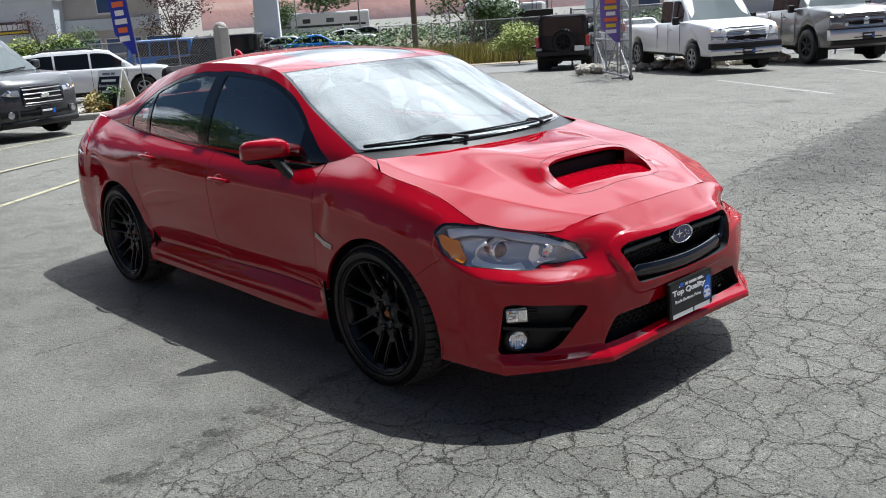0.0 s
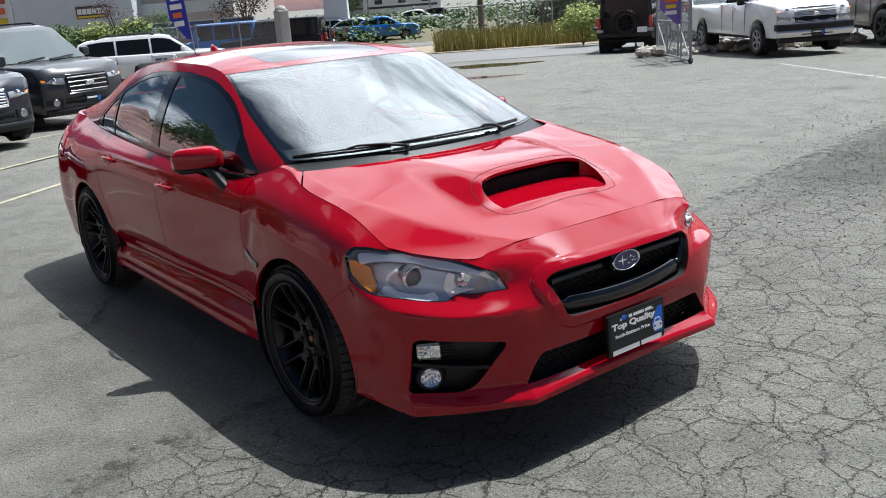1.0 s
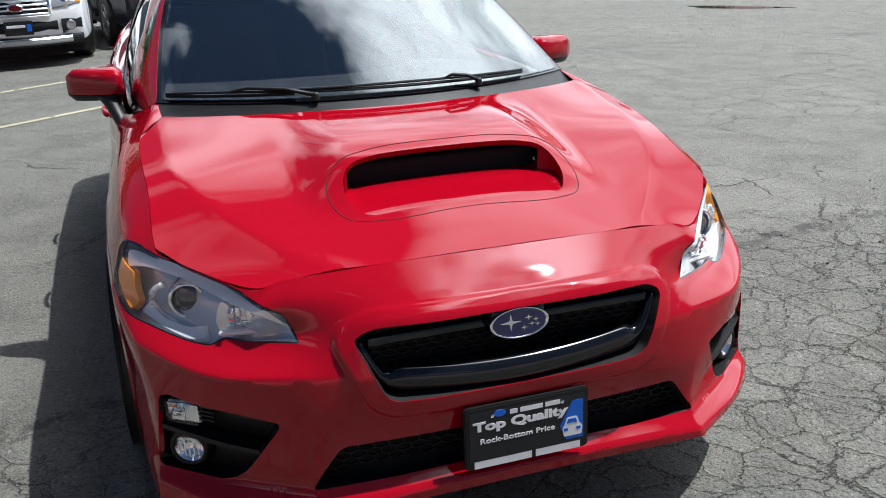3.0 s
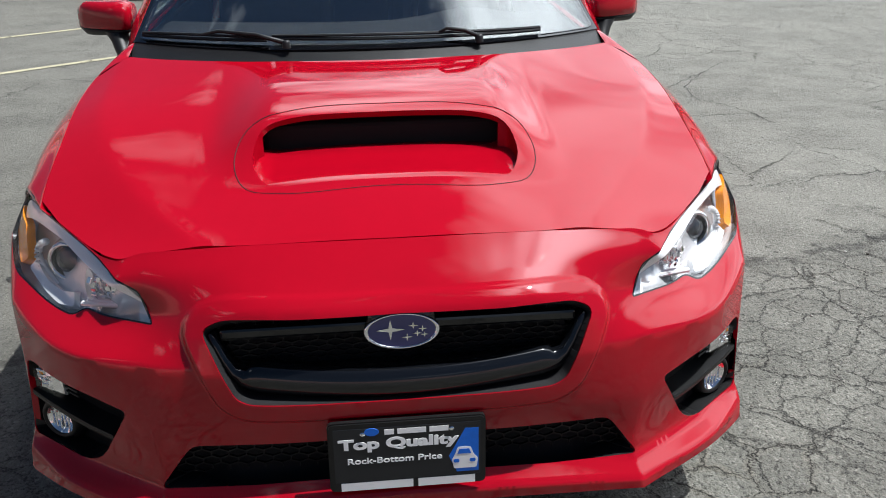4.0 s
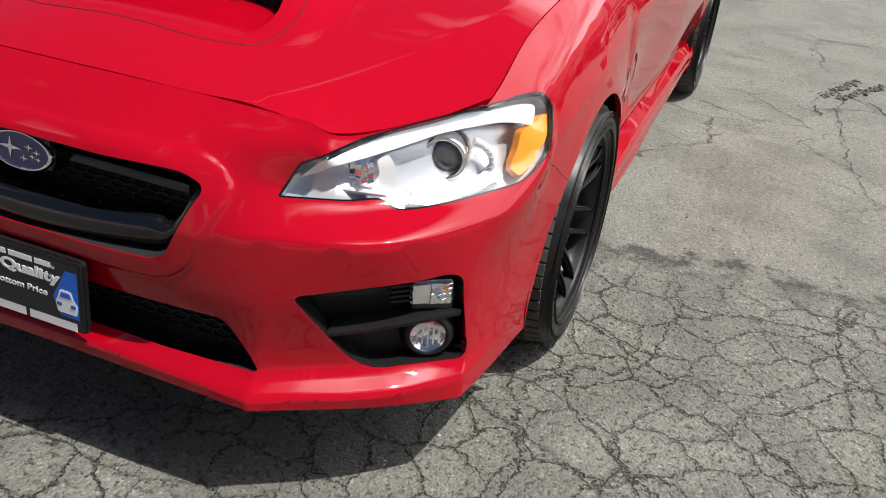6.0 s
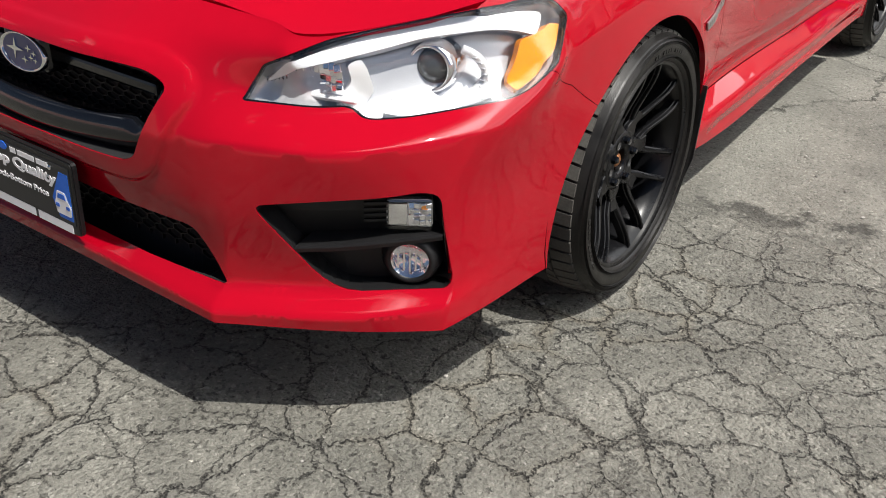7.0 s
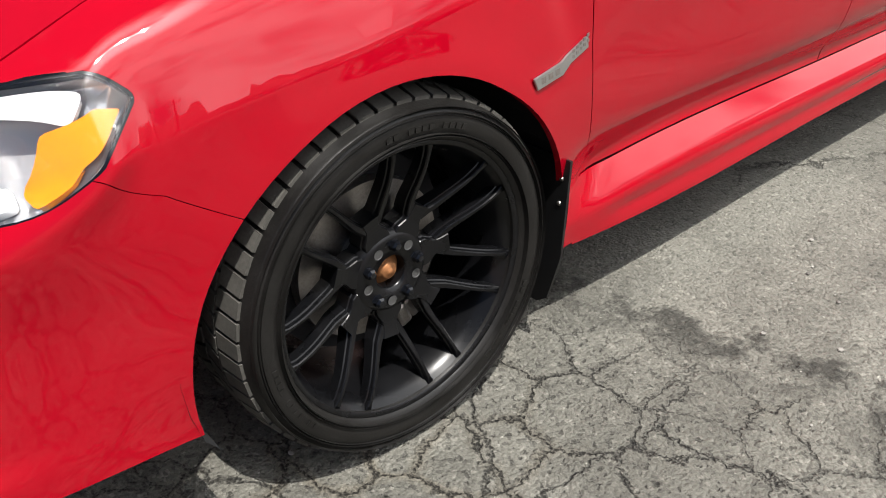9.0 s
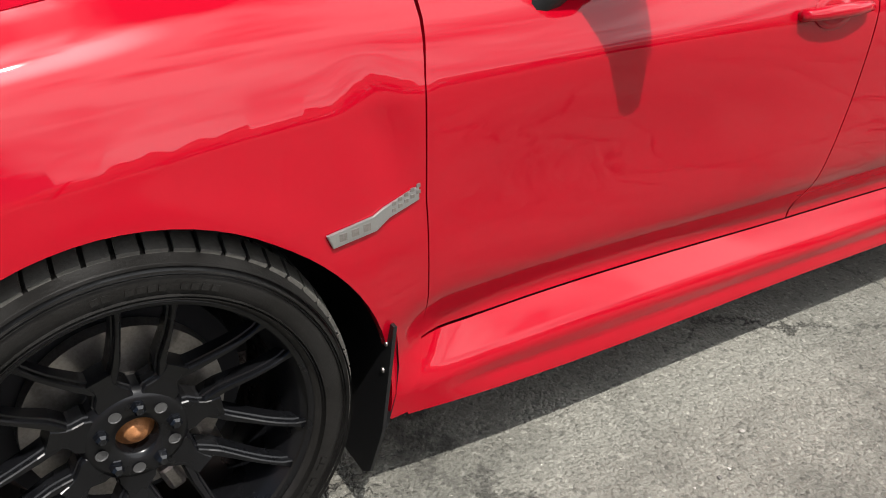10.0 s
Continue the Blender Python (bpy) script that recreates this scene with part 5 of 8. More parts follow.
# the fender's top turns in behind the hood to the foot of the pillar
_ce = EDGE[EDGE[:, 1] > .06]
_ct = np.linspace(0, 1, len(_ce))[:, None]
_c0 = hood(np.array([(.695, .163)]))[0] - (0, 0, .003)
_ci = _c0 + (np.array((.700, .305, .997)) - _c0) * _ct
_cm = (_ce + _ci) / 2 + (0, 0, .004)
_cv, _cn = np.vstack([_ce, _cm, _ci]), len(_ce)
_cf2 = [(k * _cn + i, k * _cn + i + 1, (k + 1) * _cn + i + 1, (k + 1) * _cn + i) for k in (0, 1) for i in range(_cn - 1)]
for sx in (1, -1):
    raw("fender_corner", _cv * (sx, 1, 1), [f if sx > 0 else f[::-1] for f in _cf2], PAINT, car, smooth=True)
# black cowl between hood and glass
cu = np.linspace(-1, 1, 41)
front_y = -.025 + .20 * (cu * .692 / .70) ** 2
front_c = np.stack([cu * .692, front_y, hood(np.stack([cu * .692, front_y], 1))[:, 2] - .020], 1)
back_c = ws(np.stack([cu * .6, np.full(41, .01)], 1)) - (0, 0, .006)
raw("cowl", np.vstack([front_c, back_c]), [(i, i + 1, 41 + i + 1, 41 + i) for i in range(40)], PLASTIC, car, "black plastic cowl below the windshield", smooth=True)
wall_lo = back_c - (0, -.05, .45)
raw("firewall", np.vstack([back_c - (0, -.02, .01), wall_lo]), [(i, i + 1, 41 + i + 1, 41 + i) for i in range(40)], MATTE, car)

# cabin
cabin = new("cabin")
cabin.parent = car
tagged(cabin, "dark cabin with fabric seats and dashboard")
bm = bmesh.new()
rings = []
for x in np.linspace(-.70, .70, 15):
    k = (x / .70) ** 2
    hoodlet = .035 * math.exp(-((x - .36) / .16) ** 2)
    rings.append([bm.verts.new((x, y + .12 * k, z)) for y, z in ((.20, .93), (.45, .955), (.70, .965 + hoodlet * .4), (.82, .955 + hoodlet), (.86, .90), (.84, .72), (.95, .55), (.95, .40))])
for a, b in zip(rings, rings[1:]):
    for i in range(7):
        bm.faces.new((a[i], a[i + 1], b[i + 1], b[i]))
part("dashboard", bm, DASH, cabin, smooth=True)
bm = bmesh.new()
m = pose(.37, 1.02, .93, 62, 0, 0)
bmesh.ops.create_cone(bm, segments=8, radius1=.05, radius2=.03, depth=.04, matrix=m, cap_ends=True)
ring = [m @ Vector((.185 * math.cos(a), .185 * math.sin(a), .02)) for a in np.linspace(0, 2 * math.pi, 33)]
part("steering_wheel_hub", bm, DASH, cabin)
sw = part("steering_wheel", tube(ring, .015, 8, False), DASH, cabin, smooth=True)
for a in (0, 180, 270):
    boxed("steering_spoke", (.15, .03, .012), (.095, 0, .012), DASH, sw, "", .004, m @ pose(0, 0, 0, 0, 0, a))


def car_seat(x, y, w, front=True):
    seat = new("car_seat")
    seat.parent = car
    boxed("cushion", (w, .52, .18), (x, y, .56), SEAT, seat, "", .06)
    boxed("seat_back", (w, .16, .60), (0, 0, .30), SEAT, seat, "", .06, pose(x, y + .24, .60, -18, 0, 0))
    for dx in ((0,) if front else (-w * .28, w * .28)):
        boxed("headrest", (.25, .11, .18), (dx, 0, .70), SEAT, seat, "", .045, pose(x, y + .24, .60, -18, 0, 0))
        for px in (-.06, .06):
            part("headrest_post", tube([pose(x, y + .24, .60, -18, 0, 0) @ Vector((dx + px, 0, z)) for z in (.55, .66)], .006, 6), PLASTIC, seat)


car_seat(.37, 1.32, .50)
car_seat(-.37, 1.32, .50)
car_seat(0, 2.18, 1.24, False)
boxed("console", (.20, .9, .30), (0, 1.2, .52), DASH, cabin, "", .04)
boxed("rear_shelf", (1.15, .55, .03), (0, 2.92, 1.0), DASH, cabin, "", .01)
panel("headliner", (lambda d: (d[0], d[1][:, ::-1], -d[2]))(sheet(roof, full, [], .08, gap=.01, offset=-.035, rim=0)), LINER, cabin)
for s in (1, -1):
    boxed("door_card", (.04, 1.75, .50), (s * .76, 1.42, .68), DASH, cabin, "", .02)
boxed("interior_mirror", (.22, .03, .07), (0, .93, 1.28), DASH, cabin, "", .02)
# ---- the lot round it: ground that falls away gently, vehicles, fence, buildings ----
FALL = Vector((.78, .63, 0)).normalized()


def ground_z(x, y):
    d = x * FALL.x + y * FALL.y
    t = min(max(d - 5, 0), 32)
    return -.027 * (t if t > 3 else t * t / 6 + .5 * t * (t / 3)) if t > 0 else 0.0


def lot(a, d):
    """A spot of the lot: a metres to the right per metre ahead, d metres ahead of where the walk begins."""
    a = a * .968 + .0141
    return -3.02 + d * (.653 + .757 * a), -2.97 + d * (.757 - .653 * a)


WHITE_PAINT = material("white_car_paint", (.78, .79, .80), .4, 0, .8, vary=.02)
GREY_PAINT = material("grey_car_paint", (.16, .155, .15), .35, .4, .8, vary=.03)
DARK_PAINT = material("charcoal_car_paint", (.020, .023, .028), .4, 0, .6, vary=.03)
NAVY_PAINT = material("midnight_blue_car_paint", (.005, .007, .018), .35, 0, .7, vary=.03)
BLACK_PAINT = material("black_car_paint", (.010, .010, .012), .5, 0, .12, .3)
BLUE_PAINT = material("blue_car_paint", (.01, .16, .55), .35, 0, .8)
RED_PAINT = material("dark_red_car_paint", (.28, .01, .012), .35, 0, .8)
SILVER_PAINT = material("silver_car_paint", (.42, .44, .46), .35, .5, .8)
BUMPER_CHROME = material("dull_chrome", (.66, .66, .65), .30, 1.0, vary=.1, scale=6)
DARK_GLASS = material("dark_car_glass", (.018, .024, .028), .04, 0, .1)
LAMP_GREY = material("grey_lamp", (.34, .35, .37), .18, .5, .5, vary=.25, scale=25)
# sky reflected in parked windshields, put into their base colour in two strengths
SKY_SHEEN_GLASS = material("painted_sky_sheen_glass", (.24, .28, .285), .05, 0, .6)
FAINT_SHEEN_GLASS = material("painted_faint_sheen_glass", (.06, .08, .095), .05, 0, .6)
ALLOY = material("grey_alloy", (.36, .36, .37), .35, .7)


def slab(outline, w, mat, parent, name, m, inset=.05, taper=0.0, lean=0.0, z0=.8, label="", front=None):
    """A solid with the given side outline (y, z), rounded towards both flanks, drawn in at the ends and above z0."""
    o = dense(np.array(outline, float), .25)
    lo, hi = o[:, 0].min(), o[:, 0].max()
    bm = bmesh.new()
    prof = [(-1, inset), (-.975, inset * .35), (-.90, 0), (-.45, 0), (0, 0), (.45, 0), (.90, 0), (.975, inset * .35), (1, inset)]
    rings = []
    for u, ins in prof:
        q = shrink(o, ins) if ins else o
        ring = []
        for y, z in q:
            f = 1 - taper * max(0, (y - (hi + lo) / 2) / ((hi - lo) / 2)) ** 6 - taper * max(0, -(y - (hi + lo) / 2) / ((hi - lo) / 2)) ** 6
            f -= lean * max(0, z - z0)
            yy = y + (taper * .9 * u * u * (1 if y < (hi + lo) / 2 else -1) * max(0, abs(y - (hi + lo) / 2) / ((hi - lo) / 2)) ** 6)
            ring.append(bm.verts.new(m @ Vector((u * w / 2 * f, yy, z))))
        rings.append(ring)
    n = len(o)
    for a, b in zip(rings, rings[1:]):
        for i in range(n):
            bm.faces.new((a[i], a[(i + 1) % n], b[(i + 1) % n], b[i]))
    bm.faces.new(rings[0])
    bm.faces.new(rings[-1])
    ob = part(name, bm, mat, parent, label)
    ob.data.shade_smooth()
    ob.data.set_sharp_from_angle(angle=radians(38))
    return ob


def arch_line(y, r, zb, n=7):
    return [(y - r * math.cos(a), max(zb, r * .93 + r * math.sin(a))) for a in np.linspace(-.15, math.pi + .15, n)]


def road_wheel(parent, m, r, w, rim_mat, spokes=6):
    wh = new("wheel")
    wh.parent = parent
    bm = bmesh.new()
    lathe(bm, [(r * .62, 0), (r * .70, .012), (r * .90, .010), (r * .985, -.02), (r, -w * .5), (r * .985, -w + .02), (r * .9, -w), (r * .6, -w)], m, 28)
    part("tyre", bm, RUBBER, wh, smooth=True)
    bm = bmesh.new()
    lathe(bm, [(r * .63, .004), (r * .58, -.01), (r * .54, -.05), (r * .3, -.07), (.001, -.07)], m, 28)
    rim = part("rim", bm, MATTE, wh, smooth=True)
    bm = bmesh.new()
    for k in range(spokes):
        box(bm, (r * .52, r * .15, .03), (r * .32, 0, -.02), .01, m @ pose(0, 0, 0, 0, 0, 360 * k / spokes), 1)
    lathe(bm, [(r * .14, -.03), (r * .13, .0), (.001, .004)], m, 14)
    lathe(bm, [(r * .63, -.03), (r * .625, .006), (r * .56, .004), (r * .55, -.03)], m, 28)
    part("spokes", bm, rim_mat, rim)


def vehicle(name, label, category, at, heading, dims, paint, style, wheel_r=.36, wheels=(.9, 3.6), rim_mat=None, lower=None, face="bars", group="parked vehicles"):
    """A parked vehicle; its nose looks along -y before it is turned; dims: length, width, height, hood height, belt height."""
    L, W, H, HH, BH = dims
    gx, gy = at
    d = Vector((*heading, 0)).normalized()
    root = thing(name, label, category, None, group)
    m = Matrix.Translation((gx, gy, ground_z(gx, gy))) @ Matrix.Rotation(math.atan2(d.x, -d.y), 4, "Z")
    gc = {"pickup": .42, "jeep": .46}.get(style, .28)
    f, r = wheels
    ar = wheel_r * 1.16
    low = [(L - .06, gc + .1)] + [(y, z) for y, z in arch_line(r, ar, gc)][::-1] + [(y, z) for y, z in arch_line(f, ar, gc)][::-1] + [(.10, gc)]
    nose_ = [(.0, gc + .12), (-.01, .62), (.03, HH - .16), (.16, HH - .03), (.45, HH + .02)]
    W2 = W * .5
    lowbody = lower or paint
    if style == "pickup":
        cab0, cab1 = 1.30, 3.25
        body = nose_ + [(cab0, HH + .10), (cab1 + .02, BH + .02), (cab1 + .06, BH - .05), (L - .05, BH - .05), (L, BH - .12), (L - .02, gc + .2)]
        house_ = [(cab0 - .12, BH - .08), (cab0 + .62, H - .03), (cab0 + .8, H), (cab1 - .25, H), (cab1 - .10, H - .05), (cab1 + .02, BH - .08)]
    elif style == "jeep":
        cab0, cab1 = 1.35, L - .25
        body = nose_[:3] + [(.08, HH - .02), (.35, HH), (cab0, HH + .04), (cab0 + .05, BH), (L - .22, BH), (L - .20, gc + .2)]
        house_ = [(cab0, BH - .06), (cab0 + .22, H - .02), (cab0 + .3, H), (cab1 - .05, H), (cab1, H - .05), (cab1 + .02, BH - .06)]
    elif style == "wagon":
        cab0, cab1 = 1.05, L - .12
        body = nose_ + [(cab0 + .1, BH - .02), (L - .25, BH + .05), (L - .03, BH - .02), (L, .75), (L - .06, gc + .25)]
        house_ = [(cab0 - .02, BH - .08), (cab0 + .78, H - .06), (cab0 + 1.1, H), (L - 1.1, H), (L - .55, H - .05), (L - .30, H - .14), (L - .06, BH - .02), (L - .1, BH - .1)]
    else:
        cab0, cab1 = 1.05, L - .7
        body = nose_ + [(cab0 + .1, BH - .02), (L - .6, BH + .04), (L - .06, BH + .0), (L, .75), (L - .06, gc + .2)]
        house_ = [(cab0 - .05, BH - .08), (cab0 + .85, H - .04), (cab0 + 1.15, H), (L - 1.75, H - .02), (L - 1.2, H - .12), (L - .55, BH - .02), (L - .7, BH - .1)]
    slab(body + low, W, paint, root, "body", m, .055, .20 if style in ("wagon", "sedan") else .12 if style == "pickup" else .06, .10, BH * .8)
    lean_ = {"jeep": .08, "pickup": .15}.get(style, .26)
    slab(house_, W * .90, paint, root, "roof", m, .04, .05, lean_, BH - .05)
    gl = DARK_GLASS
    hz = np.array(house_)
    # glazing: windshield, rear light, side lights set a little proud
    a, b = hz[0], hz[1]
    for nm, p0, p1, side_w in (("windshield", hz[0], hz[1], .95), ("rear_window", hz[-2] if style not in ("jeep",) else hz[-1], hz[-3] if style not in ("jeep",) else hz[-2], .80)):
        bm = bmesh.new()
        q = []
        nn = np.array((-(p1 - p0)[1], (p1 - p0)[0]))
        nn = nn / np.linalg.norm(nn) * .012
        if (nm == "windshield") != (nn[0] < 0):
            nn = -nn
        for t in (.11, .94):
            c = p0 + (p1 - p0) * t + nn
            ww = W * .45 * side_w * (1 - lean_ * max(0, c[1] - BH + .05))
            for u in np.linspace(-1, 1, 7):
                q.append(bm.verts.new(m @ Vector((u * ww, c[0] + (.030 if nm == "windshield" else -.025) * u * u, c[1]))))
        for i in range(6):
            bm.faces.new((q[i], q[i + 1], q[i + 8], q[i + 7]))
        bmesh.ops.extrude_face_region(bm, geom=bm.faces[:])
        part(nm, bm, (SKY_SHEEN_GLASS if style == "pickup" or paint is DARK_PAINT else FAINT_SHEEN_GLASS) if nm == "windshield" else gl, root, smooth=False)
    y0, y1 = cab0 + (.35 if style != "jeep" else .25), cab1 - (.15 if style != "wagon" else .25)
    n_w = 2 if style in ("pickup", "sedan") else 3
    tops = lambda y: np.interp(y, hz[:, 0][:len(hz) - 1], hz[:, 1][:len(hz) - 1])
    cuts = np.linspace(y0, y1, n_w + 1)
    for s in (1, -1):
        for k in range(n_w):
            ya, yb = cuts[k] + .03, cuts[k + 1] - .03
            bm = bmesh.new()
            top_pts = [(y, min(tops(y) - .09, H - .10)) for y in np.linspace(ya, yb, 6)]
            top_pts = [(y, max(z, BH + .02)) for y, z in top_pts]
            poly = [(ya, BH + .01), (yb, BH + .01)] + top_pts[::-1]
            vs = [bm.verts.new(m @ Vector((s * (W * .45 * (1 - lean_ * max(0, z - BH + .05)) + .006), y, z))) for y, z in poly]
            fc = bm.faces.new(vs)
            bmesh.ops.extrude_face_region(bm, geom=[fc])
            part("side_window", bm, gl, root)
    rm = rim_mat or ALLOY
    for wy in (f, r):
        for s in (1, -1):
            road_wheel(root, m @ pose(s * (W2 - .01), wy, wheel_r, 0, 90 * s, 0), wheel_r, .24, rm)
            bm = bmesh.new()
            box(bm, (.30, wheel_r * 2.0, wheel_r * 1.5), (s * (W2 - .22), wy, wheel_r * 1.05), 0, m)
            part("wheel_well", bm, MATTE, root)
    boxed("underside", (W * .8, L * .86, .14), (0, L * .5, gc + .02), MATTE, root, "", .02, m)
    # face: every piece follows the bow of the front
    T = .20 if style in ("wagon", "sedan") else .12 if style == "pickup" else .06
    zs, ys = [gc + .12, .62, HH - .16, HH - .03, HH + .02], [.0, -.01, .03, .16, .45]

    def front(u, z, out=0.0):
        return Vector((u * W2 * (1 - T), np.interp(z, zs, ys) + .9 * T * u * u - out, z))

    def bow(name, u0, u1, z0, z1, out, mat, parent, label="", rise=0.0, deep=.06, lean_in=0.0):
        """A band bent round the vehicle's front between two heights; rise lifts its outer end."""
        bm = bmesh.new()
        rings = []
        for u in np.linspace(u0, u1, 9):
            k = (abs(u) - min(abs(u0), abs(u1))) / max(abs(abs(u1) - abs(u0)), 1e-6) if u0 * u1 > 0 else abs(u)
            a_, b_ = z0 + rise * k, z1 + rise * k * .35
            c0, c1 = front(u, a_, out), front(u, b_, out - lean_in)
            r = .25 * (b_ - a_)
            rings.append([bm.verts.new(m @ v) for v in (c0 + Vector((0, deep, 0)), c0 + Vector((0, min(r, .02), 0)), c0 + Vector((0, 0, r)), c1 - Vector((0, 0, r)), c1 + Vector((0, min(r, .02), 0)), c1 + Vector((0, deep, 0)))])
        for p, q in zip(rings, rings[1:]):
            for i in range(6):
                bm.faces.new((p[i], p[(i + 1) % 6], q[(i + 1) % 6], q[i]))
        bm.faces.new(rings[0])
        bm.faces.new(rings[-1])
        ob = part(name, bm, mat, parent, label)
        ob.data.shade_smooth()
        ob.data.set_sharp_from_angle(angle=radians(40))
        return ob

    gu = .50 if style != "pickup" else .60
    gz0, gz1 = (.60, HH - .17) if style != "pickup" else (HH - .42, HH - .07)
    gr = new("grille")
    gr.parent = root
    bow("grille_back", -gu, gu, gz0, gz1, .006, MATTE, gr)
    if face != "plain":
        edge_mat = GLOSS_BLACK if paint is DARK_PAINT else CHROME
        nb = {"bars": 4, "split": 1, "cross": 1, "many": 6}.get(face, 4)
        for k in range(nb):
            zc, hh = gz0 + (gz1 - gz0) * (k + .5) / nb, .010 if nb > 2 else .026
            bow("grille_bar", -gu * .96, gu * .96, zc - hh, zc + hh, .014, (DISC if paint is DARK_PAINT else SATIN) if nb > 2 else BUMPER_CHROME, gr)
        if face in ("split", "cross"):
            for k in range(7):
                zc = gz0 + (gz1 - gz0) * (k + .5) / 7
                bow("grille_slat", -gu * .97, gu * .97, zc - .006, zc + .006, .010, GLOSS_BLACK, gr)
        if face == "cross":
            bow("grille_post", -.075, .075, gz0, gz1, .018, BUMPER_CHROME, gr)
            for s in (1, -1):
                bow("grille_frame", s * (gu - .07), s * (gu + .03), gz0 - .02, gz1 + .02, .020, BUMPER_CHROME, gr)
            bow("grille_frame", -gu, gu, gz1 - .045, gz1 + .03, .022, BUMPER_CHROME, gr)
            bow("grille_frame", -gu, gu, gz0 - .03, gz0 + .03, .022, BUMPER_CHROME, gr)
        bow("grille_edge", -gu, gu, gz1 - .012, gz1 + .014, .016, edge_mat, gr)
        bow("grille_edge", -gu, gu, gz0 - .012, gz0 + .010, .016, edge_mat, gr)
        for s in (1, -1):
            bow("grille_edge", s * (gu - .025), s * (gu + .02), gz0, gz1, .016, edge_mat, gr)
        bm = bmesh.new()
        lathe(bm, [(.0001, .012), (.07, .012), (.09, 0)], m @ pose(0, front(0, (gz0 + gz1) / 2).y - .022, (gz0 + gz1) / 2, 90, 0, 0) @ Matrix.Diagonal((1, .5, 1, 1)), 20)
        part("emblem", bm, CHROME, gr)
    for s in (1, -1):
        lamp = new("headlamp")
        lamp.parent = root
        lz = gz1 - .15 if style != "pickup" else gz0 + .02
        bow("lamp_body", s * (gu + .06), s * 1.0, lz, gz1 - .015, .010, LAMP_GREY, lamp, "", .03)
        if style == "pickup":
            bow("lamp_divider", s * (gu + .07), s * 1.0, lz + .10, lz + .118, .016, paint, lamp, "", .02)
        bow("lamp_marker", s * .93, s * 1.01, gz1 - .10, gz1 - (.015 if style != "pickup" else .07), .014, AMBER, lamp)
        c_ = front(s * .76, gz1 - .075, .016)
        bm = bmesh.new()
        lathe(bm, [(.0001, .010), (.030, .008), (.034, .0), (.048, .004), (.052, -.01)], m @ pose(c_.x, c_.y, c_.z, 90, 0, s * 10), 20)
        part("lamp_bulb", bm, CHROME, lamp, smooth=True)
        c_ = front(s * .80, gc + .19, .008)
        fog = new("fog_lamp")
        fog.parent = root
        if style != "pickup":
            bow("fog_pod", s * .66, s * .99, gc + .10, gc + .28, .006, PLASTIC, fog, "", .02)
        bm = bmesh.new()
        lathe(bm, [(.0001, .008), (.045, .006), (.052, .010), (.060, 0)], m @ pose(c_.x, c_.y - .004, c_.z, 90, 0, s * 10), 20)
        part("fog_glass", bm, LAMP_GREY, fog, smooth=True)
        mr = new("door_mirror")
        mr.parent = root
        boxed("mirror_shell", (.17, .12, .16 if style != "pickup" else .20), (s * (W2 + .08), cab0 + .42, BH + .08), paint if style != "pickup" else PLASTIC, mr, "", .04, m)
        boxed("mirror_foot", (.10, .05, .05), (s * (W2 - .0), cab0 + .40, BH + .02), PLASTIC, mr, "", .015, m)
        for hy in np.linspace(y0 + .65, y1 - .35, 2 if style != "pickup" else 1):
            boxed("door_handle", (.03, .17, .035), (s * (W2 - .005), hy, BH - .13), paint, root, "", .01, m)
        for cy in list(cuts[:-1]) + [cuts[-1] - .02]:
            boxed("door_seam", (.012, .010, BH - gc - .12), (s * (W2 - .004), cy, (BH + gc) / 2 + .04), MATTE, root, "", 0, m)
        boxed("sill_trim", (.05, (r - f) * .72, .09), (s * (W2 - .03), (f + r) / 2, gc + .06), PLASTIC, root, "", .02, m)
        boxed("tail_lamp", (.12, .10, .24), (s * (W2 - .09), L - .04, BH - .12), RED_LENS, root, "", .02, m)
    if style == "pickup":
        bz = gz0 - .32
        bow("bumper", -1.06, 1.06, bz, bz + (.15 if face == "split" else .25), .10, BUMPER_CHROME, root, "chrome front bumper", 0, .16)
        bow("bumper_pad", -1.06, 1.06, bz + (.155 if face == "split" else .255), gz0 - .03, .085, PLASTIC, root, "", 0, .14)
        bow("bumper_lip", -.98, .98, bz - .13, bz - .005, .07, PLASTIC, root, "", 0, .14)
        bow("bumper_slot", -.42, .42, bz + .035, bz + .075, .103, MATTE, root, "", 0, .05)
        bed = boxed("bed_floor", (W * .82, L - cab1 - .3, .40), (0, (cab1 + L) / 2, BH - .26), MATTE, root, "", .02, m)
    else:
        bow("bumper_grille", -.60, .60, gc + .13, gc + .27, .006, MATTE, root)
        bow("bumper", -.99, .99, gc - .03, gc + .085, .012, PLASTIC, root, "", 0, .2)
        if lower:
            bow("bumper_guard", -.80, .80, gc - .005, gc + .07, .035, lower, root, "silver bumper guard", 0, .05)
        if style == "wagon":
            for s in (1, -1):
                part("roof_rail", tube([m @ Vector((s * W * .36, y, H + dz)) for y, dz in ((cab0 + 1.2, -.01), (cab0 + 1.4, .05), (L - 1.1, .05), (L - .8, -.03))], .018, 8), PLASTIC, root)
    pz = gz0 - .24 if style == "pickup" else .48
    py = front(0, pz).y - (.115 if style == "pickup" else .035)
    boxed("plate", (.31, .016, .16), (0, py, pz), PLATE, root, "dark dealer plate", .004, m)
    boxed("plate_bar", (.20, .006, .03), (-.03, py - .009, pz + .02), WHITE_INK, root, "", .002, m)
    boxed("plate_mark", (.05, .006, .08), (.11, py - .009, pz), BLUE_INK, root, "", .002, m)
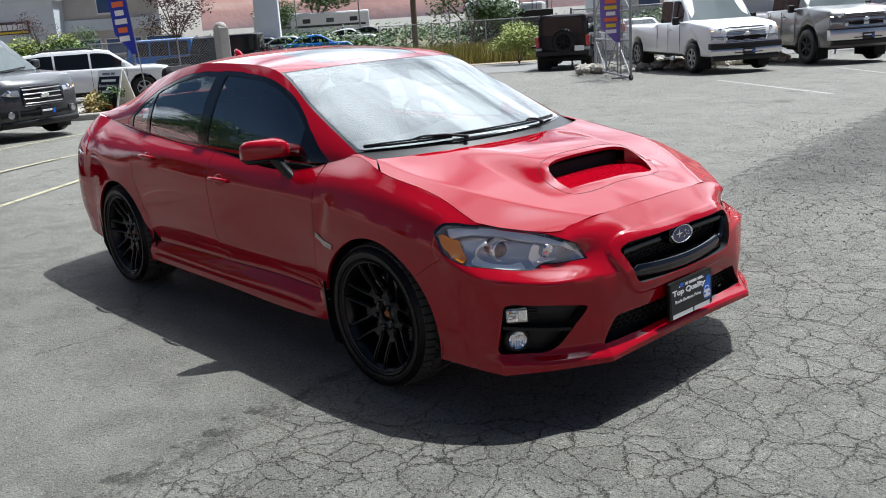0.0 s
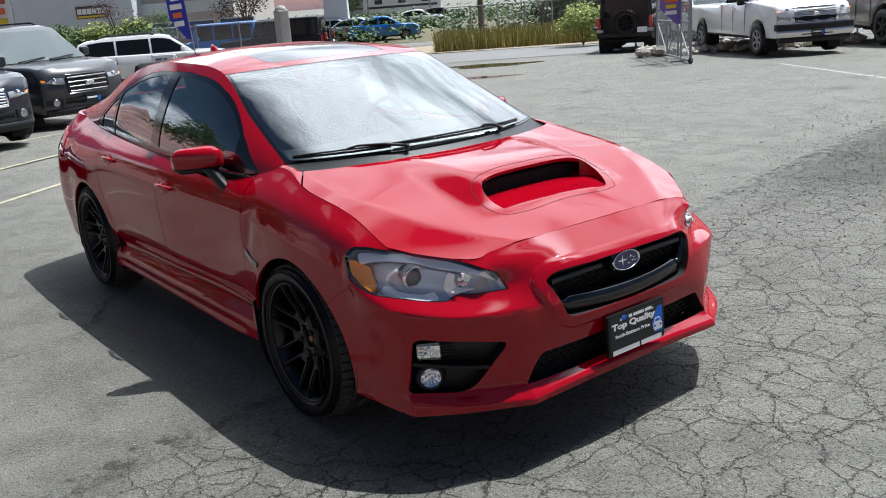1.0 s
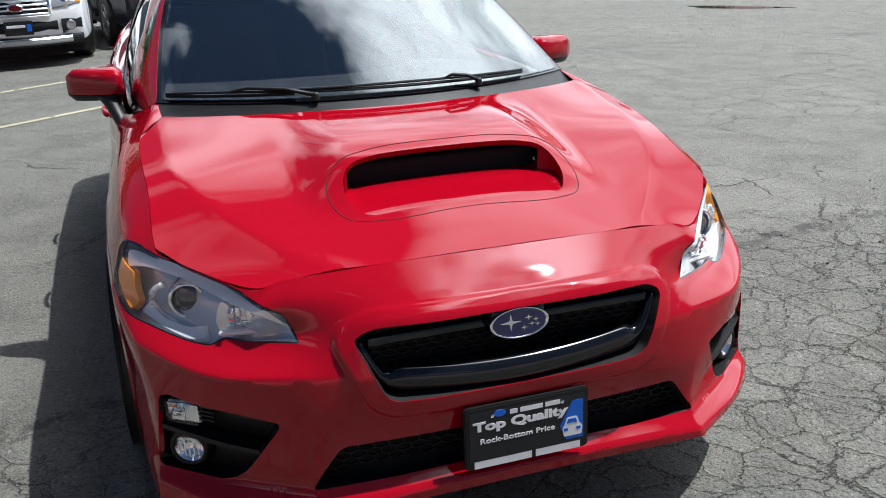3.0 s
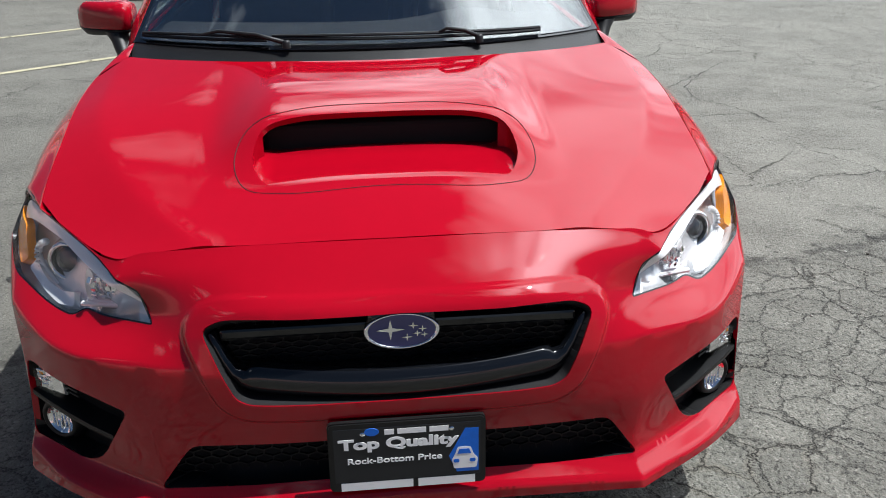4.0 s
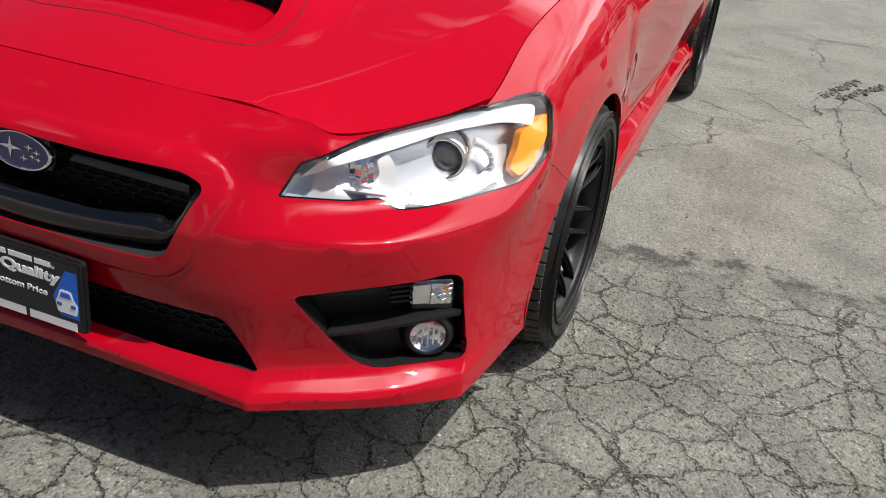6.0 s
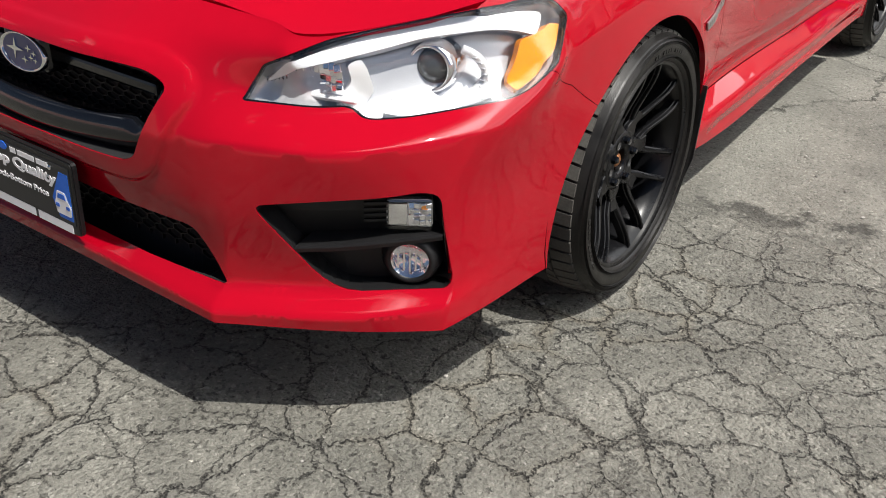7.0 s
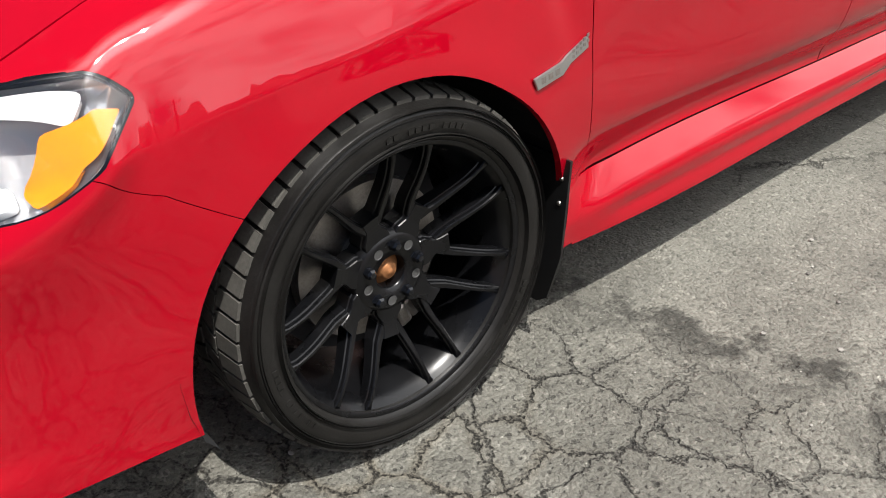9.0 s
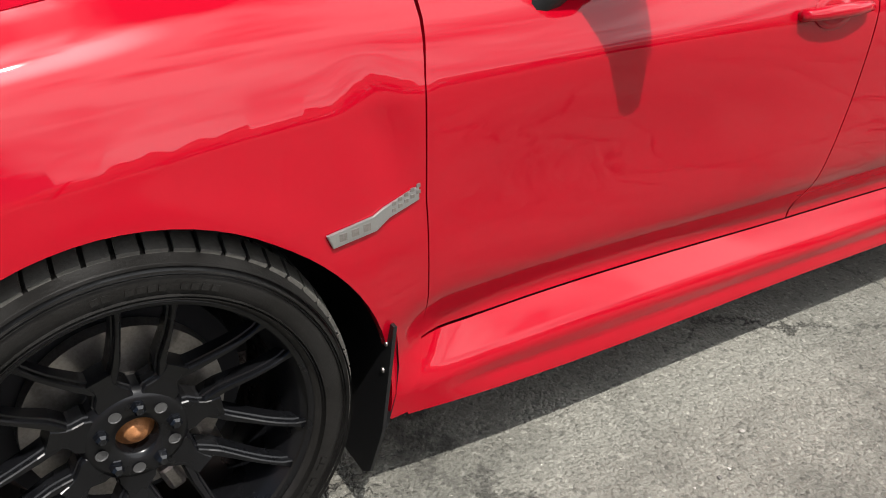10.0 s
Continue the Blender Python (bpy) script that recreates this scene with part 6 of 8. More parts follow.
    for k in range(2):
        part("wiper", tube([m @ Vector((x, cab0 - .06 + dy, BH - .02 + dz)) for x, dy, dz in ((-.55 + .6 * k, .10, .03), (.0 + .6 * k, .16, .07))], .012, 6), PLASTIC, root)
    if style == "jeep":
        sp = m @ pose(-.05, L - .02, 1.02, -90, 0, 0)
        road_wheel(root, sp, .39, .25, MATTE, 7)
        for k in range(26):
            boxed("tread_lug", (.05, .06, .10), (.385, 0, -.02), RUBBER, root, "", .008, sp @ pose(0, 0, 0, 0, 0, 360 * k / 26))
        boxed("rear_bumper", (W * .95, .18, .16), (0, L - .10, .66), PLASTIC, root, "black rear bumper", .03, m)
        for s in (1, -1):
            boxed("tail_light", (.11, .06, .26), (s * (W2 - .10), L - .19, .98), RED_LENS, root, "", .02, m)
            boxed("fender_flare", (.22, 1.0, .07), (s * (W2 + .06), r, .86), PLASTIC, root, "", .03, m)
            boxed("fender_flare", (.22, 1.0, .07), (s * (W2 + .06), f, .88), PLASTIC, root, "", .03, m)
        for s in (1, -1):
            boxed("corner_guard", (.20, .03, .10), (s * (W2 - .13), L - .185, .79), SILVER_PAINT, root, "pale corner guard", .02, m)
        boxed("axle", (W * .9, .10, .10), (0, r, .40), MATTE, root, "", .03, m)
        boxed("plate", (.30, .02, .16), (-.55, L - .0, .80), WHITE_INK, root, "pale plate", .004, m)
    return root


vehicle("suv", "charcoal sport utility vehicle with slatted grille, parked in the lot", "suv", (2.30, 13.25), (.34, -.94), (5.0, 1.98, 1.77, 1.08, 1.16), DARK_PAINT, "wagon", .38, (.95, 3.80), face="bars")
vehicle("suv", "midnight blue luxury crossover with chrome grille on black wheels", "suv", (.05, 10.60), (.22, -.97), (4.63, 1.90, 1.65, 1.00, 1.08), NAVY_PAINT, "wagon", .36, (.9, 3.7), face="many")
vehicle("station_wagon", "white wagon with grey lower cladding, parked in the lot", "car", (-1.98, 9.10), (.17, -.985), (4.80, 1.84, 1.68, .98, 1.04), WHITE_PAINT, "wagon", .34, (.95, 3.7), lower=SILVER_PAINT, face="bars")
vehicle("suv", "white crossover seen from its side beyond the kerb", "suv", (9.95, 24.1), (.93, -.37), (4.77, 1.84, 1.58, 0.98, 1.03), WHITE_PAINT, "wagon", .36, (.95, 3.8), face="plain")
vehicle("pickup_truck", "white extended-cab pickup truck with chrome bumper", "truck", (17.4, 8.62), (-.53, -.85), (5.85, 1.99, 1.88, 1.19, 1.21), WHITE_PAINT, "pickup", .38, (.98, 4.52), face="split")
vehicle("pickup_truck", "grey heavy pickup truck with chrome cross grille", "truck", (20.47, 7.09), (-.56, -.83), (6.0, 2.04, 2.0, 1.36, 1.34), GREY_PAINT, "pickup", .45, (1.05, 4.65), rim_mat=BLACK_PAINT, face="cross")
vehicle("off_roader", "black boxy off-roader with a spare wheel on its tail", "car", (23.0, 18.5), (.84, .54), (4.3, 1.80, 1.84, 1.12, 1.20), BLACK_PAINT, "jeep", .41, (.75, 3.35), rim_mat=MATTE, face="plain")
vehicle("off_roader", "bright blue boxy off-roader behind the fence", "car", lot(-.377, 37), (-.757, .653), (4.3, 1.80, 1.84, 1.12, 1.20), BLUE_PAINT, "jeep", .41, (.75, 3.35), face="plain")
vehicle("off_roader", "dark red boxy off-roader with black top behind the fence", "car", lot(-.334, 39), (-.757, .653), (4.3, 1.80, 1.84, 1.12, 1.20), RED_PAINT, "jeep", .41, (.75, 3.35), face="plain")
vehicle("off_roader", "black boxy off-roader behind the fence", "car", lot(-.308, 36), (-.757, .653), (4.3, 1.80, 1.84, 1.12, 1.20), BLACK_PAINT, "jeep", .41, (.75, 3.35), face="plain")
# ---- ground ----
def asphalt():
    m = bpy.data.materials.new("cracked_asphalt")
    m.use_nodes = True
    n, l = m.node_tree.nodes, m.node_tree.links
    b = n["Principled BSDF"]
    tc = n.new("ShaderNodeTexCoord")
    P = tc.outputs["Object"]

    def noise_(scale, detail=4.0, rough=.55, vec=P):
        t = n.new("ShaderNodeTexNoise")
        t.inputs["Scale"].default_value, t.inputs["Detail"].default_value, t.inputs["Roughness"].default_value = scale, detail, rough
        l.new(vec, t.inputs["Vector"])
        return t

    def op(kind, a, c, d=None):
        t = n.new("ShaderNodeMath")
        t.operation = kind
        for k, v in enumerate((a, c, d)):
            if v is None:
                continue
            if isinstance(v, (int, float)):
                t.inputs[k].default_value = v
            else:
                l.new(v, t.inputs[k])
        return t.outputs[0]

    def ramp_(v, lo, hi, a=0.0, c=1.0):
        t = n.new("ShaderNodeMapRange")
        t.interpolation_type = "SMOOTHSTEP"
        for k, x in zip(("From Min", "From Max", "To Min", "To Max"), (lo, hi, a, c)):
            t.inputs[k].default_value = x
        l.new(v, t.inputs["Value"])
        return t.outputs["Result"]

    def warped(amount, scale, fray):
        w = noise_(scale, 5.0, .65)
        e = noise_(70, 2.0, .6)
        s = n.new("ShaderNodeVectorMath")
        s.operation = "MULTIPLY_ADD"
        l.new(w.outputs["Color"], s.inputs[0])
        s.inputs[1].default_value = (amount, amount, 0)
        s2 = n.new("ShaderNodeVectorMath")
        s2.operation = "MULTIPLY_ADD"
        l.new(e.outputs["Color"], s2.inputs[0])
        s2.inputs[1].default_value = (fray, fray, 0)
        l.new(P, s2.inputs[2])
        l.new(s2.outputs[0], s.inputs[2])
        flat = n.new("ShaderNodeVectorMath")
        flat.operation = "MULTIPLY"
        l.new(s.outputs[0], flat.inputs[0])
        flat.inputs[1].default_value = (1, 1, 0)
        return flat.outputs[0]

    def cells(scale, vec, rnd=1.0):
        t = n.new("ShaderNodeTexVoronoi")
        t.feature, t.voronoi_dimensions = "DISTANCE_TO_EDGE", "2D"
        t.inputs["Scale"].default_value, t.inputs["Randomness"].default_value = scale, rnd
        l.new(vec, t.inputs["Vector"])
        return t.outputs["Distance"]

    sep = n.new("ShaderNodeSeparateXYZ")
    l.new(P, sep.inputs[0])
    X, Y = sep.outputs["X"], sep.outputs["Y"]
    broad = noise_(.45, 3.0).outputs["Fac"]
    mid = noise_(1.6, 4.0).outputs["Fac"]
    width = noise_(3.5, 3.0).outputs["Fac"]
    ragged = noise_(9.0, 6.0, .7).outputs["Fac"]
    # an old paving joint crosses the lot under the car: worn out before it, sounder behind it
    joint = op("SUBTRACT", op("MULTIPLY_ADD", X, .17, .40), Y)
    joint = op("ADD", joint, op("MULTIPLY_ADD", ragged, .5, -.25))
    worn = ramp_(joint, -.12, .25)
    front = ramp_(op("ADD", Y, op("MULTIPLY", broad, 3.0)), -9.0, -6.0, .35, 1.0)
    patchy = ramp_(mid, .34, .52, .45, 1.0)
    zone = op("MULTIPLY", worn, op("MULTIPLY", front, patchy))
    seam = op("MULTIPLY", ramp_(joint, -.10, -.02), ramp_(joint, .01, .12, 1.0, 0.0))
    seam = op("MULTIPLY", seam, ramp_(ragged, .40, .60))
    fine = cells(6.6, warped(.13, 6.0, .022))
    wide_ = cells(2.3, warped(.34, 2.2, .03))
    long_ = cells(.55, warped(.7, 1.1, .05))
    w1 = op("MAXIMUM", op("MULTIPLY_ADD", width, .12, -.028), .006)
    c1 = op("MULTIPLY", op("SUBTRACT", 1.0, ramp_(op("DIVIDE", fine, w1), .15, 1.0)), zone)
    w2 = op("MAXIMUM", op("MULTIPLY_ADD", width, .055, -.012), .002)
    sparse = ramp_(broad, .44, .62, .08, 1.0)
    sparse = op("MULTIPLY", sparse, ramp_(X, -1.4, .3, .06, 1.0))
    c2 = op("SUBTRACT", 1.0, ramp_(op("DIVIDE", wide_, w2), .15, 1.0))
    c2 = op("MULTIPLY", c2, op("MAXIMUM", op("MULTIPLY", worn, .9), sparse))
    c3 = op("SUBTRACT", 1.0, ramp_(op("DIVIDE", long_, op("MULTIPLY_ADD", width, .012, .001)), .15, 1.0))
    c3 = op("MULTIPLY", c3, ramp_(mid, .45, .60, .1, .8))
    crack = op("MAXIMUM", op("MAXIMUM", c1, c2), c3)
    crumb = noise_(150, 3.0, .6).outputs["Fac"]
    crack = op("MULTIPLY", crack, ramp_(crumb, .38, .62, 1.0, .35))
    stone = n.new("ShaderNodeTexVoronoi")
    stone.inputs["Scale"].default_value = 120
    l.new(P, stone.inputs["Vector"])
    grit = noise_(420, 2.0).outputs["Fac"]
    coarse = noise_(48, 6.0, .7).outputs["Fac"]
    rough_zone = ramp_(noise_(2.8, 5.0, .6).outputs["Fac"], .40, .62)
    # colour: grey binder, pale and dark stones, dust, oil and dark repairs
    tone = op("MULTIPLY_ADD", coarse, .70, .62)
    tone = op("MULTIPLY", tone, op("MULTIPLY_ADD", crumb, .7, .65))
    tone = op("MULTIPLY", tone, op("MULTIPLY_ADD", grit, .7, .65))
    tone = op("MULTIPLY", tone, op("MULTIPLY_ADD", broad, .5, .75))
    tone = op("MULTIPLY", tone, op("MULTIPLY_ADD", rough_zone, -.07, 1.03))
    sepc = n.new("ShaderNodeSeparateColor")
    l.new(stone.outputs["Color"], sepc.inputs[0])
    tone = op("MULTIPLY", tone, ramp_(sepc.outputs["Red"], .84, 1.0, 1.0, 1.4))
    tone = op("MULTIPLY", tone, ramp_(sepc.outputs["Green"], .0, .22, .62, 1.0))
    oil = ramp_(noise_(.8, 4.0, .6).outputs["Fac"], .62, .78)
    tone = op("MULTIPLY", tone, op("MULTIPLY_ADD", oil, -.35, 1.0))
    halo = op("SUBTRACT", 1.0, ramp_(fine, .0, .16))
    tone = op("MULTIPLY", tone, op("SUBTRACT", 1.0, op("MULTIPLY", crack, .86)))
    tone = op("MULTIPLY", tone, op("MULTIPLY_ADD", seam, -.60, 1.0))
    # sounder side darkened towards the car's right: view-dependent dimness put into the colour
    tone = op("MULTIPLY", tone, op("MULTIPLY_ADD", op("MULTIPLY", op("SUBTRACT", 1.0, worn), ramp_(X, -1.2, .3, 1.0, 0.0)), -.20, 1.02))
    patch = op("MULTIPLY", op("MULTIPLY", ramp_(joint, -.05, .15), ramp_(joint, .7, 1.6, 1.0, 0.0)), ramp_(op("ADD", X, mid), 3.4, 5.0))
    tone = op("MULTIPLY", tone, op("MULTIPLY_ADD", patch, -.42, 1.0))
    # loose dark gravel and pits where the surface is worn
    pits = op("MULTIPLY", ramp_(noise_(55, 3.0, .6).outputs["Fac"], .35, .41, 1.0, 0.0), op("MULTIPLY_ADD", worn, .75, .25))
    tone = op("MULTIPLY", tone, op("MULTIPLY_ADD", pits, -.50, 1.0))
    tone = op("MULTIPLY", tone, op("MULTIPLY_ADD", op("MULTIPLY", worn, patchy), -.12, 1.03))
    flecks = ramp_(noise_(75, 2.0, .5).outputs["Fac"], .735, .76)
    tone = op("MULTIPLY", tone, op("MULTIPLY_ADD", flecks, 1.3, 1.0))
    base = n.new("ShaderNodeMix")
    base.data_type = "RGBA"
    base.inputs["A"].default_value, base.inputs["B"].default_value = (.176, .171, .147, 1), (.190, .174, .138, 1)
    l.new(op("MULTIPLY", op("MULTIPLY", halo, zone), ramp_(mid, .45, .7)), base.inputs["Factor"])
    mul = n.new("ShaderNodeMix")
    mul.data_type, mul.blend_type = "RGBA", "MULTIPLY"
    mul.inputs["Factor"].default_value = 1
    l.new(base.outputs["Result"], mul.inputs["A"])
    l.new(tone, mul.inputs["B"])
    l.new(mul.outputs["Result"], b.inputs["Base Color"])
    b.inputs["Specular IOR Level"].default_value = .35
    l.new(op("MULTIPLY_ADD", coarse, .25, .68), b.inputs["Roughness"])
    plates = op("MULTIPLY", ramp_(fine, 0, .35), op("MULTIPLY", zone, .003))
    h = op("ADD", op("MULTIPLY", crack, -.011), plates)
    h = op("ADD", h, op("MULTIPLY", op("MULTIPLY", coarse, op("MULTIPLY_ADD", op("MAXIMUM", op("MAXIMUM", seam, op("MULTIPLY", halo, zone)), rough_zone), .014, .006)), 1.0))
    h = op("ADD", h, op("MULTIPLY", pits, -.005))
    h = op("ADD", h, op("MULTIPLY", crumb, .0065))
    h = op("ADD", h, op("MULTIPLY", stone.outputs["Distance"], -.0045))
    bp = n.new("ShaderNodeBump")
    bp.inputs["Strength"].default_value, bp.inputs["Distance"].default_value = 1.0, 1.0
    l.new(h, bp.inputs["Height"])
    l.new(bp.outputs["Normal"], b.inputs["Normal"])
    return m


ASPHALT = asphalt()
gx = np.concatenate([np.linspace(-900, -60, 8), np.linspace(-45, 60, 60), np.linspace(80, 900, 8)])
verts = [(x, y, ground_z(x, y)) for x in gx for y in gx]
ng = len(gx)
faces = [(i * ng + j, (i + 1) * ng + j, (i + 1) * ng + j + 1, i * ng + j + 1) for i in range(ng - 1) for j in range(ng - 1)]
tagged(raw("ground", verts, faces, ASPHALT, smooth=True), "grey weathered asphalt lot with alligator cracks", "ground", kind="structure")


def strip(name, pts, width, lift, mat, label, category, kind="structure", step=1.0):
    """A flat band laid along a chain of spots on the ground."""
    p = dense(np.array(pts, float), step, False)
    d = np.gradient(p, axis=0)
    d /= np.linalg.norm(d, axis=1, keepdims=True)
    nrm = np.stack([-d[:, 1], d[:, 0]], 1) * width / 2
    v = [(x, y, ground_z(x, y) + lift) for x, y in np.vstack([p + nrm, p - nrm])]
    k = len(p)
    return tagged(raw(name, v, [(i, i + 1, k + i + 1, k + i) for i in range(k - 1)], mat), label, category, kind=kind)


def worn_paint(name, color):
    m = material(name, color, .8, vary=.25, scale=6)
    n, l = m.node_tree.nodes, m.node_tree.links
    tc, t, r = n.new("ShaderNodeTexCoord"), n.new("ShaderNodeTexNoise"), n.new("ShaderNodeMapRange")
    t.inputs["Scale"].default_value, t.inputs["Detail"].default_value = 9, 8
    l.new(tc.outputs["Object"], t.inputs["Vector"])
    r.inputs["From Min"].default_value, r.inputs["From Max"].default_value = .27, .44
    l.new(t.outputs["Fac"], r.inputs["Value"])
    l.new(r.outputs["Result"], n["Principled BSDF"].inputs["Alpha"])
    return m


LINE_Y, LINE_W = worn_paint("worn_yellow_paint", (.36, .33, .22)), worn_paint("worn_white_paint", (.36, .35, .32))
for i, (a, b_, mt) in enumerate((((-4.2, 6.0), (2.0, 10.2), LINE_Y), ((-5.0, 3.3), (.9, 7.5), LINE_Y), ((-3.0, 9.6), (3.2, 13.6), LINE_Y), ((11.8, 3.9), (15.0, 8.0), LINE_W), ((14.6, 3.0), (19.0, 7.2), LINE_W))):
    strip("parking_line", [a, b_], .075, .005, mt, "worn painted parking line on asphalt", "marking", step=.5)
ROAD = material("pale_road", (.175, .172, .165), .85, vary=.15, scale=.6, bump=.003, bump_scale=60)
strip("road", [lot(-.9, 34), lot(-.2, 34), lot(.3, 35), lot(1.2, 38)], 8.5, .012, ROAD, "pale asphalt road along the lot", "road", step=2)
DRY = material("dry_earth", (.30, .25, .17), .95, vary=.25, scale=2, bump=.02, bump_scale=12)
strip("verge", [lot(-.14, 43), lot(.02, 42), lot(.14, 41.5), lot(.6, 45)], 7, .03, DRY, "dry grassy verge beside the road", "ground", step=2)
PUDDLE = material("puddle_water", (.02, .021, .02), .03, spec=.6)


def puddle(x, y, a, b_, turn):
    rnd = random.Random(int(x * 10))
    pts = []
    for k in range(26):
        t = 2 * math.pi * k / 26
        r = 1 + .18 * math.sin(3 * t + 1) + .12 * math.sin(5 * t) + rnd.uniform(-.05, .05)
        u, v = a * r * math.cos(t), b_ * r * math.sin(t)
        c, s = math.cos(radians(turn)), math.sin(radians(turn))
        px, py = x + u * c - v * s, y + u * s + v * c
        pts.append((px, py, ground_z(px, py) + .006))
    tagged(raw("puddle", pts, [tuple(range(26))], PUDDLE), "shallow dark puddle on the asphalt", "puddle", kind="structure")


puddle(14.8, 17.2, 1.25, .95, -40)
puddle(11.2, 13.6, .95, .42, -40)

# loose grit on the worn asphalt
rnd = random.Random(11)
ico = bmesh.new()
bmesh.ops.create_icosphere(ico, subdivisions=1, radius=1)
iv = np.array([v.co[:] for v in ico.verts])
ifc = np.array([[v.index for v in f.verts] for f in ico.faces])
ico.free()


def scatter(name, spots, mat, label, flat=.6):
    V, F, k = [], [], 0
    for x, y, z, r in spots:
        j = 1 + np.array([[rnd.uniform(-.3, .3) for _ in range(3)] for _ in iv])
        V.append(iv * j * r * (1, 1, flat) + (x, y, z + r * flat * .6))
        F.append(ifc + k)
        k += len(iv)
    return tagged(raw(name, np.vstack(V), np.vstack(F), mat), label, "stones", kind="stuff")


GRIT = material("grit", (.24, .23, .21), .9, vary=.3, scale=30, island=.5)
spots = []
while len(spots) < 2600:
    x, y = rnd.uniform(-3.2, 5.5), rnd.uniform(-2.6, 6.0)
    if noise.noise(Vector((x * 1.1, y * 1.1, 3))) < .02 and rnd.random() > .12:
        continue
    spots.append((x, y, 0.001, .0018 + .0045 * rnd.random() ** 3))
scatter("grit", spots, GRIT, "loose grit and crumbs of asphalt")
DARK_GRIT = material("dark_grit", (.085, .078, .066), .95, vary=.4, scale=30, island=.6)
spots = []
for k in range(1500):
    u = rnd.random()
    x, y = 2.3 + 5.4 * u + rnd.gauss(0, .35), -.1 + 2.2 * u + rnd.gauss(0, .55)
    spots.append((x, y, ground_z(x, y) + .001, .002 + .007 * rnd.random() ** 3))
scatter("dark_gravel", spots, DARK_GRIT, "dark loose gravel strewn over the worn asphalt")
# broken ridges of asphalt and long open cracks beyond the car's left flank
spots = []
for a, b_ in (((1.54, 3.04), (1.74, 3.54)), ((1.63, 3.04), (1.86, 3.50))):
    for k in range(150):
        t = rnd.random()
        spots.append((a[0] + (b_[0] - a[0]) * t + rnd.gauss(0, .016), a[1] + (b_[1] - a[1]) * t + rnd.gauss(0, .016), 0, .004 + .011 * rnd.random() ** 2))
scatter("asphalt_crumbs", spots, DARK_GRIT, "dark crumbs of broken asphalt in two ridges")
CRACK = material("open_crack", (.030, .027, .023), .95, vary=.4, scale=40)
for pts, wd in ((((2.11, 3.56), (2.63, 4.11), (2.95, 4.48), (3.16, 4.39), (3.55, 4.29), (3.82, 4.25), (4.6, 4.3)), .010), (((2.63, 4.11), (2.31, 3.64), (2.26, 3.27), (2.39, 3.10), (2.48, 2.86), (2.50, 2.64)), .010),
                (((1.66, 3.12), (1.61, 2.79), (1.63, 2.46), (1.67, 1.98), (1.75, 1.58), (1.89, 1.49), (2.27, 1.64), (2.55, 1.59)), .006), (((1.68, 3.13), (1.81, 3.05), (1.84, 2.91)), .012), (((1.51, 3.01), (1.49, 2.86), (1.53, 2.66)), .012)):
    p = dense(np.array(pts, float), .035, False)
    p = p + np.array([(rnd.gauss(0, .009), rnd.gauss(0, .009)) for _ in p])
    d_ = np.gradient(p, axis=0)
    d_ /= np.linalg.norm(d_, axis=1, keepdims=True)
    nr = np.stack([-d_[:, 1], d_[:, 0]], 1) * np.array([wd * rnd.uniform(.08, .50) for _ in p])[:, None]
    kk = len(p)
    tagged(raw("crack", [(x, y, ground_z(x, y) + .004) for x, y in np.vstack([p + nr, p - nr])], [(i, i + 1, kk + i + 1, kk + i) for i in range(kk - 1)], CRACK), "long dark crack in the asphalt", "crack", kind="structure")
# ---- fence, gate, signs, plants, buildings and hills ----
STEEL = material("galvanised_steel", (.27, .28, .29), .55, .3, vary=.2, scale=12)
CONCRETE = material("concrete", (.36, .34, .31), .9, vary=.2, scale=3, bump=.003, bump_scale=60)
LEAF = material("green_leaves", (.06, .115, .025), .6, vary=.3, scale=3, island=.45)
LEAF_DRY = material("dry_stems", (.38, .31, .13), .8, vary=.25, scale=3, island=.4)
LEAF_YEL = material("yellow_green_leaves", (.22, .27, .05), .65, vary=.25, scale=3, island=.4)
LEAF_PURPLE = material("dark_red_leaves", (.085, .045, .05), .7, vary=.3, scale=3, island=.4)
BARK = material("bark", (.12, .09, .065), .9, vary=.3, scale=8, bump=.01, bump_scale=30)


def ribbons(bm, w, h, pitch, m, wire=.0022):
    """Crossed wires of chain link filling a w by h field, upright in the local x z plane."""
    for s in (1, -1):
        c = -h
        while c < w + h:
            x0, x1 = (c, c + h) if s > 0 else (c + h, c)
            pts = []
            for t in (0, 1):
                pts.append((x0 + (x1 - x0) * t, h * t))
            (xa, za), (xb, zb) = pts
            lo, hi = 0.0, 1.0
            if xb != xa:
                t0, t1 = (0 - xa) / (xb - xa), (w - xa) / (xb - xa)
                lo, hi = max(lo, min(t0, t1)), min(hi, max(t0, t1))
            if hi > lo:
                A = Vector((xa + (xb - xa) * lo, 0, za + (zb - za) * lo))
                B = Vector((xa + (xb - xa) * hi, 0, za + (zb - za) * hi))
                d = (B - A).normalized()
                n_ = Vector((-d.z, 0, d.x)) * wire
                y_ = Vector((0, wire * .8, 0))
                vs = [bm.verts.new(m @ p) for p in (A + n_, A + y_, A - n_, A - y_, B + n_, B + y_, B - n_, B - y_)]
                for i in range(4):
                    bm.faces.new((vs[i], vs[(i + 1) % 4], vs[4 + (i + 1) % 4], vs[4 + i]))
            c += pitch
    return bm


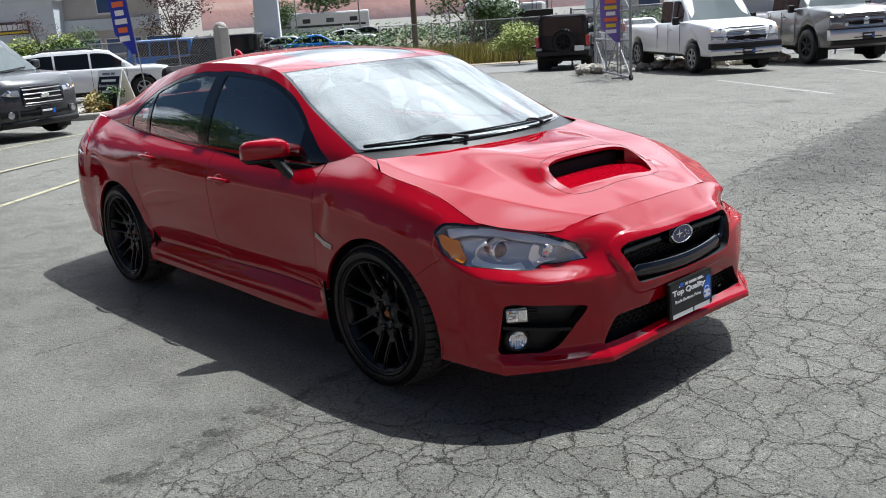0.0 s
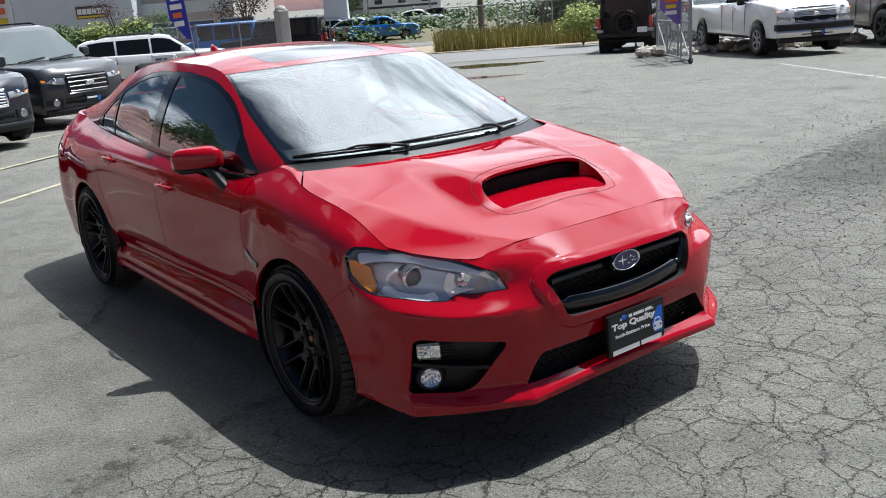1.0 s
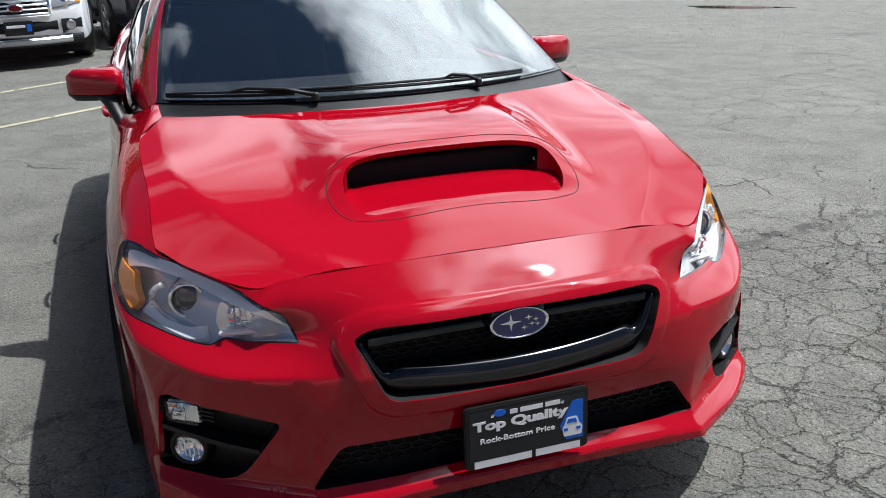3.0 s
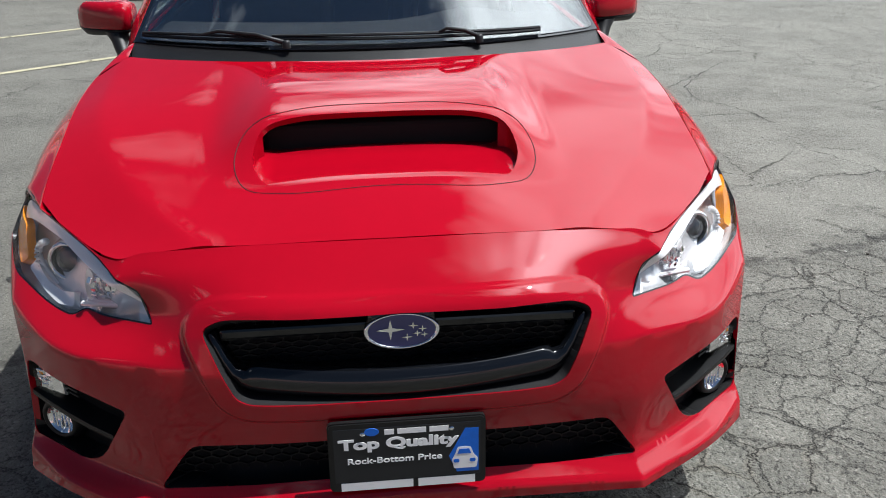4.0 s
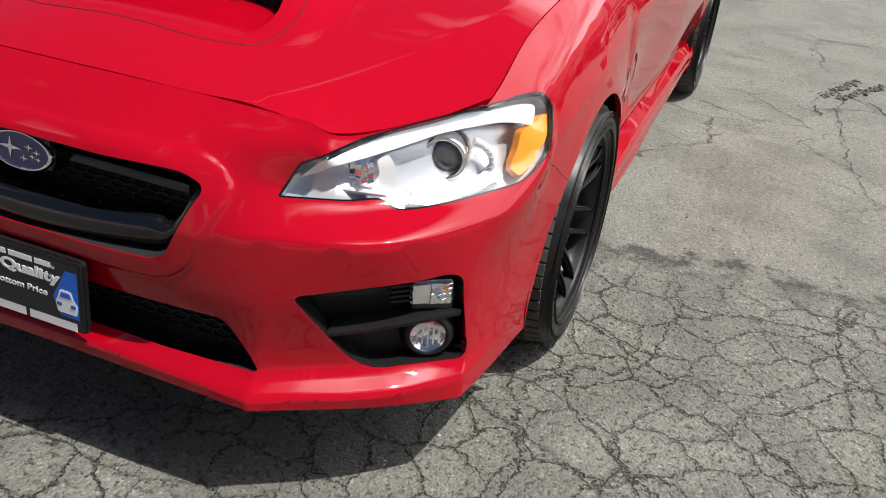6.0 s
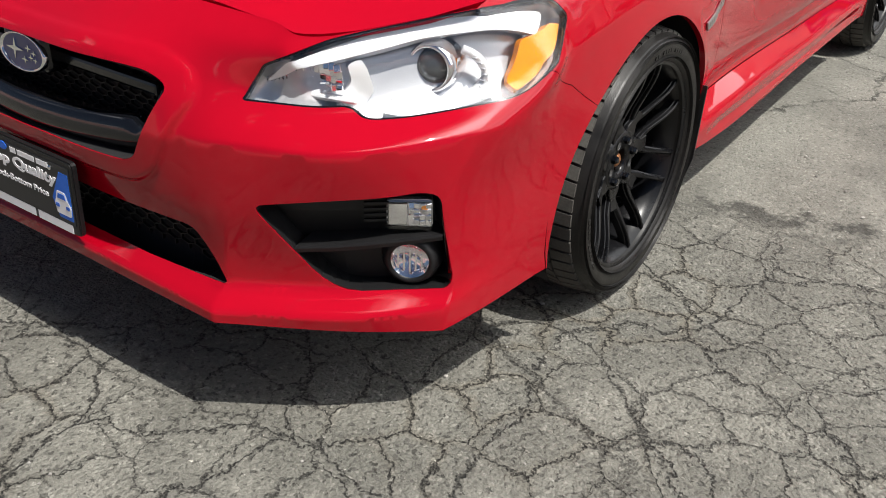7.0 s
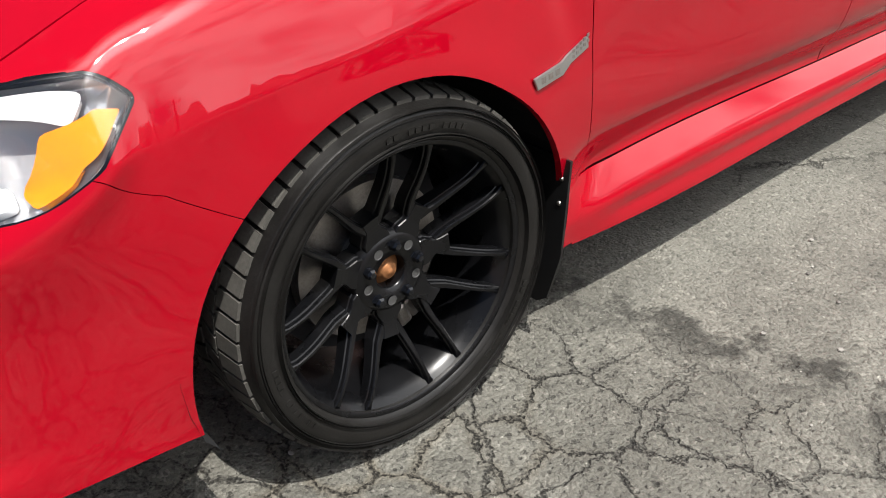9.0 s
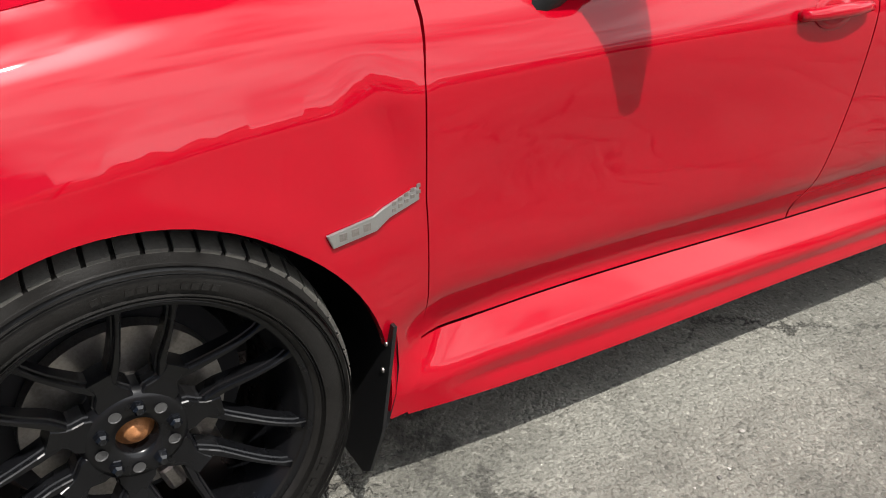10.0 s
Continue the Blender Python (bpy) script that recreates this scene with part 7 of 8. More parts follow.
def fence(a, b_, h, bays, label, pitch=.09, wire=.003):
    """Chain link fence from spot a to spot b_."""
    f = thing("chain_link_fence", label, "fence")
    A, B = (Vector((*p, ground_z(*p))) for p in (a, b_))
    for k in range(bays + 1):
        p = A.lerp(B, k / bays)
        part("post", tube([p, p + Vector((0, 0, h + .06))], .032, 8), STEEL, f)
    part("top_rail", tube([A + Vector((0, 0, h)), B + Vector((0, 0, h))], .022, 8), STEEL, f)
    d = B - A
    m = Matrix.Translation(A + Vector((0, 0, .05))) @ Matrix.Rotation(math.atan2(d.y, d.x), 4, "Z")
    part("wire_mesh", ribbons(bmesh.new(), d.length, h - .05, pitch, m, wire), STEEL, f)
    return f


fence(lot(-.385, 33), lot(-.236, 33), 1.75, 3, "galvanised chain link fence behind the lot", .10, .0035)
fence(lot(-.06, 47), lot(.12, 46), 1.8, 6, "chain link fence beside the road", .16, .004)
fence(lot(.155, 31), lot(.52, 29), 1.9, 6, "chain link fence behind the parked trucks", .13, .004)
pier = thing("gate_pier", "pale concrete gate pier with a rounded top", "pier")
px, py = lot(-.236, 32.6)
boxed("shaft", (.42, .42, 2.1), (px, py, ground_z(px, py) + 1.05), CONCRETE, pier, "", .06)
bm = bmesh.new()
lathe(bm, [(.0001, .16), (.12, .13), (.19, .05), (.2, 0)], Matrix.Translation((px, py, ground_z(px, py) + 2.1)), 16)
part("cap", bm, CONCRETE, pier, smooth=True)

# swing gate standing open
gate = thing("swing_gate", "open chain link swing gate with welded steel frame", "gate")
A, B = Vector((18.2, 13.9, ground_z(18.2, 13.9))), Vector((15.0, 10.3, ground_z(15.0, 10.3)))
GH = 2.35
up = Vector((0, 0, 1))
d = B - A
for t in (0, .34, .67, 1):
    p = A + d * t
    part("upright", tube([p + up * .06, p + up * GH], .035 if t in (0, 1) else .022, 8), STEEL, gate)
for z in (.08, .95, 1.65, GH):
    part("rail", tube([A + up * z, B + up * z], .026, 8), STEEL, gate)
for t0, t1, z0, z1 in ((.0, .34, .95, .08), (.34, .67, .08, .95), (.67, 1, .95, .08), (.0, .34, 1.65, GH), (.67, 1, GH, 1.65)):
    part("brace", tube([A + d * t0 + up * z0, A + d * t1 + up * z1], .018, 6), STEEL, gate)
part("wire_mesh", ribbons(bmesh.new(), d.length, GH - .1, .065, Matrix.Translation(A + up * .08) @ Matrix.Rotation(math.atan2(d.y, d.x), 4, "Z"), .0022), STEEL, gate)
bm = bmesh.new()
lathe(bm, [(.04, -.02), (.07, -.02), (.075, 0), (.07, .02), (.04, .02)], Matrix.Translation(B + up * .075) @ Matrix.Rotation(math.pi / 2, 4, "X"), 16)
part("castor", bm, RUBBER, gate)
PURPLE = material("purple_banner", (.20, .13, .45), .7, vary=.15, scale=5)
YELLOW = material("yellow_print", (.75, .55, .03), .6)
FLAG_BLUE = material("blue_banner", (.025, .045, .42), .6, vary=.12, scale=4)
ORANGE = material("orange_print", (.75, .16, .05), .6)


def feather(name, x, y, h, w, mat, turn, inks, label, z0=.5, lean_=0.0):
    """A feather flag on a bowed pole, with plain bars for its writing."""
    f = thing(name, label, "flag")
    m = Matrix.Translation((x, y, ground_z(x, y))) @ Matrix.Rotation(radians(turn), 4, "Z") @ Matrix.Rotation(radians(lean_), 4, "Y")
    part("pole", tube([m @ Vector((0, 0, z)) for z in (0, .5, 1.5, h)], [.02, .018, .014, .008], 8), STEEL, f)
    part("foot", box(bmesh.new(), (.5, .06, .04), (0, 0, .02), .01, m), STEEL, f)
    part("foot", box(bmesh.new(), (.06, .5, .04), (0, 0, .025), .01, m), STEEL, f)
    bm = bmesh.new()
    k = 16
    rows = []
    for i in range(k + 1):
        t = i / k
        z = z0 + (h - z0) * t
        ww = w * min(1, .25 + t * 4) * (1 - .35 * max(0, t - .75) / .25)
        rows.append([bm.verts.new(m @ Vector((-u * ww, .03 * math.sin(u * 5 + t * 6), z))) for u in (0, .33, .66, 1)])
    for a, b_ in zip(rows, rows[1:]):
        for i in range(3):
            bm.faces.new((a[i], a[i + 1], b_[i + 1], b_[i]))
    part("cloth", bm, mat, f, smooth=True)
    r_ = random.Random(7)
    for i in range(11):
        z = z0 + (h - z0) * (.14 + .072 * i)
        part("print_bar", box(bmesh.new(), (w * r_.uniform(.45, .75), .012, (h - z0) * .045), (-w * .5, -.045, z), .004, m), inks[i % len(inks)], f)
        part("print_bar", box(bmesh.new(), (w * .55, .012, (h - z0) * .040), (-w * .5, .05, z), .004, m), inks[i % len(inks)], f)
    return f


feather("feather_flag", 6.69, 18.92, 4.2, .46, FLAG_BLUE, -40, (WHITE_INK, ORANGE, WHITE_INK), "tall blue feather flag with white and orange print", 1.35, -4)
fx, fy = lot(-.53, 21)
feather("feather_flag", fx, fy, 3.6, .6, WHITE_INK, -40, (ORANGE, RED_PAINT, YELLOW), "tall white feather flag with red and yellow print", .45)
gx_, gy_ = (A + d * .86)[:2]
feather("feather_flag", gx_ + .3, gy_ + .35, 2.9, .5, PURPLE, -40, (WHITE_INK, YELLOW, ORANGE), "purple feather flag with yellow print beside the gate", .9)

# folding pavement sign
sx, sy = 5.35, 17.7
sign = thing("sandwich_board", "black folding pavement sign in a pale frame", "sign")
ms = Matrix.Translation((sx, sy, ground_z(sx, sy) + .02)) @ Matrix.Rotation(radians(-62), 4, "Z")
for s in (1, -1):
    mm = ms @ pose(0, -s * .42, 0, s * -22, 0, 0)
    boxed("board", (.66, .03, 1.08), (0, 0, .55), WHITE_INK, sign, "", .01, mm)
    boxed("panel", (.58, .012, .84), (0, -s * .018, .50), PLATE, sign, "", .003, mm)
    boxed("foot", (.68, .06, .05), (0, 0, .02), PLASTIC, sign, "", .01, mm)
mm = ms @ pose(0, -.42, 0, -22, 0, 0) @ pose(0, -.026, 0, 90, 0, 0)
lettering("Dent Removal", .085, mm @ pose(0, .70, 0), WHITE_INK, sign, bold=.001, width=.50)
lettering("Touch up", .085, mm @ pose(0, .43, 0), WHITE_INK, sign, bold=.001, width=.34)
bars([1], .82, -.2, .2, .055, mm, WHITE_INK, sign, "word_bar")
bars([1], .56, -.15, .15, .055, mm, WHITE_INK, sign, "word_bar")
bars([1, 1], .20, -.2, .2, .09, mm, ORANGE, sign, "word_bar")
bars([2, 1], .98, -.2, .15, .05, mm, DISC, sign, "word_bar")


def leaves(n_, spread, size, seed, drop=0.0):
    """Many small leaf blades inside an uneven cloud; spread(random) gives a spot."""
    r_ = random.Random(seed)
    V, F = [], []
    for i in range(n_):
        c = spread(r_)
        a, t = r_.uniform(0, 6.3), r_.uniform(-.9, .9)
        u = Vector((math.cos(a), math.sin(a), t)).normalized()
        w = u.cross(Vector((r_.uniform(-1, 1), r_.uniform(-1, 1), 1))).normalized()
        s = size * r_.uniform(.6, 1.4)
        k = len(V)
        V += [c - u * s, c + w * s * .45, c + u * s, c - w * s * .45]
        F.append((k, k + 1, k + 2, k + 3))
    return V, F


def plant(name, x, y, h, w, mat, label, category, seed, n_=900, trunk=0.0, size=None, lumps=7):
    """A tree or shrub: stems, limbs and a crown of separate leaves in uneven lumps."""
    p = thing(name, label, category)
    z = ground_z(x, y)
    r_ = random.Random(seed)
    heads = [Vector((x + w * .36 * r_.uniform(-1, 1), y + w * .36 * r_.uniform(-1, 1), z + h * (trunk + (1 - trunk) * r_.uniform(.25, .85)))) for _ in range(lumps)]
    base = Vector((x, y, z))
    fork = base + Vector((0, 0, max(h * trunk, .06)))
    part("trunk", tube([base, base.lerp(fork, .5) + Vector((.02 * h * .3, 0, 0)), fork], [h * .022, h * .018, h * .013], 8), BARK, p)
    for hd in heads:
        part("limb", tube([fork, fork.lerp(hd, .5) + Vector((0, 0, h * .04)), hd], [h * .010, h * .007, h * .003], 6), BARK, p)

    def spread(q):
        hd = heads[q.randrange(lumps)]
        rr = w * .30 * q.random() ** .5
        a, b_ = q.uniform(0, 6.3), q.uniform(-1, 1)
        return hd + Vector((rr * math.cos(a) * math.sqrt(1 - b_ * b_), rr * math.sin(a) * math.sqrt(1 - b_ * b_), rr * .8 * b_ * (h * (1 - trunk)) / max(w, .1)))
    V, F = leaves(n_, spread, size or w * .045, seed + 1)
    raw("crown", V, F, mat, p)
    return p


for k, (a, d_, h, w, mt, lb, nn, tr) in enumerate((
        (-.128, 110, 7.5, 9, LEAF, "broad green tree far behind the road", 1600, .25), (-.17, 100, 4.5, 5, LEAF, "small green tree beside the trailers", 900, .2),
        (.045, 58, 5.2, 4.6, LEAF, "leafy green tree beyond the fence", 1500, .15), (.095, 37, 1.7, 2.3, LEAF_YEL, "bright green bush beside the road", 1300, .0),
        (-.285, 58, 5.0, 3.6, LEAF_PURPLE, "young tree with dark red leaves", 1000, .3), (-.435, 62, 4.2, 2.6, LEAF_PURPLE, "thin bare-branched tree before the building", 380, .25),
        (-.39, 63, 3.0, 2.0, LEAF, "small conifer before the building", 900, .1), (.62, 55, 6, 6, LEAF, "green tree behind the trucks", 1200, .2), (-.75, 60, 6, 6, LEAF, "green tree at the edge of the lot", 1200, .2))):
    plant("tree" if h > 2.5 else "bush", *lot(a, d_), h, w, mt, lb, "tree" if h > 2.5 else "bush", 20 + k, int(nn * 2.6), tr, w * .026)
for k, (x, y, h, w) in enumerate(((-15, 32, 10.5, 9.0), (-23, 40, 8.5, 8.0), (-30, 24, 7.0, 6.5))):
    plant("tree", x, y, h, w, LEAF, "green tree at the side of the lot", "tree", 90 + k, 3000, .2, w * .028)
for k, (a, d_, h, w, mt) in enumerate(((-.50, 50, 2.3, 3.5, LEAF_YEL), (-.47, 50, 2.2, 3.2, LEAF), (-.44, 50, 2.4, 3.4, LEAF_YEL), (-.41, 50, 2.1, 3, LEAF), (-.53, 50, 2.3, 3, LEAF))):
    plant("hedge_shrub", *lot(a, d_), h, w, mt, "rounded yellow-green hedge shrub", "bush", 60 + k, 4200, 0, .09)
plant("shrub", *lot(-.392, 20.6), .62, .62, LEAF_DRY, "dry yellow shrub in the kerbed bed", "bush", 81, 700, 0, .05)
plant("shrub", *lot(-.372, 20.9), .68, .72, LEAF, "round green shrub in the kerbed bed", "bush", 82, 900, 0, .045)

# scrubby field beyond the road
FIELD = material("scrub_field", (.14, .125, .07), .95, vary=.3, scale=.4, bump=.05, bump_scale=3)
strip("field", [lot(-.32, 76), lot(-.1, 78), lot(.1, 78), lot(.4, 82)], 52, .02, FIELD, "dull olive scrub field beyond the road", "ground", step=4)
V, F = [], []
rnd = random.Random(14)
for i in range(260):
    a, d_ = rnd.uniform(-.30, .30), rnd.uniform(52, 100)
    x, y = lot(a, d_)
    h = rnd.uniform(.5, 1.6)
    v_, f_ = leaves(70, lambda q: Vector((x + q.gauss(0, .6) * h, y + q.gauss(0, .6) * h, ground_z(x, y) + h * q.random() ** .7)), .16, i)
    F += [tuple(k + len(V) for k in t) for t in f_]
    V += v_
tagged(raw("scrub", V, F, LEAF), "low green scrub bushes dotted over the field", "bushes", kind="stuff")

# tall dry grass
V, F = [], []
rnd = random.Random(4)
for i in range(9000):
    a, d_ = rnd.uniform(-.07, .16), rnd.uniform(39.5, 44)
    if i % 6 == 0:
        a, d_ = rnd.uniform(.17, .55), rnd.uniform(36, 42)
    x, y = lot(a, d_)
    z, h = ground_z(x, y), rnd.uniform(.45, 1.05) * (1 if i % 6 else .6)
    t, k = rnd.uniform(0, 6.3), len(V)
    cx, cy = .035 * math.cos(t), .035 * math.sin(t)
    lx, ly = rnd.uniform(-.2, .2), rnd.uniform(-.2, .2)
    V += [(x - cx, y - cy, z), (x + cx, y + cy, z), (x + lx, y + ly, z + h)]
    F.append((k, k + 1, k + 2))
tagged(raw("dry_grass", V, F, material("dry_grass", (.30, .27, .085), .9, vary=.3, scale=1.5, island=.45)), "tall dry yellow grass along the road", "grass", kind="stuff")

# kerbed bed and rubble
x0, y0 = lot(-.415, 20.2)
x1, y1 = lot(-.33, 20.6)
kd = Vector((x1 - x0, y1 - y0, 0))
mk = Matrix.Translation((x0, y0, ground_z(x0, y0))) @ Matrix.Rotation(math.atan2(kd.y, kd.x), 4, "Z")
bed = thing("planting_bed", "tan gravel bed edged with a concrete kerb", "planter")
part("kerb", box(bmesh.new(), (kd.length, .18, .16), (kd.length / 2, -.35, .06), .03, mk), CONCRETE, bed)
part("kerb", box(bmesh.new(), (.18, 3.2, .16), (0, 1.2, .06), .03, mk), CONCRETE, bed)
part("gravel", box(bmesh.new(), (kd.length - .1, 3.0, .12), (kd.length / 2 + .05, 1.2, .05), .02, mk), DRY, bed)
rnd = random.Random(9)
spots = []
for i in range(420):
    x, y = lot(rnd.uniform(.16, .40), rnd.uniform(25.5, 28.2))
    spots.append((x, y, ground_z(x, y) + rnd.uniform(0, .10), rnd.uniform(.05, .17)))
scatter("rubble", spots, material("pale_rubble", (.40, .37, .31), .9, vary=.25, scale=6, island=.3, bump=.01, bump_scale=20), "pale broken rock heaped behind the trucks", .75)


def pole(a, d_, h, r, mat, label, arms=0):
    x, y = lot(a, d_)
    p = thing("utility_pole", label, "pole")
    z = ground_z(x, y)
    part("shaft", tube([(x, y, z), (x, y, z + h * .5), (x, y, z + h)], [r, r * .9, r * .75], 10), mat, p)
    for k in range(arms):
        c = Vector((x, y, z + h - .5 - .7 * k))
        part("crossarm", tube([c + Vector((.75, -.65, 0)) * 1.2, c - Vector((.75, -.65, 0)) * 1.2], .06, 6), mat, p)
        for t in (-1, -.5, .5, 1):
            q = c + Vector((.75, -.65, 0)) * 1.1 * t
            part("insulator", tube([q, q + up * .14], .03, 6), CONCRETE, p)


pole(-.020, 50, 10, .17, BARK, "brown wooden utility pole", 2)
for a, d_, h in ((-.08, 85, 8), (.02, 90, 9), (-.15, 95, 8), (.075, 70, 7), (.13, 75, 8), (.28, 60, 9)):
    pole(a, d_, h, .07, STEEL, "thin grey light pole")
for a, d_ in ((.9, 26), (2.2, 20)):
    pole(a, d_, 9, .15, BARK, "brown wooden utility pole", 1)

# buildings
WALL_W = material("pale_blue_wall", (.62, .66, .70), .85, vary=.06, scale=.6)
WALL_G = material("beige_wall", (.48, .45, .42), .85, vary=.08, scale=.6)
WIN = material("blue_window", (.03, .08, .20), .1, 0, .5)


def building(a0, a1, d_, h, wall, label, wins, band=None):
    b_ = thing("building", label, "building")
    (xa, ya), (xb, yb) = lot(a0, d_), lot(a1, d_)
    z = ground_z(xa, ya)
    w = math.hypot(xb - xa, yb - ya)
    m = Matrix.Translation((xa, ya, z)) @ Matrix.Rotation(math.atan2(yb - ya, xb - xa), 4, "Z")
    boxed("wall", (w, 14, h), (w / 2, 7, h / 2), wall, b_, "", .02, m)
    boxed("roof", (w + .5, 14.5, .35), (w / 2, 7, h + .17), WALL_W, b_, "", .03, m)
    if band:
        boxed("fascia", (w + .2, .3, band[1]), (w / 2, -.1, band[0]), WALL_W, b_, "", .02, m)
    for x, zz, ww, hh in wins:
        win = new("window")
        win.parent = b_
        boxed("window_frame", (ww + .2, .16, hh + .2), (x, -.03, zz), SATIN, win, "", .02, m)
        boxed("pane", (ww, .10, hh), (x, -.09, zz), WIN, win, "", .01, m)
        boxed("sill", (ww + .3, .3, .08), (x, -.12, zz - hh / 2 - .12), WALL_W, win, "", .01, m)
    return b_, m, w


bd, mb_, w_ = building(-.62, -.415, 72, 5.0, WALL_W, "white low industrial building with a sign", [(3 + 2.4 * k, 1.25, 1.7, 1.2) for k in range(5)])
sg = new("wall_sign")
sg.parent = bd
tagged(sg, "grey wall sign with pale bars above a yellow stripe")
boxed("sign_panel", (2.6, .12, .95), (w_ - 3.25, -.08, 3.15), DARK_PAINT, sg, "", .02, mb_)
for k in range(6):
    boxed("sign_bar", (.33, .06, .42), (w_ - 4.25 + .40 * k, -.16, 3.22), WHITE_INK, sg, "", .01, mb_)
boxed("sign_stripe", (2.4, .06, .14), (w_ - 3.25, -.16, 2.82), YELLOW, sg, "", .01, mb_)
building(-.415, -.30, 74, 6.2, WALL_G, "beige industrial building with blue windows", [(2.0 + 3.2 * k, 1.3, 2.7, 1.1) for k in range(3)] + [(4.5, 4.4, 2.0, 1.0)], (3.0, .9))
building(.20, .75, 95, 5, WALL_W, "long white building behind the trucks", [(4 + 5 * k, 2.0, 2.2, 1.2) for k in range(9)])
bm = bmesh.new()
px, py = lot(-.182, 60)
pyl = thing("sign_pylon", "tall white rectangular pylon", "pylon")
boxed("slab", (1.55, .7, 8), (0, 0, 4), WALL_W, pyl, "", .05, Matrix.Translation((px, py, ground_z(px, py))) @ Matrix.Rotation(radians(-40), 4, "Z"))


def box_van(a, d_, L, h, turn, mat, label, stripe):
    x, y = lot(a, d_)
    t = thing("travel_trailer", label, "trailer")
    m = Matrix.Translation((x, y, ground_z(x, y))) @ Matrix.Rotation(radians(turn), 4, "Z")
    boxed("body", (L, 2.4, h - .6), (0, 0, .6 + (h - .6) / 2), mat, t, "", .2, m)
    boxed("stripe", (L * .9, 2.44, .25), (0, 0, 1.5), stripe, t, "", .02, m)
    for k in (-.3, 0, .3):
        boxed("window", (.9, 2.46, .5), (L * k, 0, 2.1), DARK_GLASS, t, "", .05, m)
    for k in (-.06, .06):
        for s in (1, -1):
            road_wheel(t, m @ pose(L * k * 1.6, s * 1.15, .36, 0, 90 * s, 0) @ pose(0, 0, 0, 0, 0, 0), .36, .22, ALLOY)


box_van(-.112, 108, 9, 3.0, -38, WHITE_PAINT, "long white travel trailer far off", DARK_PAINT)
box_van(-.165, 112, 7, 3.1, -30, SILVER_PAINT, "grey travel trailer far off", GREY_PAINT)
for a, d_, hd, mt, lb in ((-.118, 58, (.7, -.6), SILVER_PAINT, "silver sedan parked far off"), (-.09, 57, (.75, -.5), BLUE_PAINT, "blue hatchback parked far off"), (-.145, 60, (.7, -.6), WHITE_PAINT, "white sedan parked far off"),
                          (-.062, 74, (.75, -.65), WHITE_PAINT, "white car parked beyond the fence"), (-.04, 78, (.75, -.65), DARK_PAINT, "dark car parked beyond the fence"), (.255, 33, (-.5, -.85), WHITE_PAINT, "white car parked behind the pickup"), (.60, 27, (-.55, -.83), DARK_PAINT, "dark car parked beside the grey pickup")):
    vehicle("sedan", lb, "car", lot(a, d_), hd, (4.5, 1.8, 1.47, .92, .98), mt, "sedan", .32, (.9, 3.55), face="plain", group="far parked cars")

# tank truck
tx, ty = lot(.068, 66)
tank = thing("tank_truck", "white rounded tank truck behind the verge", "truck")
mt_ = Matrix.Translation((tx, ty, ground_z(tx, ty))) @ Matrix.Rotation(radians(-55), 4, "Z")
bm = bmesh.new()
lathe(bm, [(.001, -1.9), (.75, -1.85), (1.12, -1.6), (1.2, -1.2), (1.2, 1.2), (1.12, 1.6), (.75, 1.85), (.001, 1.9)], mt_ @ pose(0, 0, 2.05, 0, 90, 0), 24)
part("tank", bm, WHITE_PAINT, tank, smooth=True)
boxed("chassis", (5.4, 1.0, .3), (.4, 0, .75), MATTE, tank, "", .03, mt_)
boxed("cab", (1.6, 2.1, 1.9), (2.9, 0, 1.6), WHITE_PAINT, tank, "", .15, mt_)
boxed("hatch", (.9, .5, .22), (0, 0, 3.3), STEEL, tank, "", .05, mt_)
for k in (-1.2, -.1, 2.8):
    for s in (1, -1):
        road_wheel(tank, mt_ @ pose(k, s * 1.05, .48, -90 * s, 0, 0), .48, .28, STEEL)
wx, wy_ = lot(.105, 62)
work = thing("work_truck", "dark flatbed work truck with a ladder rack", "truck")
mw = Matrix.Translation((wx, wy_, ground_z(wx, wy_))) @ Matrix.Rotation(radians(-40), 4, "Z")
boxed("bed", (3.4, 2.0, 1.1), (0, 0, 1.5), BLACK_PAINT, work, "", .05, mw)
boxed("cab", (1.6, 1.9, 1.7), (-2.4, 0, 1.5), BLACK_PAINT, work, "", .15, mw)
for k in (-1.6, -.5, .6, 1.6):
    part("rack_bar", tube([mw @ Vector((k, -1, 2.0)), mw @ Vector((k, -1, 2.9)), mw @ Vector((k, 1, 2.9)), mw @ Vector((k, 1, 2.0))], .04, 6), STEEL, work)
for k in (-2.3, 1.0):
    for s in (1, -1):
        road_wheel(work, mw @ pose(k, s * 1.0, .45, -90 * s, 0, 0), .45, .28, STEEL)


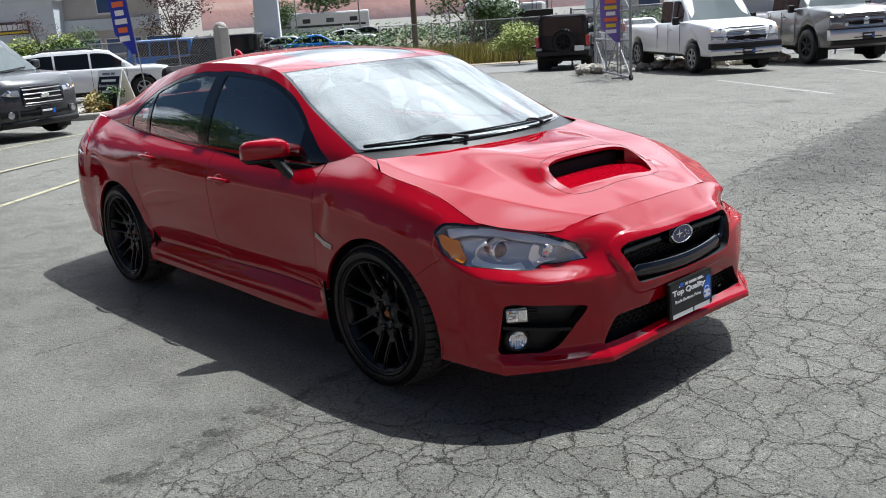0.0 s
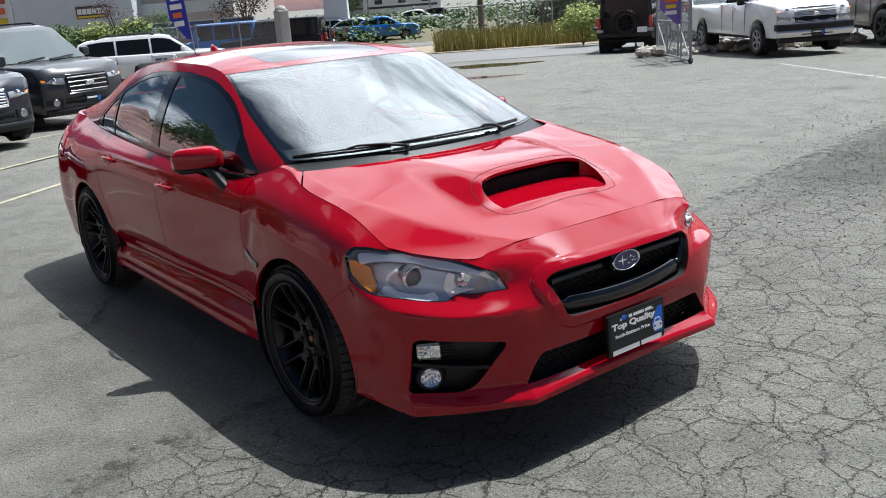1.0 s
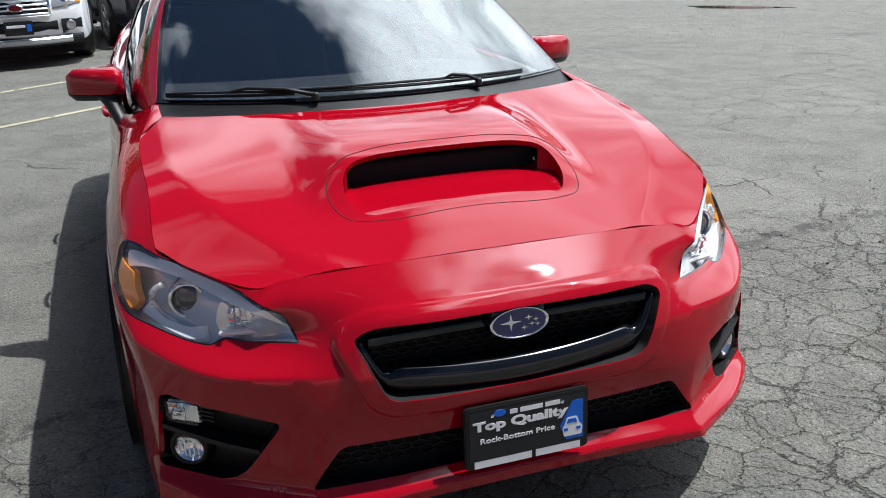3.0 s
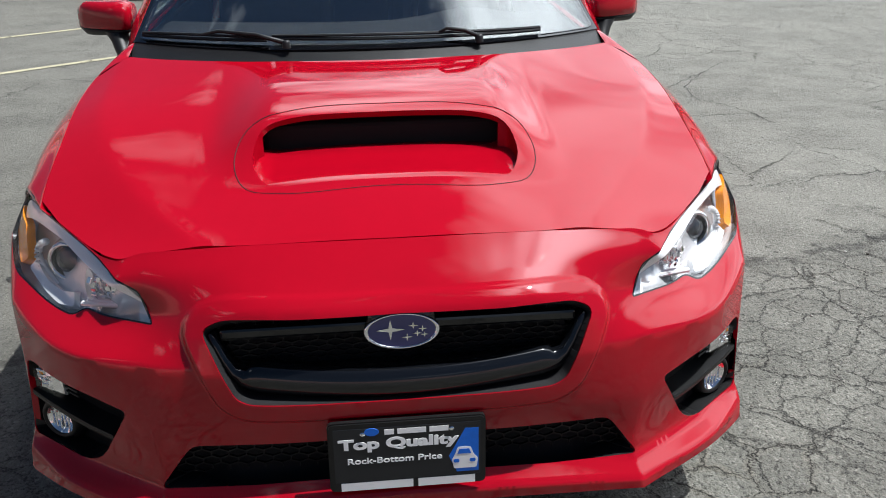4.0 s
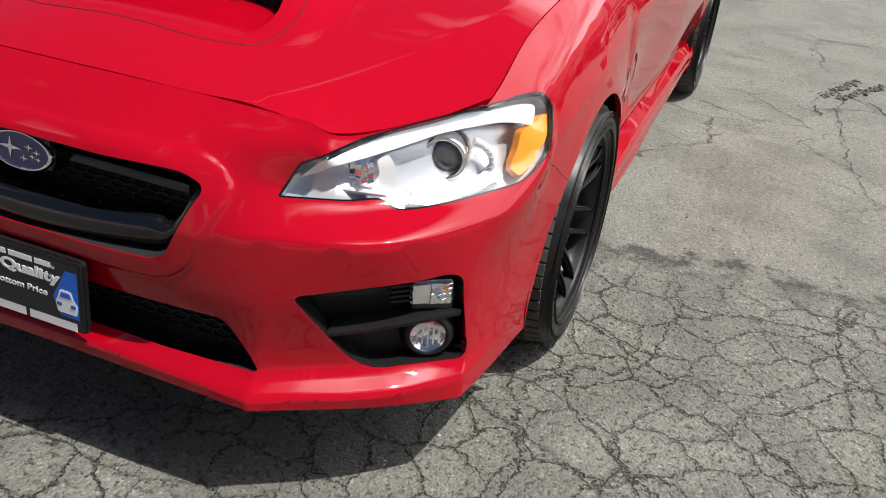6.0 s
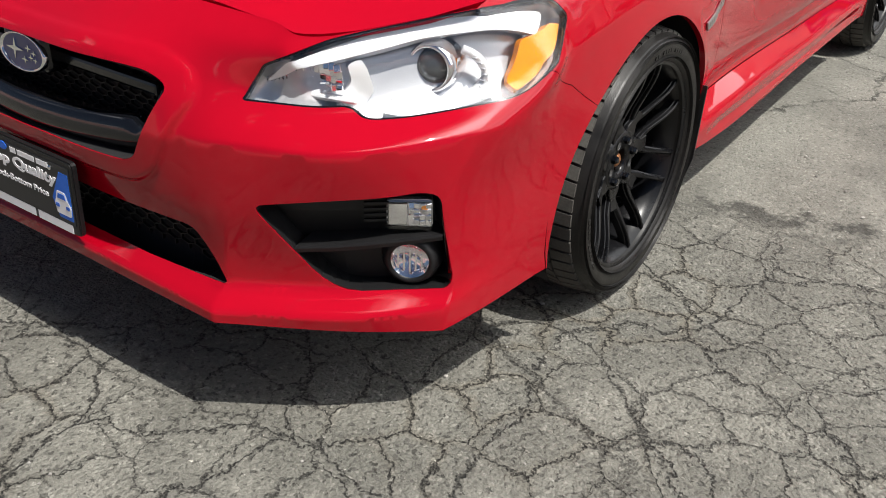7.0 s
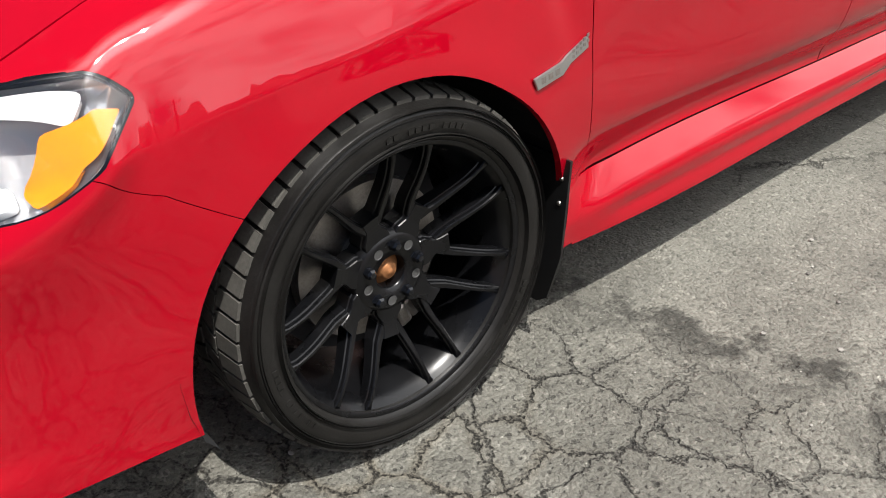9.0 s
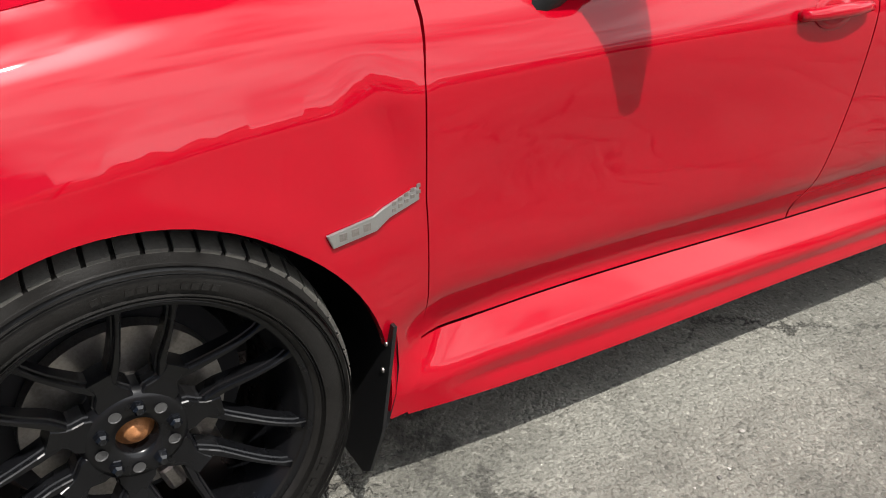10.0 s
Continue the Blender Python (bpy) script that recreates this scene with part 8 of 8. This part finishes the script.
# red sandstone hills all round; the unseen stretch is added to darken reflected horizons
def hills(r0, depth, hmin, hmax, seed, mat, label, lo=0, hi=360, nA=300, nR=26):
    V = []
    for i in range(nA + 1):
        a = radians(lo + (hi - lo) * i / nA)
        rg = hmin + (hmax - hmin) * (.5 + .5 * noise.noise(Vector((math.cos(a) * 3 + seed, math.sin(a) * 3, 0)))) + 14 * noise.noise(Vector((math.cos(a) * 11, math.sin(a) * 11, seed)))
        for j in range(nR + 1):
            t = j / nR
            r = r0 + depth * t
            gully = noise.noise(Vector((math.cos(a) * 26, math.sin(a) * 26, t * 2.0 + seed)))
            step_ = t + .045 * math.sin(t * 26)
            V.append((r * math.cos(a) * 1.0 + 0, r * math.sin(a), -2 + rg * (step_ ** .8) * (1 + .28 * gully * min(t * 3, 1))))
    F = [(i * (nR + 1) + j, (i + 1) * (nR + 1) + j, (i + 1) * (nR + 1) + j + 1, i * (nR + 1) + j + 1) for i in range(nA) for j in range(nR)]
    return tagged(raw("hills", V, F, mat, smooth=True), label, "hills", kind="structure")


def rock():
    m = material("red_sandstone", (.33, .19, .165), .95, vary=.25, scale=.02, bump=2.0, bump_scale=.05)
    n, l = m.node_tree.nodes, m.node_tree.links
    tc, sp, wv, rp = n.new("ShaderNodeTexCoord"), n.new("ShaderNodeMapping"), n.new("ShaderNodeTexNoise"), n.new("ShaderNodeValToRGB")
    sp.inputs["Scale"].default_value = (.004, .004, .09)
    l.new(tc.outputs["Object"], sp.inputs["Vector"])
    l.new(sp.outputs["Vector"], wv.inputs["Vector"])
    wv.inputs["Scale"].default_value, wv.inputs["Detail"].default_value = 1.0, 7
    l.new(wv.outputs["Fac"], rp.inputs["Fac"])
    e = rp.color_ramp.elements
    e[0].position, e[0].color = .36, (.17, .125, .135, 1)
    e[1].position, e[1].color = .62, (.37, .21, .18, 1)
    e.new(.70).color = (.42, .30, .25, 1)
    l.new(rp.outputs["Color"], n["Principled BSDF"].inputs["Base Color"])
    return m


hills(420, 360, 85, 150, 3.1, rock(), "red sandstone cliffs and slopes across the valley")
